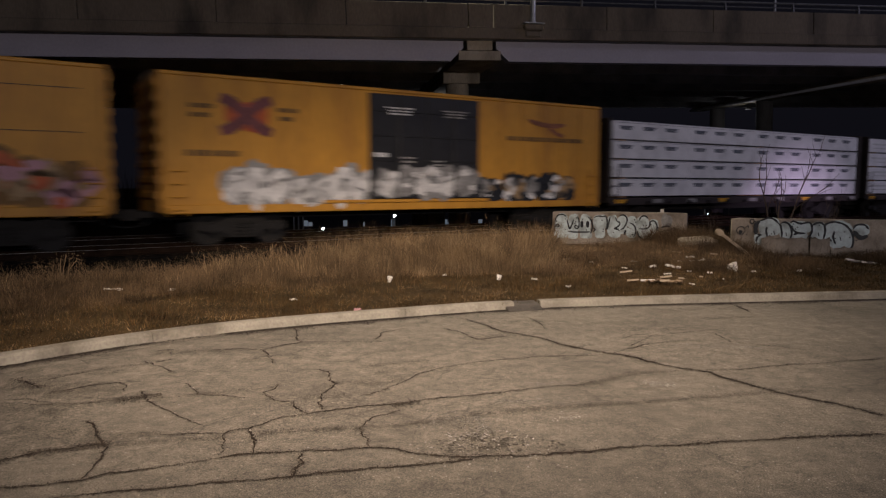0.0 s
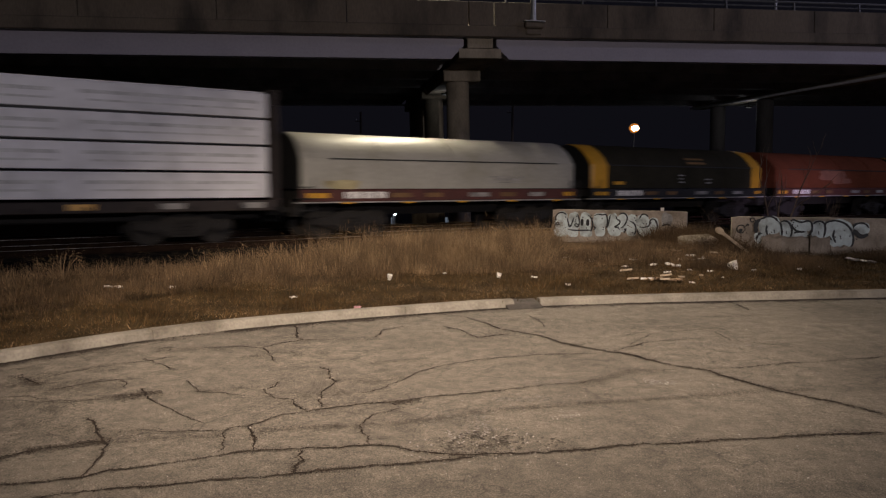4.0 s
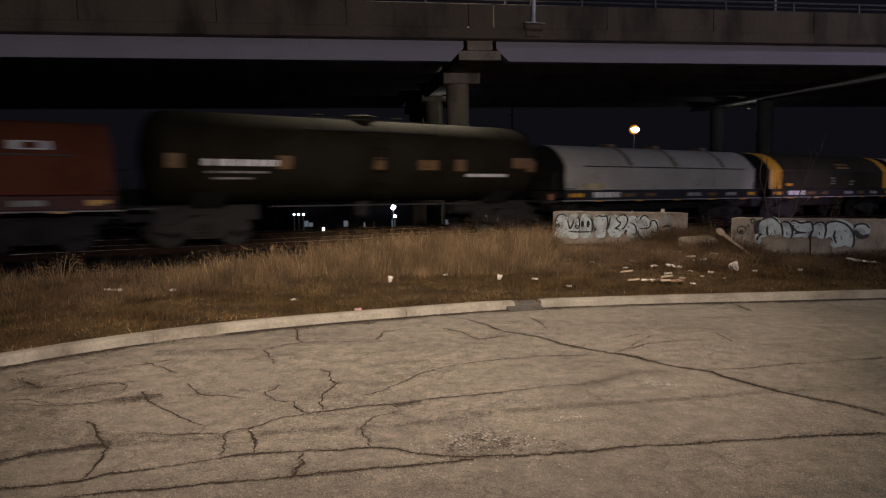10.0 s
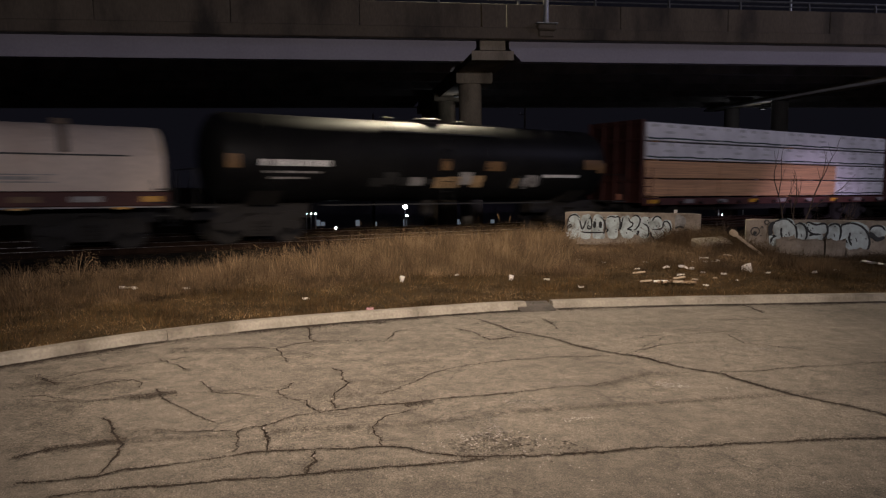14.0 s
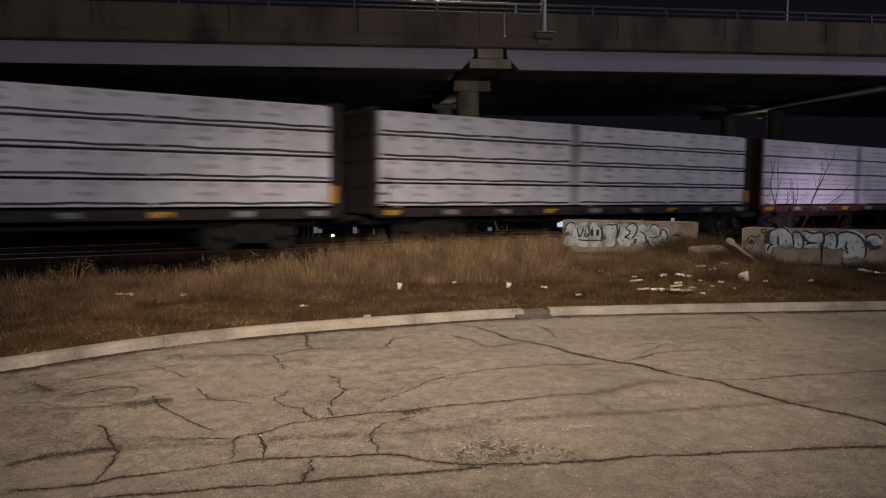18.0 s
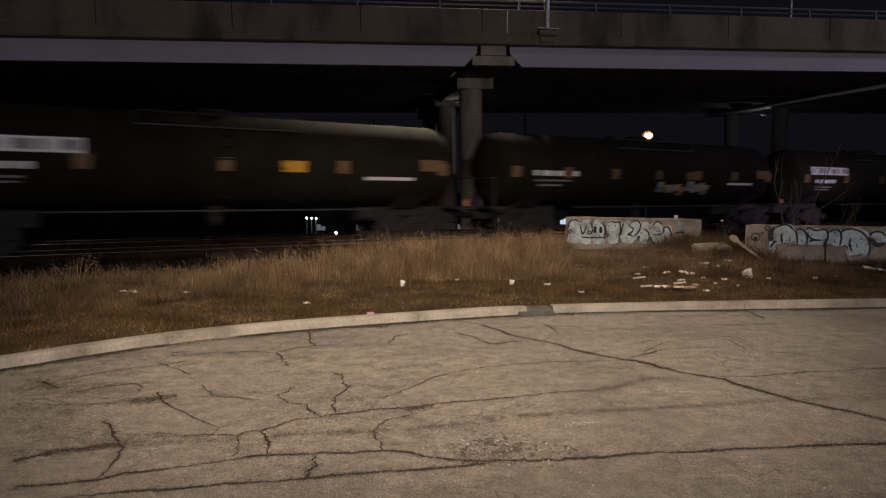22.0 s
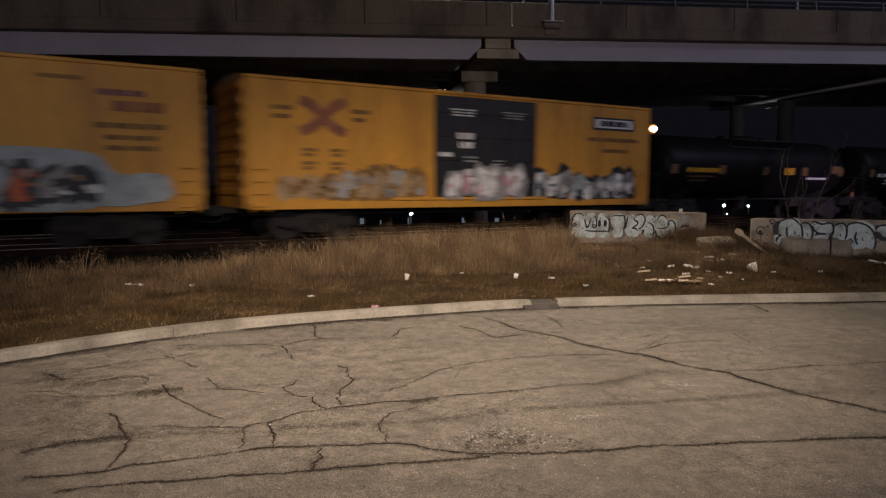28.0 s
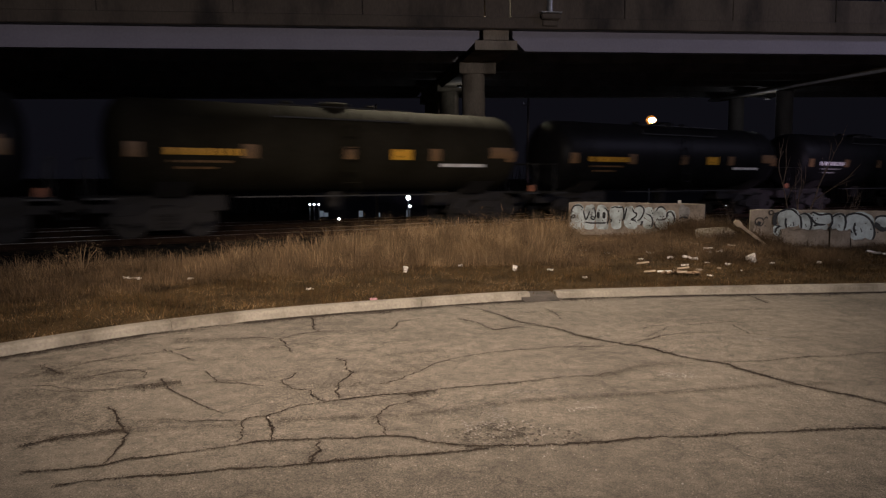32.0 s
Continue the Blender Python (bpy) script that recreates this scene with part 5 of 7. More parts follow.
def boxcar(start, label, art):
    """A fifty-foot yellow boxcar with black plug doors."""
    length, w, z0, z1 = 15.6, 1.5, 0.95, 4.6
    car = thing("boxcar", label, "railway car", group="freight train")
    part("body", Geo().box(0.04, length - 0.04, -w, w, z0 + 0.12, z1 - 0.02, 0.02), YELLOW, car)
    part("side_sill", Geo().box(0.1, length - 0.1, -w - 0.03, -w + 0.12, z0 - 0.04, z0 + 0.2, 0.02), YELLOW, car)
    part("side_sill", Geo().box(0.1, length - 0.1, w - 0.12, w + 0.03, z0 - 0.04, z0 + 0.2, 0.02), YELLOW, car)
    part("top_rail", Geo().box(0.0, length, -w - 0.05, -w + 0.1, z1 - 0.1, z1, 0.02), YELLOW, car)
    part("top_rail", Geo().box(0.0, length, w - 0.1, w + 0.05, z1 - 0.1, z1, 0.02), YELLOW, car)
    part("roof", Geo().loft([[(x, -w - 0.03, z1 + 0.003), (x, w + 0.03, z1 + 0.003), (x, w * 0.5, z1 + 0.1), (x, 0, z1 + 0.14), (x, -w * 0.5, z1 + 0.1)] for x in (0, length)]), ROOF, car)
    rib = Geo().loft([[(-0.03, -w * 0.98, z1 + 0.004), (0.03, -w * 0.98, z1 + 0.004), (0.03, w * 0.98, z1 + 0.004), (-0.03, w * 0.98, z1 + 0.004)], [(-0.02, -w * 0.45, z1 + 0.15), (0.02, -w * 0.45, z1 + 0.15), (0.02, w * 0.45, z1 + 0.15), (-0.02, w * 0.45, z1 + 0.15)]]).mesh("roof_rib", ROOF)
    for i in range(13):
        part("roof_rib", rib, ROOF, car).location.x = 0.6 + 1.2 * i
    door0, door1 = 5.95, 10.0
    post = Geo().loft([[(-0.08, 0, z), (-0.045, -0.06, z), (0.045, -0.06, z), (0.08, 0, z)] for z in (z0 + 0.2, z1 - 0.1)]).mesh("side_post", YELLOW)
    for x in [0.12 + 0.97 * i for i in range(7)] + [10.1 + 0.9 * i for i in range(7)]:
        if x < door0 - 0.05 or x > door1 + 0.05:
            part("side_post", post, YELLOW, car).location = (x, -w + 0.045, 0)
            o = part("side_post", post, YELLOW, car)
            o.location, o.rotation_euler = (x, w - 0.045, 0), (0, 0, math.pi)
    for side in (-1, 1):
        for a, b in ((door0, (door0 + door1) / 2), ((door0 + door1) / 2, door1)):
            d = part("door", Geo().box(a + 0.01, b - 0.01, *sorted((side * w, side * (w + 0.075))), z0 + 0.3, z1 - 0.16, 0.02), BLACK, car, "black plug door")
            for k in range(4):
                zz = z0 + 0.7 + 0.75 * k
                part("door_rib", Geo().box(a + 0.1, b - 0.1, *sorted((side * (w + 0.073), side * (w + 0.1))), zz, zz + 0.06, 0.012), BLACK, d)
            part("lock_bar", Geo().tube([((a + b) / 2, side * (w + 0.11), z0 + 0.4), ((a + b) / 2, side * (w + 0.11), z1 - 0.3)], 0.025, 6), BLACK, d)
        part("door_track", Geo().box(door0 - 1.5, door1 + 0.4, *sorted((side * (w + 0.01), side * (w + 0.09))), z0 + 0.2, z0 + 0.29, 0.01), YELLOW, car)
    for x, s in ((0.0, -1), (length, 1)):
        end = part("end_wall", Geo().box(*sorted((x + s * -0.03, x + s * 0.03)), -w + 0.02, w - 0.02, z0, z1 - 0.05), YELLOW, car)
        for k in range(8):
            zz = z0 + 0.3 + 0.42 * k
            part("end_rib", Geo().loft([[(x + s * 0.025, y, zz), (x + s * 0.09, y, zz + 0.08), (x + s * 0.09, y, zz + 0.2), (x + s * 0.025, y, zz + 0.28)] for y in (-w + 0.15, w - 0.15)]), YELLOW, end)
        ladder(car, x + s * 0.12, -w + 0.1, z0, z1 - 0.4 if s < 0 else z0 + 1.4, BLACK, True)
    ladder(car, 0.15, -w - 0.1, z0 - 0.1, z0 + 1.3, YELLOW)
    ladder(car, length - 0.6, -w - 0.1, z0 - 0.1, z0 + 1.3, YELLOW)
    part("centre_sill", Geo().box(0.2, length - 0.2, -0.35, 0.35, 0.72, 1.05), TRUCK, car)
    f = -w - 0.017
    # crossed-arrow emblem on the leading half, a worn badge on the other
    if art == 1:
        painted("emblem_ground", blob(2.25, 3.55, 1.25, 0.75, 3, 20, 0.3), f + 0.004, EMBLEM_ORANGE, car)
    for side in (-1, 1):
        part("emblem_stroke", ribbon([(2.24 + side * 0.7 * k, 3.56 + 0.5 * k + 0.06 * math.sin(4 * k)) for k in (-1, -0.5, 0, 0.5, 1)], 0.31, f - 0.004 - 0.003 * (side + 1), False), EMBLEM if art == 1 else EMBLEM_FADED, car)
    bars(car, 0.72, 1.38, 3.82, f, 2, FAINT, 0.12, 0.12, seed=1)
    bars(car, 3.12, 3.75, 3.82, f, 2, FAINT, 0.12, 0.12, seed=2)
    bars(car, 6.5, 7.45, 4.05, f - 0.09, 3, WHITE if art != 2 else GREY_PAINT, 0.045, 0.045, seed=6)
    bars(car, 8.55, 9.5, 4.05, f - 0.09, 3, GREY_PAINT, 0.045, 0.045, seed=7)
    bars(car, 6.1, 6.55, 2.66, f - 0.09, 1, WHITE, 0.13, 0.07, seed=8)
    bars(car, 7.0, 7.5, 2.55, f - 0.09, 2, GREY_PAINT, 0.06, 0.06, seed=11)
    bars(car, 8.2, 8.6, 2.45, f - 0.09, 2, GREY_PAINT, 0.05, 0.06, seed=12)
    if art == 4:
        painted("badge", [(12.65, 3.66), (14.75, 3.66), (14.75, 4.12), (12.65, 4.12)], f, BLACK, car)
        painted("badge_plate", [(12.76, 3.74), (14.64, 3.74), (14.64, 4.05), (12.76, 4.05)], f - 0.004, WHITE, car, "white plate with worn marks")
        bars(car, 13.0, 14.4, 4.0, f - 0.009, 1, INK, 0.2, seed=9)
        bars(car, 12.45, 14.95, 3.38, f, 1, FAINT, 0.14, seed=4)
        bars(car, 13.15, 14.45, 2.98, f, 1, FAINT, 0.14, seed=5)
        for z in (2.66, 2.28):
            bars(car, 1.6, 2.05, z, f, 2, FAINT, 0.1, 0.04, seed=3)
            bars(car, 2.45, 2.9, z, f, 2, FAINT, 0.1, 0.04, seed=13)
        bars(car, 6.78, 7.36, 3.3, f - 0.09, 2, PALE_PAINT, 0.2, 0.09, seed=14)
        graffiti(car, 0.9, 2.4, 1.15, 1.9, f, 40, (TAN_PAINT, FAINT), TAN_PAINT, 4)
        graffiti(car, 2.3, 5.6, 1.1, 2.2, f, 41, (TAN_PAINT, GREY_PAINT, TAN_PAINT), FAINT, 7)
        graffiti(car, 6.35, 9.5, 1.1, 2.4, f - 0.085, 42, (PALE_PAINT, PINK, PALE_PAINT), GREY_PAINT, 6)
        graffiti(car, 10.0, 14.8, 1.0, 2.35, f, 43, (BLUE_PAINT, PALE_PAINT, GREY_PAINT), INK, 9)
    elif art == 2:
        bars(car, 11.9, 12.9, 4.2, f, 1, FAINT, 0.1, name="emblem_stroke", seed=7)
        bars(car, 13.15, 14.25, 3.93, f, 1, EMBLEM, 0.15, name="emblem_stroke", seed=8)
        bars(car, 13.5, 14.7, 3.66, f, 1, EMBLEM_FADED, 0.26, name="emblem_stroke", seed=10)
        bars(car, 13.05, 14.75, 3.12, f, 1, FAINT, 0.14, seed=4)
        bars(car, 13.3, 14.5, 2.82, f, 1, FAINT, 0.12, seed=5)
        bars(car, 13.3, 14.5, 2.56, f, 1, FAINT, 0.12, seed=15)
        graffiti(car, 3.0, 5.9, 1.15, 2.7, f, 44, (VIOLET_PAINT, PINK), TAN_PAINT, 5)
        painted("sprayed_cloud", blob(10.7, 1.68, 6.2, 1.45, 45, 40, 0.22), f - 0.086, BLUE_PAINT, car)
        painted("sprayed_cloud", blob(13.6, 1.5, 2.2, 0.9, 47, 30, 0.3), f - 0.084, BLUE_PAINT, car)
        graffiti(car, 8.3, 13.0, 1.0, 2.15, f - 0.088, 45, (GREY_PAINT, INK, PALE_PAINT, TAN_PAINT, BLUE_PAINT, EMBLEM_ORANGE), INK, 8)
    elif art == 1:
        bars(car, 0.6, 2.0, 2.6, f, 1, FAINT, 0.16, 0.12, seed=3)
        stroke([(12.15, 3.94), (12.7, 3.82), (13.3, 3.78), (13.85, 3.84)], 0.17, f, EMBLEM_FADED, car, "emblem_stroke")
        stroke([(13.1, 3.7), (13.5, 3.5), (13.8, 3.44)], 0.15, f - 0.002, EMBLEM_FADED, car, "emblem_stroke")
        bars(car, 11.2, 14.7, 3.36, f, 1, FAINT, 0.15, seed=4)
        graffiti(car, 1.6, 6.1, 0.98, 2.35, f, 46, (PALE_PAINT, PALE_PAINT, PALE_PAINT), GREY_PAINT, 7)
        graffiti(car, 6.2, 9.8, 1.2, 2.3, f - 0.085, 47, (PALE_PAINT, GREY_PAINT, PALE_PAINT), GREY_PAINT, 5)
        graffiti(car, 10.0, 14.2, 1.05, 2.1, f, 48, (GREY_PAINT, INK, PALE_PAINT, TAN_PAINT), INK, 8)
    else:
        bars(car, 12.6, 15.0, 4.0, f, 1, INK, 0.02, seed=4)
        bars(car, 12.6, 15.0, 2.95, f, 1, INK, 0.02, seed=5)
        graffiti(car, 9.5, 15.2, 1.0, 2.6, f, 49, (PINK, EMBLEM_ORANGE, TAN_PAINT), FAINT, 7)
    couplers(car, length)
    for x in (2.2, length - 2.2):
        truck(car, x)
    return car, start, length


def centerbeam(start, label, style, paint, gap=True):
    """A flatcar with end bulkheads and a spine, stacked both sides with wrapped lumber."""
    length, w = 18.3, 1.42
    car = thing("lumber_flatcar", label, "railway car", group="freight train")
    part("deck", Geo().box(0.1, length - 0.1, -1.4, 1.4, 1.02, 1.18, 0.02), paint, car)
    for side in (-1, 1):
        part("side_sill", Geo().box(0.05, length - 0.05, *sorted((side * 1.38, side * 1.5)), 0.9, 1.19, 0.02), paint, car)
    part("centre_sill", Geo().box(0.2, length - 0.2, -0.4, 0.4, 0.62, 1.02, 0.04), TRUCK, car)
    plate = Geo().box(-0.3, 0.3, -1.508, -1.502, 0.98, 1.13)
    yellow, white = plate.mesh("reflector", SIGNAL), plate.mesh("winch_plate", GREY_PAINT)
    for i in range(9):
        part("reflector", yellow if i % 3 == 0 else white, SIGNAL, car).location.x = 0.6 + 2.13 * i
    winch = Geo().tube([(0, -1.5, 1.0), (0, -1.6, 1.0)], 0.07, 8).mesh("winch", TRUCK)
    for i in range(14):
        part("winch", winch, TRUCK, car).location.x = 0.9 + 1.26 * i
    for x, s in ((0.0, 1), (length, -1)):
        b = part("bulkhead", Geo().box(*sorted((x, x + s * 0.1)), -1.45, 1.45, 1.0, 4.26, 0.02), paint, car, "end bulkhead")
        for y in (-1.42, -0.7, 0, 0.7, 1.42):
            part("bulkhead_post", Geo().box(*sorted((x - s * 0.1, x + s * 0.002)), y - 0.07, y + 0.07, 1.0, 4.24, 0.015), paint, b)
        for z in (1.8, 2.6, 3.4, 4.05):
            part("bulkhead_rib", Geo().box(*sorted((x - s * 0.06, x + s * 0.001)), -1.35, 1.35, z, z + 0.12, 0.015), paint, b)
    part("spine_chord", Geo().box(0.1, length - 0.1, -0.16, 0.16, 4.1, 4.24, 0.02), paint, car)
    post = Geo().box(-0.08, 0.08, -0.12, 0.12, 1.18, 4.1).mesh("spine_post", GREY_PAINT)
    for i in range(9):
        part("spine_post", post, GREY_PAINT, car).location.x = 1.2 + 2.0 * i
    # bundles: four tiers, each side
    rng = random.Random(int(start))
    cols = [(0.2, 4.2), (4.2, 7.95), (8.4, 13.2), (13.2, length - 0.2)] if gap else [(0.2, 4.7), (4.7, 9.15), (9.15, 13.6), (13.6, length - 0.2)]
    tier = 0.735
    for side in (-1, 1):
        for c, (a, b) in enumerate(cols):
            for k in range(4):
                z = 1.2 + tier * k
                raw = style == "mixed" and k < 2 and c < 3
                o = rng.uniform(-0.012, 0.012)
                y0, y1 = sorted((side * 0.2, side * (w + o)))
                t = rng.uniform(-0.01, 0.01)
                bundle = part("wrapped_lumber", Geo().box(a + 0.002, b - 0.002, y0, y1, z + 0.06, z + tier - 0.006 + t * 0.5, 0.012), LUMBER if raw else WRAP, car, "bare sawn boards" if raw else "")
                if c in (0, 2):
                    part("bearer", Geo().box(a + 0.6, a + 0.7, y0, y1, z, z + 0.045), LUMBER, bundle)
                if side < 0:
                    f = -w - o - 0.001
                    if raw:
                        for q in range(8):
                            zz = z + 0.1 + 0.08 * q
                            part("board_edge", Geo().box(a + 0.06, b - 0.06, f - 0.006 - 0.004 * (q % 2), f, zz, zz + 0.066, 0.002), LUMBER, bundle)
                    elif style == "dash":
                        n = int((b - a) / 1.32)
                        for q in range(n):
                            x = a + 0.35 + 1.32 * q
                            g = Geo()
                            for r in range(3):
                                g.box(x + 0.03 * r, x + 0.76 - 0.06 * r, f - 0.004, f, z + 0.53 - 0.052 * r, z + 0.577 - 0.052 * r)
                            part("wrap_print", g, WRAP_PRINT, bundle)
                        part("wrap_print", Geo().box(a + 0.1, b - 0.1, f - 0.003, f, z + 0.69, z + 0.7), WRAP_PRINT, bundle)
                    elif style == "plain":
                        bars(bundle, a + 0.3, b - 0.3, z + 0.52, f, 1, SHADE_PRINT, 0.09, name="wrap_print", seed=k)
                        bars(bundle, a + 0.5, b - 0.3, z + 0.3, f, 1, SHADE_PRINT, 0.05, name="wrap_print", seed=k + 9)
                    else:
                        n = 16
                        g = Geo()
                        for q in range(n):
                            xa, xb = a + 0.05 + (b - a - 0.1) * q / n, a + 0.05 + (b - a - 0.1) * (q + 1) / n
                            dz = lambda x: 0.012 * math.sin(x * 2.3 + k) + 0.008 * math.sin(x * 5.1)
                            g.add([(xa, f - 0.004, z + 0.12 + dz(xa)), (xb, f - 0.004, z + 0.12 + dz(xb)), (xb, f - 0.004, z + 0.185 + dz(xb)), (xa, f - 0.004, z + 0.185 + dz(xa))], [(0, 1, 2, 3)])
                        part("wrap_band", g, WRAP_GREEN, bundle)
                        for q in range(int((b - a) / 0.9)):
                            x = a + 0.2 + 0.9 * q + rng.uniform(-0.1, 0.1)
                            painted("wrap_print", blob(x + 0.3, z + 0.645, 0.5, 0.12, x, 12, 0.5), f - 0.004, SHADE_PRINT, bundle)
                            if q % 2:
                                painted("wrap_print", blob(x + 0.25, z + 0.4, 0.6, 0.1, x, 12, 0.5), f - 0.004, SHADE_PRINT, bundle)
    part("cover_sheet", Geo().box(0.3, length - 0.3, -w + 0.03, w - 0.03, 1.2 + 4 * tier, 1.2 + 4 * tier + 0.03), WRAP, car)
    if style == "band":
        part("end_sign", Geo().box(length - 0.22, length - 0.04, -1.53, -1.505, 1.35, 1.85, 0.005), SIGNAL, car, "yellow end panel")
    ladder(car, 0.02, -1.56, 0.8, 2.4, paint)
    couplers(car, length)
    for x in (2.4, length - 2.4):
        truck(car, x)
    return car, start, length


def coil_car(start, length, label, hood_mat, cap_mat, low=0.62, knobs=False, fishbelly=False, sill_mat=None):
    """A coil steel car: a long arched hood with rounded shoulders over a low side sill."""
    car = thing("coil_car", label, "railway car", group="freight train")
    sill_mat = sill_mat or BLACK
    top = 3.22 if not fishbelly else 3.3
    base = 1.5 if not fishbelly else 1.45

    seam, half, start_angle = base + 0.52 * (top - base), 1.4, 0.62
    radius = half / math.cos(start_angle)
    rise = (top - seam) / (1 - math.sin(start_angle))

    def section(x, k, grow=0.0):
        """Upright sides up to a seam, then one broad arch; k below 1 draws the edge in."""
        pts = [(x, -(half + 0.03) * k - grow, base), (x, -(half + 0.025) * k - grow, seam)]
        for i in range(13):
            a = start_angle + (math.pi - 2 * start_angle) * i / 12
            pts.append((x, -(radius * math.cos(a)) * k * (1 + grow), seam + rise * (math.sin(a) - math.sin(start_angle)) * (0.6 + 0.4 * k) + grow))
        return pts + [(x, (half + 0.025) * k + grow, seam), (x, (half + 0.03) * k + grow, base)]

    cap = 0.86
    edge = [(0.0, 0.95), (0.05, 0.98), (0.14, 1.0)]
    part("hood_end", Geo().loft([section(0.05 + d, k) for d, k in edge] + [section(cap, 1)]), cap_mat, car, "" if cap_mat is hood_mat else "yellow hood end", True)
    part("hood_end", Geo().loft([section(length - cap, 1)] + [section(length - 0.05 - d, k) for d, k in reversed(edge)]), cap_mat, car, "" if cap_mat is hood_mat else "yellow hood end", True)
    part("hood", Geo().loft([section(cap + (length - 2 * cap) * i / 6, 0.998) for i in range(7)]), hood_mat, car, "", True)
    for x in (0.03, length - 0.03):
        part("hood_end_wall", Geo().loft([section(x - 0.015, 0.93), section(x + 0.015, 0.93)]), hood_mat if hood_mat is HOOD_RED else BLACK, car)
    rib = Geo().loft([section(xx, 1, 0.012) for xx in (-0.035, 0.035)]).mesh("hood_rib", hood_mat)
    for i in range(3):
        part("hood_rib", rib, hood_mat, car).location.x = length * (i + 1) / 4
    part("hood_seam", Geo().box(0.9, length - 0.9, -half - 0.045, -half - 0.02, seam - 0.03, seam + 0.01), DULL, car)
    part("side_sill", Geo().box(0.0, length, -1.48, -1.3, base - 0.38, base - 0.02, 0.02), sill_mat, car)
    part("side_sill", Geo().box(0.0, length, 1.3, 1.48, base - 0.38, base - 0.02, 0.02), sill_mat, car)
    part("trough", Geo().box(0.1, length - 0.1, -1.3, 1.3, base - 0.3, base - 0.04), TRUCK, car)
    part("walkway", Geo().box(-0.15, length + 0.15, -1.55, -1.3, base - 0.42, base - 0.384), GREY_PAINT, car)
    if fishbelly:
        part("belly", Geo().loft([[(2.6, y, base - 0.36), (length - 2.3, y, base - 0.36), (length - 3.6, y, 0.42), (4.6, y, 0.42)] for y in (-1.42, -1.3)]), hood_mat, car, "deep red side girder")
        part("belly", Geo().loft([[(2.6, y, base - 0.36), (length - 2.3, y, base - 0.36), (length - 3.6, y, 0.42), (4.6, y, 0.42)] for y in (1.3, 1.42)]), hood_mat, car)
    part("centre_sill", Geo().box(0.1, length - 0.1, -0.4, 0.4, 0.66, base - 0.3), TRUCK, car)
    for x, w, m in ((0.5, 0.34, SIGNAL), (3.3, 0.36, PLACARD), (4.5, 0.3, PLACARD), (length - 4.4, 0.42, GREY_PAINT), (length - 3.2, 0.3, PLACARD), (length - 1.9, 0.34, GREY_PAINT), (length - 0.4, 0.24, SIGNAL)):
        part("reflector" if m is not GREY_PAINT else "data_plate", Geo().box(x - w, x + w, -1.488, -1.482, base - 0.27, base - 0.13), m, car)
    if not fishbelly:
        bars(car, 1.35, 2.75, base - 0.09, -1.483, 1, PALE_PAINT, 0.2, seed=int(start))
    tag = Geo().box(-0.17, 0.17, -1.565, -1.551, base - 0.45, base - 0.4).mesh("reflector", SIGNAL)
    for i in range(5):
        part("reflector", tag, SIGNAL, car).location.x = length * (i + 0.7) / 5.2
    face = -half - 0.032
    on_roof = lambda a: (-(radius + 0.012) * math.cos(a), seam + rise * (math.sin(a) - math.sin(start_angle)) + 0.012)

    def roof_plate(x0, x1, a0, a1, material, name):
        """A flat mark lying on the arch between two angles."""
        (y0, z0), (y1, z1) = on_roof(a0), on_roof(a1)
        part(name, Geo().add([(x0, y0, z0), (x1, y0, z0), (x1, y1, z1), (x0, y1, z1)], [(0, 1, 2, 3)]), material, car)

    if fishbelly:
        bars(car, 1.3, 3.5, base + 0.2, face, 1, PALE_PAINT, 0.17, seed=3)
        bars(car, 3.7, 6.4, base + 0.2, face, 1, GREY_PAINT, 0.17, seed=6)
        for x in (length * 0.18, length * 0.83):
            roof_plate(x, x + 0.85, 0.68, 0.82, PALE_PAINT, "data_plate")
            roof_plate(x + 0.22, x + 0.62, 0.7, 0.8, HOOD_RED, "worn_mark")
        roof_plate(0.8, 1.5, 0.64, 0.68, SIGNAL, "reflector")
    elif hood_mat is HOOD_RED:
        painted("faded_patch", blob(length * 0.42, base + 0.62, 2.6, 0.55, 5, 22, 0.4), face - 0.002, FADED_RED, car, "faded pale patch")
        painted("faded_patch", blob(length * 0.5, base + 0.35, 1.9, 0.3, 8, 22, 0.4), face - 0.004, FADED_RED, car, "faded pale patch")
    elif hood_mat is HOOD_DARK:
        for k in range(2):
            roof_plate(length * 0.52, length * 0.63, 0.68 + 0.12 * k, 0.74 + 0.12 * k, FAINT, "lettering")
        bars(car, length * 0.46, length * 0.5, base + 0.55, face, 3, GREY_PAINT, 0.05, seed=3)
        bars(car, length * 0.62, length * 0.66, base + 0.4, face, 2, GREY_PAINT, 0.06, seed=4)
        part("data_plate", Geo().box(1.2, 1.75, face - 0.006, face, base + 0.14, base + 0.26), SIGNAL, car)
    else:
        for z in (base + 0.2, base + 0.38):
            part("lettering", Geo().box(length * 0.63, length * 0.78, face - 0.004, face, z, z + 0.03), GREY_PAINT, car)
        bars(car, length * 0.65, length * 0.76, base + 0.35, face, 1, GREY_PAINT, 0.08, seed=5)
        painted("rust_stain", blob(length * 0.12, base + 0.14, 1.2, 0.26, 3, 18, 0.4), face - 0.002, OLD_STAIN, car, "yellowed stain")
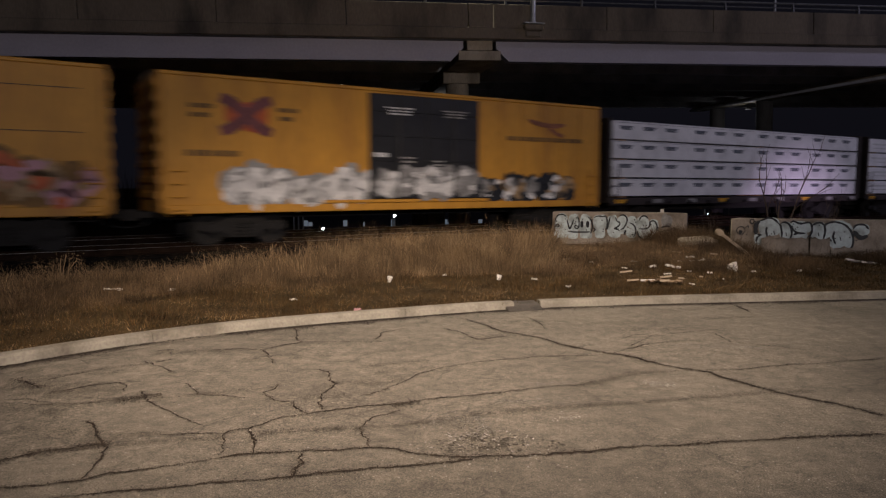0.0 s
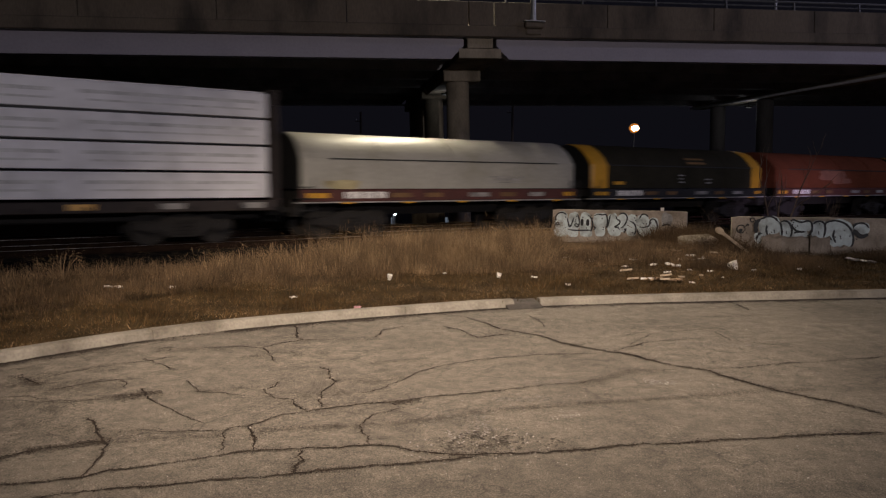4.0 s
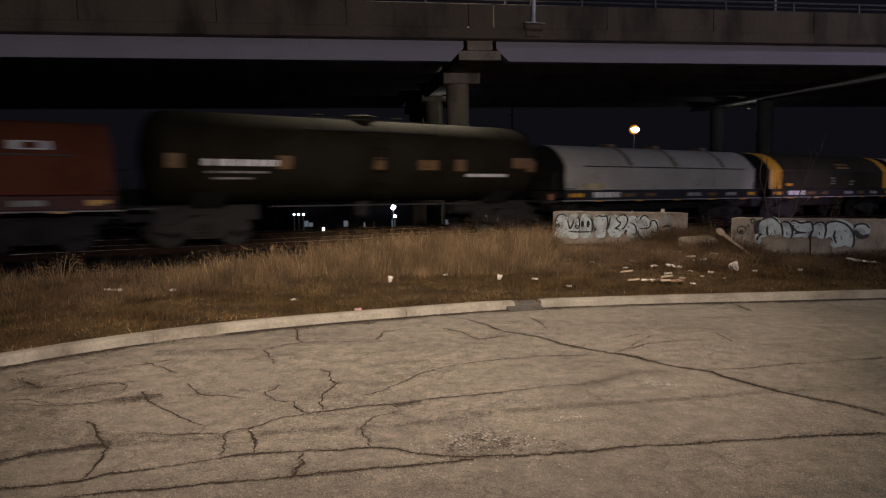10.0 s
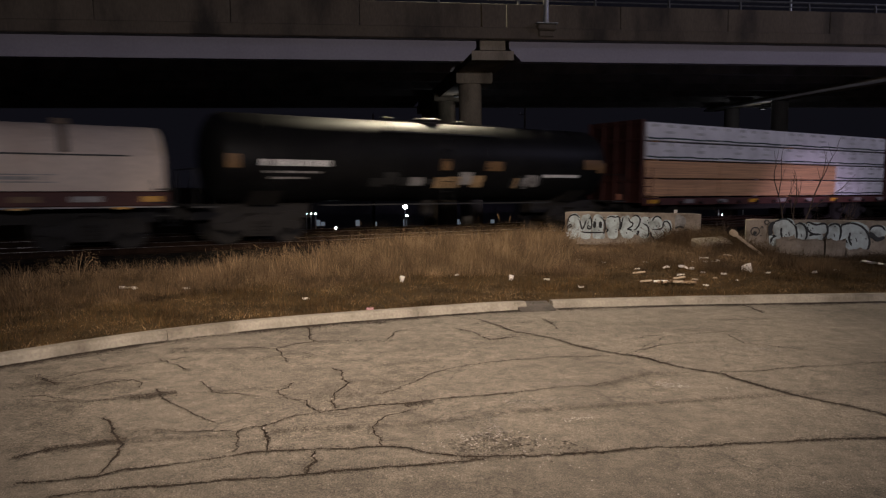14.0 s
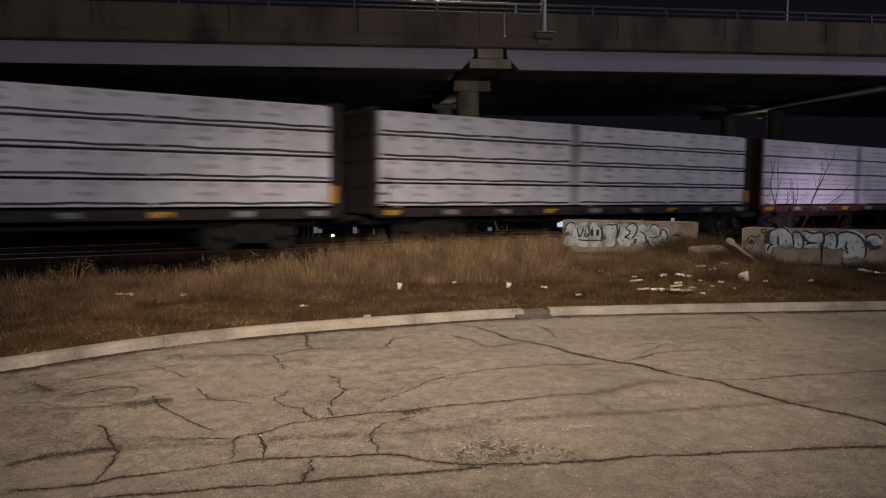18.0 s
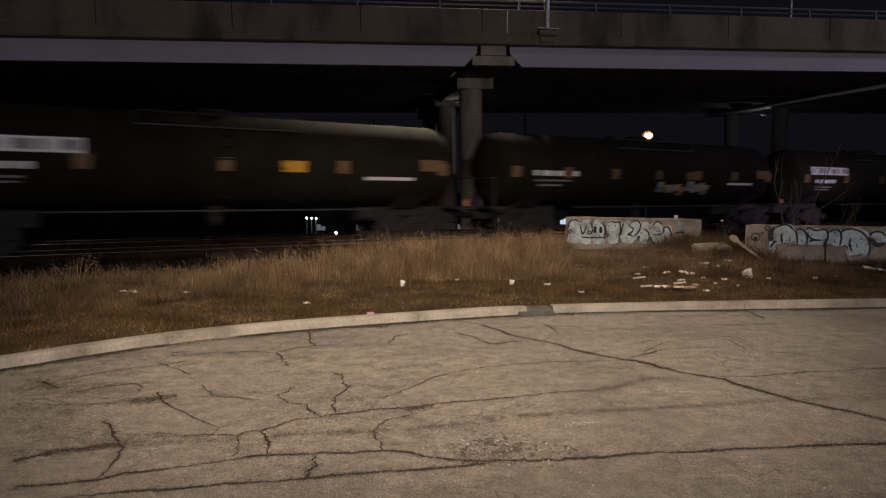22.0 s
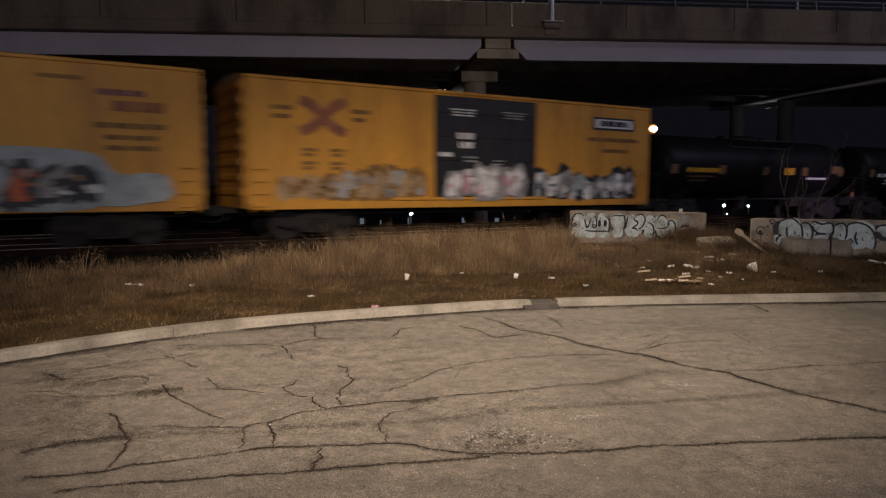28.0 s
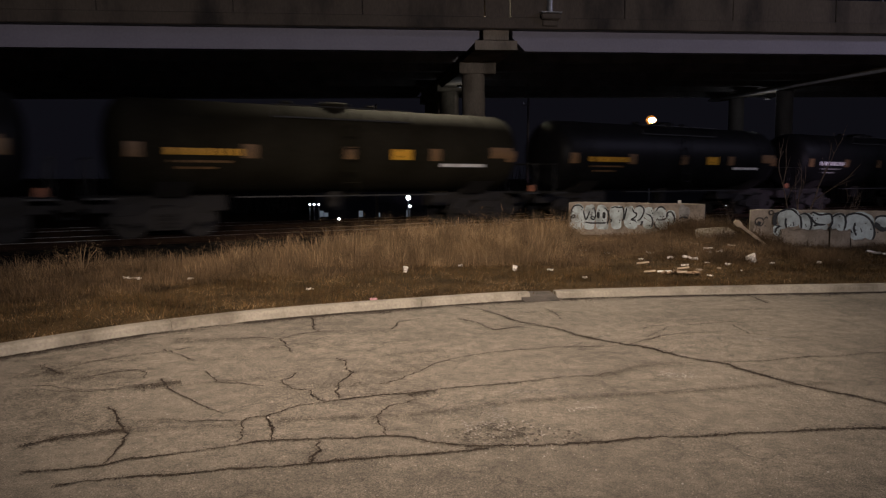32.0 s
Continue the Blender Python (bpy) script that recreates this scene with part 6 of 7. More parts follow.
    if knobs:
        for x in (length * 0.3, length * 0.53, length * 0.8):
            lug = part("lifting_lug", Geo().loft([[(x + a, -0.34, top - 0.06), (x + a, 0.34, top - 0.06), (x + a * 0.8, 0.25, top + 0.13), (x + a * 0.8, -0.25, top + 0.13)] for a in (-0.2, 0.2)]), LUG, car)
            part("guide_strap", Geo().loft([[(x + a, -(radius + 0.02) * math.cos(q), seam + rise * (math.sin(q) - math.sin(start_angle)) + 0.02) for q in (0.66, 0.9, 1.2, 1.4)] + [(x + a, -radius * math.cos(q), seam + rise * (math.sin(q) - math.sin(start_angle)) - 0.02) for q in (1.4, 1.2, 0.9, 0.66)] for a in (-0.1, 0.1)]), LUG, lug)
    for x in (-0.06, length - 0.35):
        ladder(car, x, -1.54, 0.7, base + 0.3, DULL)
    couplers(car, length)
    for x in (1.75, length - 1.75):
        truck(car, x)
    return car, start, length


def tank_car(start, length, label, shell, radius=1.3, centre=2.46, sign="bars", tone=None, panels=5, tags=()):
    """A tank car: domed shell on saddles, with manway housing, walk, ladder and marks."""
    car = thing("tank_car", label, "railway car", group="freight train")
    a, b = 0.45, length - 0.45
    prof = [(a, 0.02), (a + 0.03, radius * 0.45), (a + 0.14, radius * 0.75), (a + 0.32, radius * 0.93), (a + 0.6, radius)]
    prof += [(a + 0.6 + (b - a - 1.2) * i / 6, radius) for i in range(1, 6)]
    prof += [(b - 0.6, radius), (b - 0.32, radius * 0.93), (b - 0.14, radius * 0.75), (b - 0.03, radius * 0.45), (b, 0.02)]
    part("shell", Geo().lathe_x(prof, 0, centre, 40), shell, car, smooth=True)
    band = Geo().lathe_x([(-0.05, radius + 0.002), (-0.04, radius + 0.014), (0.04, radius + 0.014), (0.05, radius + 0.002)], 0, centre, 40).mesh("shell_band", shell, True)
    for x in (a + 1.6, length / 2 - 1.7, length / 2 + 1.7, b - 1.6):
        part("shell_band", band, shell, car).location.x = x
    m = length * 0.5
    top = centre + radius
    part("manway", Geo().tube([(m, 0, top - 0.1), (m, 0, top + 0.1), (m, 0, top + 0.15)], [0.5, 0.5, 0.38], 18), shell, car, smooth=True)
    for x in (m - 1.5, m + 1.3):
        part("safety_valve", Geo().tube([(x, 0, top - 0.1), (x, 0, top + 0.09), (x, 0, top + 0.14)], [0.16, 0.16, 0.09], 12), shell, car, smooth=True)
    walk_ = part("platform", Geo().box(m - 2.2, m + 2.2, -1.05, -0.55, top - 0.44, top - 0.4).box(m - 2.2, m + 2.2, 0.55, 1.05, top - 0.44, top - 0.4), DULL, car)
    for y in (-1.05, 1.05):
        part("guard_rail", Geo().tube([(m - 2.2, y, top - 0.08), (m + 2.2, y, top - 0.08)], 0.02, 6).tube([(m - 2.2, y, top - 0.4), (m - 2.2, y, top - 0.08)], 0.02, 6).tube([(m + 2.2, y, top - 0.4), (m + 2.2, y, top - 0.08)], 0.02, 6), DULL, walk_)
    ladder(car, m - 0.21, -radius - 0.1, 0.95, top - 0.25, shell)
    for x, s in ((0, 1), (length, -1)):
        part("stub_sill", Geo().box(*sorted((x, x + s * 3.6)), -0.32, 0.32, 0.66, 1.12, 0.03), TRUCK, car)
        part("end_platform", Geo().box(*sorted((x - s * 0.1, x + s * 0.55)), -1.45, 1.45, 1.05, 1.1), DULL, car)
        part("saddle", Geo().loft([[(x + s * q, -1.1, 1.5), (x + s * q, -0.5, 1.08), (x + s * q, 0.5, 1.08), (x + s * q, 1.1, 1.5), (x + s * q, 0.6, 1.26), (x + s * q, -0.6, 1.26)] for q in (1.6, 2.5)]), TRUCK, car)
        part("end_rail", Geo().tube([(x + s * 0.02, -1.4, 1.1), (x + s * 0.02, -1.4, 2.1), (x + s * 0.02, 1.4, 2.1), (x + s * 0.02, 1.4, 1.1)], 0.02, 6), DULL, car)
    part("bottom_outlet", Geo().tube([(m, 0, centre - radius + 0.05), (m, 0, 0.62)], [0.3, 0.2], 12), TRUCK, car)
    part("running_board", Geo().box(3.6, length - 3.6, -1.4, -1.2, 1.06, 1.1), DULL, car)

    def curved(x0, x1, z0, z1, material, name, lift=0.006):
        """A mark that follows the round shell on its near side."""
        g = Geo()
        n = 5
        for i in range(n + 1):
            z = z0 + (z1 - z0) * i / n
            dz = max(-radius * 0.98, min(radius * 0.98, z - centre))
            y = -math.sqrt((radius + lift) ** 2 - dz * dz)
            g.v += [(x0, y, z), (x1, y, z)]
        g.f = [(2 * i, 2 * i + 1, 2 * i + 3, 2 * i + 2) for i in range(n)]
        part(name, g, material, car)

    def words(x0, x1, z, h, material, seed):
        rng = random.Random(seed)
        x = x0
        while x < x1 - 0.05:
            w = min(rng.uniform(0.15, 0.4), x1 - x)
            curved(x, x + w, z, z + h, material, "lettering")
            x += w + 0.06

    tone = tone or WHITE
    c = centre
    if sign == "plate":
        curved(1.4, 4.6, c + 0.06, c + 0.44, WHITE, "name_plate")
        for i in range(6):
            curved(1.55 + 0.51 * i, 1.55 + 0.22 * (1 + i % 2) + 0.51 * i, c + 0.13, c + 0.38, GREY_PAINT, "worn_mark", 0.011)
        words(1.8, 3.5, c - 0.34, 0.17, WHITE, int(start))
        words(1.9, 3.3, c - 0.56, 0.06, GREY_PAINT, int(start) + 1)
        words(2.0, 3.2, c - 0.68, 0.05, GREY_PAINT, int(start) + 2)
    elif sign == "bars":
        words(1.8, 3.9, c - 0.25, 0.18, tone, int(start))
        words(1.9, 3.6, c - 0.45, 0.06, GREY_PAINT if tone is WHITE else PLACARD, int(start) + 1)
        words(2.0, 3.2, c - 0.62, 0.06, GREY_PAINT if tone is WHITE else PLACARD, int(start) + 2)
    elif sign == "lines":
        for i in range(5):
            words(5.1, 5.8, c + 0.1 - 0.24 * i, 0.06, WHITE, i)
            words(9.1, 9.9, c + 0.52 - 0.3 * i, 0.06, WHITE, i + 9)
            words(10.4, 11.1, c + 0.1 - 0.26 * i, 0.06, WHITE, i + 30)
        words(1.6, 4.0, c - 0.32, 0.18, WHITE, int(start))
        words(2.4, 3.9, c - 0.52, 0.06, WHITE, 5)
        words(2.4, 3.9, c - 0.68, 0.06, WHITE, 6)
    for i in range(panels):
        x = 1.05 + (length - 2.1) * i / (panels - 1)
        curved(x - 0.2, x + 0.2, c - 0.32, c + 0.06, PLACARD, "reflector", 0.009)
    curved(length * 0.6, length * 0.6 + 0.72, c - 0.3, c + 0.02, SIGNAL if sign != "bars" or tone is SIGNAL else PLACARD, "warning_panel", 0.012)
    curved(length - 1.9, length - 1.0, c - 0.2, c + 0.16, PLACARD, "data_panel", 0.011)
    curved(length - 3.8, length - 2.1, c - 0.5, c - 0.4, WHITE, "lettering", 0.011)
    for k, (x0, x1) in enumerate(tags):
        rng = random.Random(k + int(start))
        for q in range(9):
            w = (x1 - x0) / 9
            curved(x0 + w * q + 0.03, x0 + w * (q + 1.1), c - 0.95 + 0.2 * rng.random(), c - 0.6 + 0.25 * rng.random(), (GREY_PAINT, DULL, TAN_PAINT)[rng.randrange(3)], "sprayed_letter", 0.01 + 0.002 * (q % 2))
    part("placard", Geo().box(length - 0.36, length - 0.14, -1.47, -1.455, 1.14, 1.36, 0.004), EMBLEM_FADED, car)
    couplers(car, length)
    for x in (1.85, length - 1.85):
        truck(car, x)
    return car, start, length


def build_train():
    T = []
    T.append(boxcar(-13.2, "yellow boxcar with black doors and pink and orange graffiti", 0))
    T.append(boxcar(3.6, "yellow boxcar with black doors and white graffiti along the sill", 1))
    T.append(centerbeam(19.8, "centre-beam flatcar stacked with white wrapped lumber, dark printed dashes", "dash", CB_BROWN, False))
    T.append(centerbeam(38.95, "centre-beam flatcar stacked with plain white wrapped lumber", "plain", CB_BROWN))
    T.append(coil_car(58.0, 10.7, "coil car with a pale grey hood on a red sill", HOOD_GREY, HOOD_GREY, sill_mat=CB_RED))
    T.append(coil_car(69.5, 10.8, "coil car with a dark hood and yellow hood ends", HOOD_DARK, SIGNAL))
    T.append(coil_car(81.4, 11.4, "coil car with a faded red hood and yellow patches", HOOD_RED, HOOD_RED, sill_mat=CB_RED))
    T.append(coil_car(93.6, 11.3, "coil car with a dark olive hood and yellow hood ends", HOOD_DARK, SIGNAL))
    T.append(tank_car(105.6, 10.2, "short dusty grey tank car with faded patches", TANK_GREY, 1.24, 2.38, "bars", None, 4))
    T.append(coil_car(116.0, 13.0, "faded red coil car with a deep side girder", HOOD_RED, HOOD_RED, fishbelly=True, sill_mat=CB_RED))
    T.append(tank_car(129.4, 14.2, "black tank car with white lettering", TANK_OLIVE, 1.3, 2.46, "bars"))
    T.append(coil_car(144.1, 11.6, "coil car with a pale grey hood and dark sill", HOOD_GREY, HOOD_GREY, knobs=True))
    T.append(coil_car(156.85, 11.15, "coil car with a dark olive hood and yellow hood ends", HOOD_DARK, SIGNAL))
    T.append(coil_car(168.85, 11.65, "coil car with a cream hood and lifting lugs, rusty sill", HOOD_CREAM, HOOD_CREAM, knobs=True, sill_mat=CB_RED))
    T.append(tank_car(181.2, 15.8, "black tank car with white lettering and pale graffiti", TANK_BLACK, 1.3, 2.46, "bars", None, 3, ((5.2, 9.4), (10.6, 12.0))))
    T.append(centerbeam(198.0, "centre-beam flatcar with white wrapped lumber over bare sawn boards", "mixed", CB_RED, False))
    T.append(centerbeam(217.6, "centre-beam flatcar stacked with white wrapped lumber, green bands", "band", CB_BROWN))
    T.append(centerbeam(237.1, "centre-beam flatcar stacked with white wrapped lumber, green bands", "band", CB_BROWN))
    T.append(centerbeam(256.4, "red centre-beam flatcar stacked with plain white wrapped lumber", "plain", CB_RED))
    T.append(tank_car(275.2, 16.0, "black tank car with a white name plate", TANK_OLIVE, 1.3, 2.46, "plate"))
    T.append(tank_car(292.1, 16.4, "black tank car with orange reflector squares", TANK_OLIVE, 1.3, 2.46, "bars", None, 7, ((8.2, 11.4),)))
    T.append(tank_car(309.5, 15.8, "black tank car with a white name plate and yellow panel", TANK_OLIVE, 1.3, 2.46, "plate"))
    T.append(tank_car(326.2, 15.6, "black tank car with a white name plate", TANK_OLIVE, 1.3, 2.46, "plate"))
    T.append(boxcar(342.75, "yellow boxcar with black doors and ice blue graffiti", 2))
    T.append(boxcar(359.5, "yellow boxcar with black doors, a badge and grey graffiti", 4))
    T.append(tank_car(375.8, 14.1, "black tank car with orange lettering", TANK_BLACK, 1.3, 2.46, "bars", SIGNAL))
    T.append(tank_car(390.7, 14.8, "black tank car with columns of white lines", TANK_BLACK, 1.3, 2.46, "lines"))
    T.append(tank_car(406.3, 14.0, "dusty olive tank car with orange lettering", TANK_OLIVE, 1.3, 2.46, "bars", SIGNAL))
    T.append(tank_car(421.1, 14.0, "black tank car with orange lettering", TANK_BLACK, 1.3, 2.46, "bars", SIGNAL))
    T.append(tank_car(436.0, 14.2, "black tank car with white lettering", TANK_BLACK, 1.3, 2.46, "bars"))
    return T


# ---------------------------------------------------------------- the place
build_ground()
ROAD = build_road()
build_curb()
build_track(TRACK, "track_near", "railway track on dark ballast", True)
build_track(SECOND, "track_far", "second railway track with shining rails", False)
build_bridge()
light_mast(3.8)
light_mast(24.0, 17.5)
build_barriers()
sapling(9.75, 20.7, 2.75, 4, "bare sapling with forked stems behind the barrier", 0.3, 3, 2, ((0.0, -0.08, 0.66), (0.35, 0.4, 0.72), (0.12, 0.16, 0.5)))
sapling(8.3, 21.5, 0.9, 7, "bare low brush between the barriers", 0.6, 5, 2)
sapling(11.4, 21.0, 1.1, 9, "bare low brush beside the tracks", 0.6, 6, 2)
build_litter()
TRAIN = build_train()
utility_pole(-21.5, 62, 7.0)
utility_pole(-7.5, 64, 8.2, 1)
utility_pole(6.1, 62, 8.8, 1)
lamp_post(21.7, 80, -4.4, 8.05, "orange sodium yard lamp on a thin pole", SODIUM_HALO, 0.56)
for x, y, z, r in ((-16.1, 75, -1.32, 0.1), (-15.6, 75, -1.32, 0.1), (-15.1, 75, -1.32, 0.1), (-5.4, 75, -0.56, 0.26), (-5.2, 75, -1.5, 0.14), (9.05, 75, 0.0, 0.13), (28.2, 75, -0.4, 0.16), (28.6, 75, -1.3, 0.09), (-0.2, 75, -0.5, 0.09), (31.2, 76, -0.5, 0.1)):
    lamp_post(x, y, ground_z(x, y) - 0.1, z, "cool white lamp on a short post in the yard", COOL, r)
far_building(-4, 92, 30, 4.4, 3, "long low dark building with rows of lit panes", 1, 0.1)
far_building(30, 96, 26, 4.6, 5, "low dark building with a few lit panes", 1, 0.06)
far_building(13.6, 88, 5.0, 4.2, 8, "small dark building with bright bluish panes", 2, 0.5, 0.4)
build_far_woods()
dry_weed(0.15, 18.0, 0.85, 5)
dry_weed(2.9, 18.6, 0.9, 6)
dry_weed(-6.2, 11.2, 0.5, 7)
track_light()
fill_light_housing(20.2, 46.7, 6.5)
fill_light_housing(0.1, 38.4, 6.25)
spall()
build_grass()
for a in range(8, len(CURB_LINE) - 30, 4):
    smear([(p.x, p.y - 0.05) for p in CURB_LINE[a:a + 5]], 0.11 + 0.03 * (a % 3), CRACK, 0.8, 0.012)
    if (a // 4) % 5:
        crack([(p.x + 0.01, p.y - 0.04) for p in CURB_LINE[a:a + 5]], 0.055 + 0.03 * (a % 3))
    if a % 3:
        smear([(p.x, p.y - 0.18) for p in CURB_LINE[a:a + 5]], 0.2, STAIN, 0.2, 0.008)
crack([(-2.65, 4.00), (-2.59, 4.06), (-2.50, 4.14), (-2.42, 4.19), (-2.27, 4.23), (-2.16, 4.26), (-2.15, 4.30)], 0.024)
crack([(-2.15, 4.40), (-2.09, 4.46), (-1.98, 4.48), (-1.82, 4.45), (-1.64, 4.46), (-1.46, 4.44)], 0.012)
crack([(-1.45, 4.45), (-1.38, 4.54), (-1.31, 4.57), (-1.23, 4.64), (-1.15, 4.76), (-1.04, 4.82), (-0.87, 4.91), (-0.70, 4.98), (-0.54, 5.04), (-0.37, 5.08), (-0.21, 5.15), (-0.02, 5.23), (0.18, 5.28), (0.37, 5.35), (0.60, 5.44), (0.79, 5.54), (0.99, 5.60), (1.15, 5.60), (1.26, 5.71)], 0.022)
crack([(1.95, 6.01), (2.37, 6.07), (2.63, 6.07), (2.87, 6.17), (3.17, 6.25), (3.43, 6.27), (3.75, 6.37), (4.17, 6.46)], 0.014)
crack([(-2.41, 3.62), (-2.28, 3.65), (-2.14, 3.68), (-2.01, 3.73), (-1.90, 3.83), (-1.75, 3.86), (-1.61, 3.92), (-1.47, 3.99), (-1.32, 4.06), (-1.20, 4.11), (-1.00, 4.13), (-0.83, 4.15), (-0.66, 4.16), (-0.49, 4.20), (-0.31, 4.19), (-0.20, 4.12), (-0.10, 4.09), (0.04, 4.06)], 0.032)
crack([(-2.14, 3.47), (-1.99, 3.52), (-1.78, 3.58), (-1.64, 3.60), (-1.50, 3.63), (-1.35, 3.66), (-1.21, 3.70), (-1.06, 3.73), (-0.91, 3.76), (-0.82, 3.79), (-0.61, 3.85), (-0.45, 3.88), (-0.29, 3.90), (-0.01, 3.95), (0.18, 4.01)], 0.032)
crack([(0.04, 4.05), (0.21, 4.05), (0.45, 4.07), (0.73, 4.10), (0.91, 4.14), (1.10, 4.20), (1.28, 4.23), (1.47, 4.25), (1.70, 4.30), (1.97, 4.34), (2.24, 4.38), (2.52, 4.43), (2.91, 4.47)], 0.036)
crack([(-2.49, 4.73), (-2.40, 4.64), (-2.32, 4.50), (-2.24, 4.40), (-2.15, 4.30), (-2.09, 4.20), (-2.07, 4.11), (-2.05, 4.01), (-2.03, 3.87), (-2.01, 3.74)], 0.022)
crack([(-2.41, 5.43), (-2.29, 5.25), (-2.19, 5.11), (-2.02, 4.95), (-1.90, 4.83), (-1.76, 4.71), (-1.65, 4.62)], 0.02)
crack([(-3.41, 5.18), (-3.22, 5.22), (-2.94, 5.11), (-2.73, 5.12), (-2.55, 5.20), (-2.35, 5.28)], 0.009)
crack([(-1.45, 4.44), (-1.39, 4.30), (-1.36, 4.16), (-1.36, 4.09)], 0.018)
crack([(-1.31, 4.55), (-1.24, 4.40), (-1.18, 4.21), (-1.17, 4.11)], 0.022)
crack([(-0.87, 4.12), (-0.84, 3.98), (-0.85, 3.88), (-0.84, 3.78)], 0.03)
crack([(-0.28, 4.96), (-0.40, 4.86), (-0.48, 4.80), (-0.54, 4.68), (-0.55, 4.54), (-0.52, 4.41), (-0.48, 4.31), (-0.46, 4.19)], 0.02)
crack([(-1.10, 6.09), (-1.01, 6.00), (-0.94, 5.73), (-0.88, 5.63), (-0.90, 5.49), (-0.95, 5.33), (-0.93, 5.19), (-0.93, 5.09), (-0.87, 4.96)], 0.018)
crack([(-1.35, 5.63), (-1.36, 5.48), (-1.42, 5.38), (-1.35, 5.26), (-1.29, 5.16), (-1.14, 5.12), (-1.07, 4.98), (-0.99, 4.88)], 0.016)
crack([(-0.63, 5.29), (-0.49, 5.41), (-0.41, 5.57), (-0.32, 5.70), (-0.24, 5.91), (-0.02, 6.14), (0.22, 6.30), (0.49, 6.43), (0.93, 6.56), (1.38, 6.60), (1.75, 6.67)], 0.013)
crack([(-0.03, 8.66), (0.29, 8.43), (0.48, 8.09), (0.65, 7.73), (0.88, 7.52), (1.05, 7.38), (1.19, 7.11)], 0.014)
crack([(1.19, 7.11), (1.38, 6.89), (1.61, 6.67), (1.76, 6.61), (1.91, 6.37), (2.06, 6.18), (2.22, 6.07), (2.34, 5.99), (2.44, 5.74), (2.58, 5.53), (2.71, 5.33), (2.86, 5.20), (3.00, 5.06), (3.15, 4.85)], 0.036)
crack([(-2.79, 6.37), (-2.64, 6.25), (-2.47, 6.09), (-2.39, 6.01)], 0.018)
crack([(-3.34, 5.76), (-3.23, 5.90), (-3.08, 6.05), (-2.91, 6.17), (-2.73, 6.29), (-2.55, 6.44)], 0.013)
crack([(-2.82, 6.77), (-2.77, 6.82), (-2.68, 6.80)], 0.024)
crack([(-3.54, 5.72), (-3.43, 5.65), (-3.27, 5.51)], 0.02)
crack([(-2.46, 6.78), (-2.31, 6.82), (-2.04, 6.87), (-1.79, 6.80), (-1.69, 6.62), (-1.56, 6.29)], 0.014)
crack([(-1.80, 6.83), (-1.67, 7.02), (-1.44, 7.18), (-1.00, 7.21), (-0.64, 7.21)], 0.01)
crack([(-1.73, 7.98), (-1.63, 7.66), (-1.56, 7.29), (-1.47, 7.18)], 0.018)
crack([(-3.10, 5.40), (-2.94, 5.53), (-2.71, 5.67), (-2.60, 5.59), (-2.54, 5.43)], 0.012)
crack([(-2.13, 5.64), (-2.02, 5.48), (-1.92, 5.33), (-1.72, 5.31), (-1.52, 5.23)], 0.012)
crack([(-0.71, 7.29), (-0.68, 7.67), (-0.44, 7.89)], 0.01)
crack([(-0.03, 7.89), (0.20, 7.67), (0.37, 7.30), (0.69, 7.47)], 0.01)
crack([(1.07, 8.51), (1.16, 8.16), (1.17, 7.83)], 0.01)
crack([(1.96, 7.39), (2.12, 7.53), (2.22, 7.53)], 0.01)
crack([(2.12, 7.09), (1.96, 6.94), (1.67, 6.70)], 0.014)
crack([(2.12, 7.09), (2.45, 7.20), (2.77, 7.25)], 0.008)
for lo, hi, wide in ((-3.9, -2.9, 0.05), (-2.6, -1.2, 0.035), (-0.9, -0.2, 0.025), (1.5, 2.6, 0.02), (4.4, 6.2, 0.045), (6.6, 9.4, 0.03)):
    crack([(p.x + 0.004, p.y - 0.045 + 0.012 * math.sin(p.x * 17)) for p in CURB_LINE if lo < p.x < hi], wide)  # the lot has pulled away from the curb
crack([(4.00, 9.70), (4.02, 9.33), (4.01, 8.99)], 0.024)
for line, wide, cover in (([(-2.65, 3.99), (-2.53, 4.12), (-2.27, 4.23), (-2.12, 4.29)], 0.1, 0.8), ([(-2.47, 5.15), (-2.36, 5.25), (-2.21, 5.32)], 0.13, 0.8), ([(-2.8, 6.7), (-2.66, 6.73)], 0.12, 0.8), ([(-3.65, 5.79), (-3.42, 5.64), (-3.27, 5.52)], 0.1, 0.7), ([(-0.37, 5.02), (-0.21, 5.13)], 0.1, 0.8)):
    smear(line, wide, CRACK, cover, 0.006, soft=0.2)
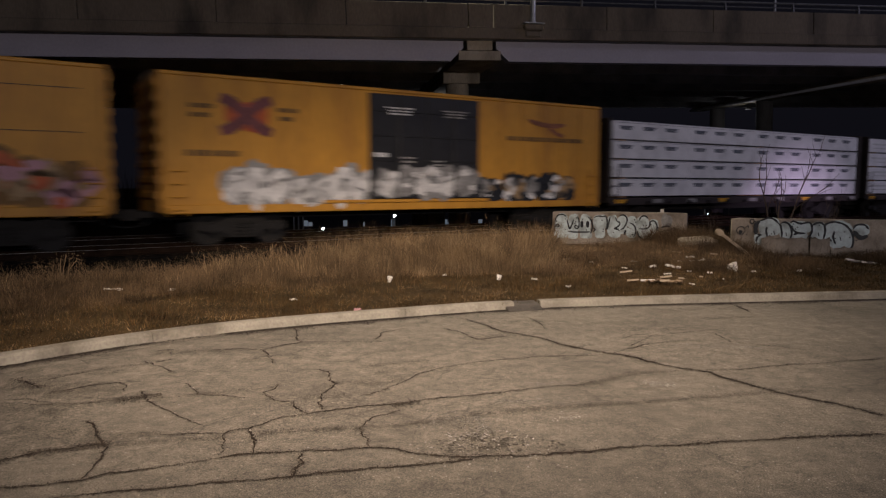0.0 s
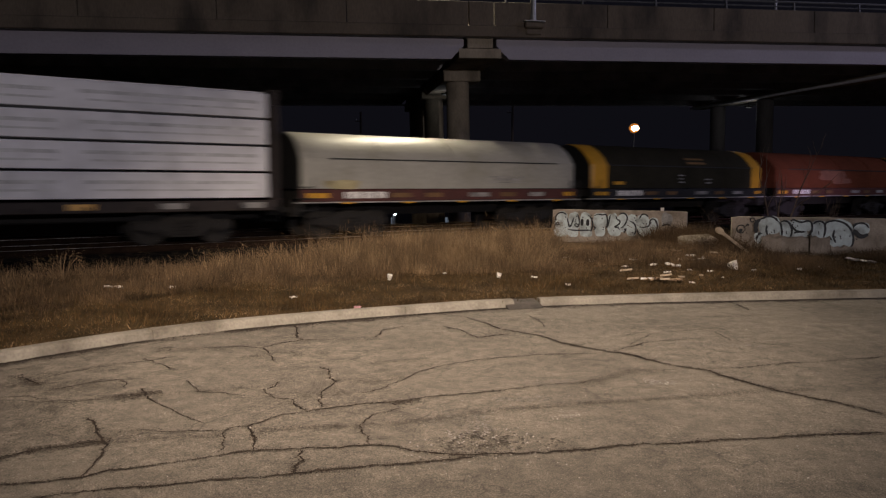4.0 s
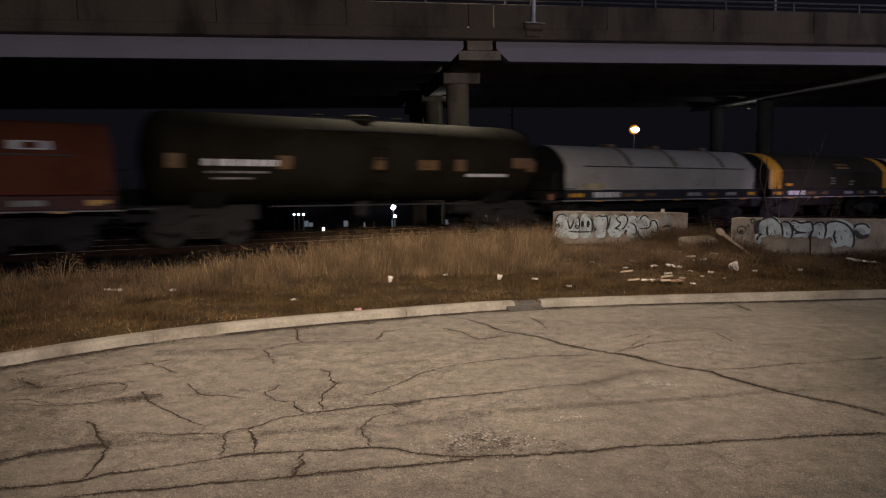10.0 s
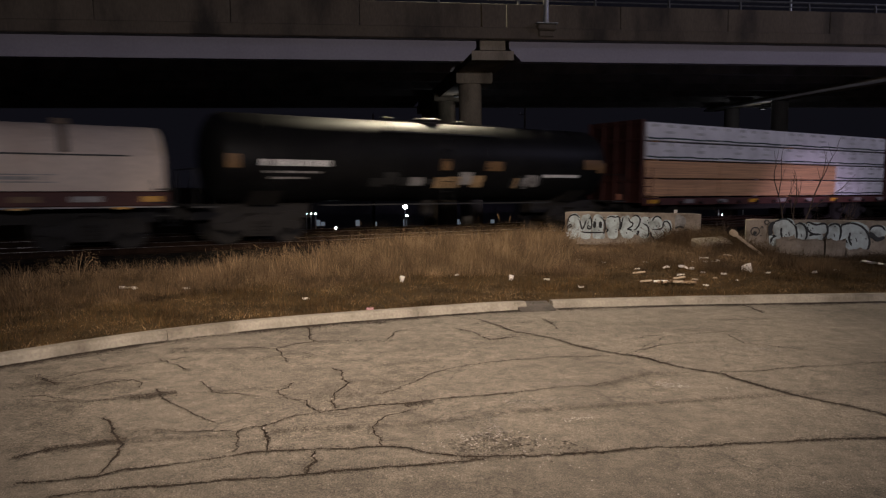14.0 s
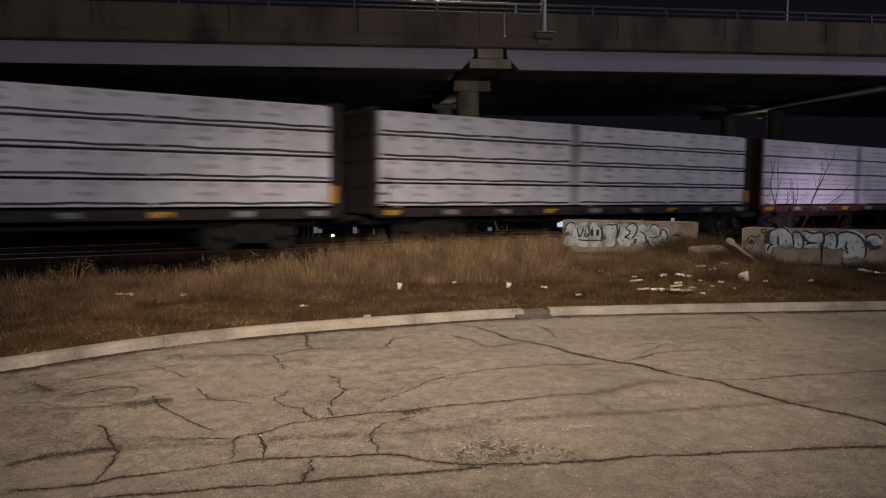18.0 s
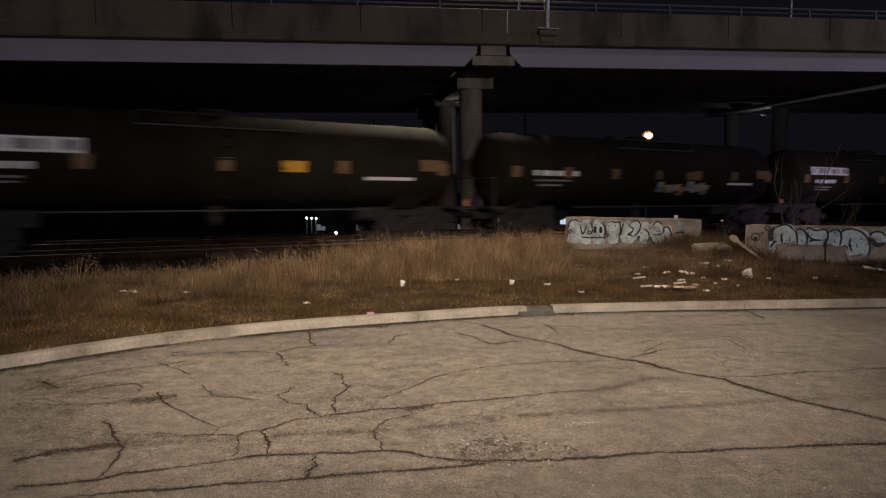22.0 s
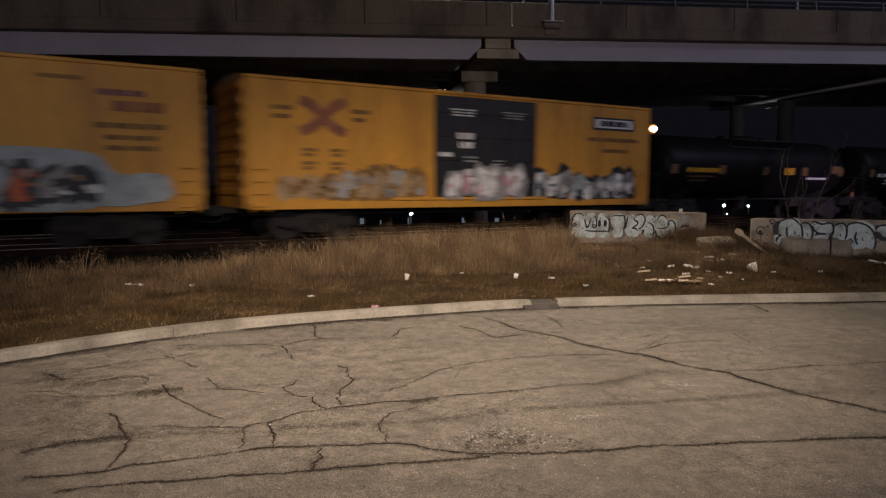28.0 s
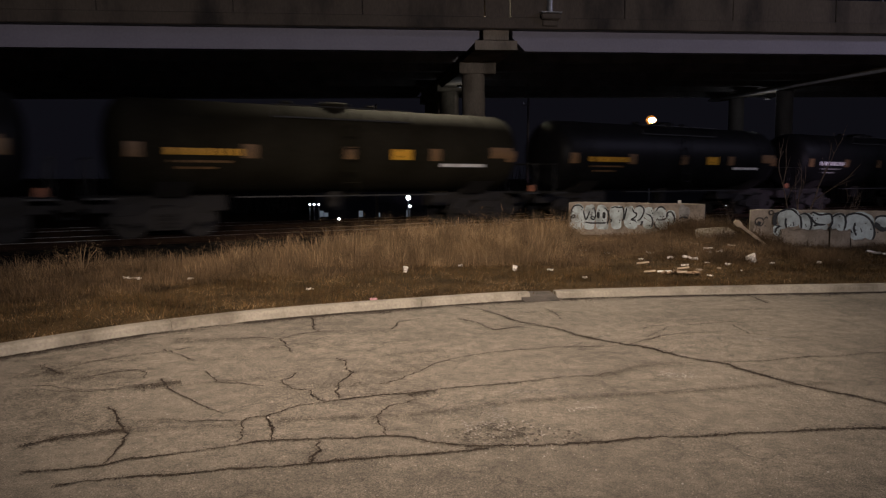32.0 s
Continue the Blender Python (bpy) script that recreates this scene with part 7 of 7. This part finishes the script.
for line in ([(-3.37, 5.12), (-2.79, 5.07), (-2.48, 5.18)], [(-3.34, 5.83), (-3.01, 6.17), (-2.75, 6.27)], [(-3.06, 5.41), (-2.83, 5.67), (-2.59, 5.67)], [(-3.79, 6.26), (-3.25, 6.66), (-2.69, 7.26), (-1.88, 7.89), (-1.51, 8.02)], [(1.91, 6.97), (2.3, 7.51), (3.13, 7.81)], [(3.01, 7.66), (3.03, 7.18), (3.62, 6.83)]):
    crack(line, 0.005)
for line, wide in (([(1.67, 5.56), (1.93, 5.64)], 0.09), ([(0.15, 4.45), (0.31, 4.55)], 0.13), ([(0.77, 4.7), (0.96, 4.79)], 0.05)):
    smear(line, wide, GRIT, 0.5, 0.006, "scuff", 0.1)
smear([(1.11, 5.54), (1.28, 5.65), (1.46, 5.83), (1.64, 5.97), (1.95, 6.01)], 0.1, STAIN, 0.5, 0.0042, soft=0.35)
smear([(-2.53, 5.21), (-2.36, 5.25), (-2.21, 5.31)], 0.085, STAIN, 0.6, 0.0042, soft=0.35)
smear([(-1.22, 4.46), (-1.01, 4.51), (-0.71, 4.54), (-0.34, 4.60), (-0.02, 4.71), (0.25, 4.84), (0.67, 4.96), (1.11, 5.07), (1.55, 5.15), (2.02, 5.27), (2.46, 5.36), (2.95, 5.45)], 0.08, STAIN, 0.5, 0.0042, soft=0.35)
smear([(-2.57, 4.14), (-2.39, 4.19), (-2.16, 4.23)], 0.06, STAIN, 0.7, 0.0042, soft=0.35)
smear([(-2.16, 4.23), (-1.94, 4.30), (-1.43, 4.38)], 0.06, STAIN, 0.4, 0.0042, soft=0.35)
smear([(2.00, 7.77), (2.66, 7.83), (3.28, 7.93)], 0.14, STAIN, 0.25, 0.0042, soft=0.35)
smear([(-0.37, 5.04), (-0.25, 5.09), (-0.18, 5.13)], 0.06, STAIN, 0.6, 0.0042, soft=0.35)
smear([(0.21, 4.41), (0.29, 4.19), (0.36, 4.01)], 0.25, STAIN, 0.3, 0.0042, soft=0.35)


# ---------------------------------------------------------------- what moves
def motions():
    """The train runs by at one even speed."""
    for car, start, length in TRAIN:
        rows = [(t, along(start - SPEED * t, TRACK)) for t in (0.0, 0.0334, 0.0667, 0.5, 8.0, 16.0, 24.0, 31.5, 31.9333, 31.9667, 32.0)]
        walk(car, rows)


motions()
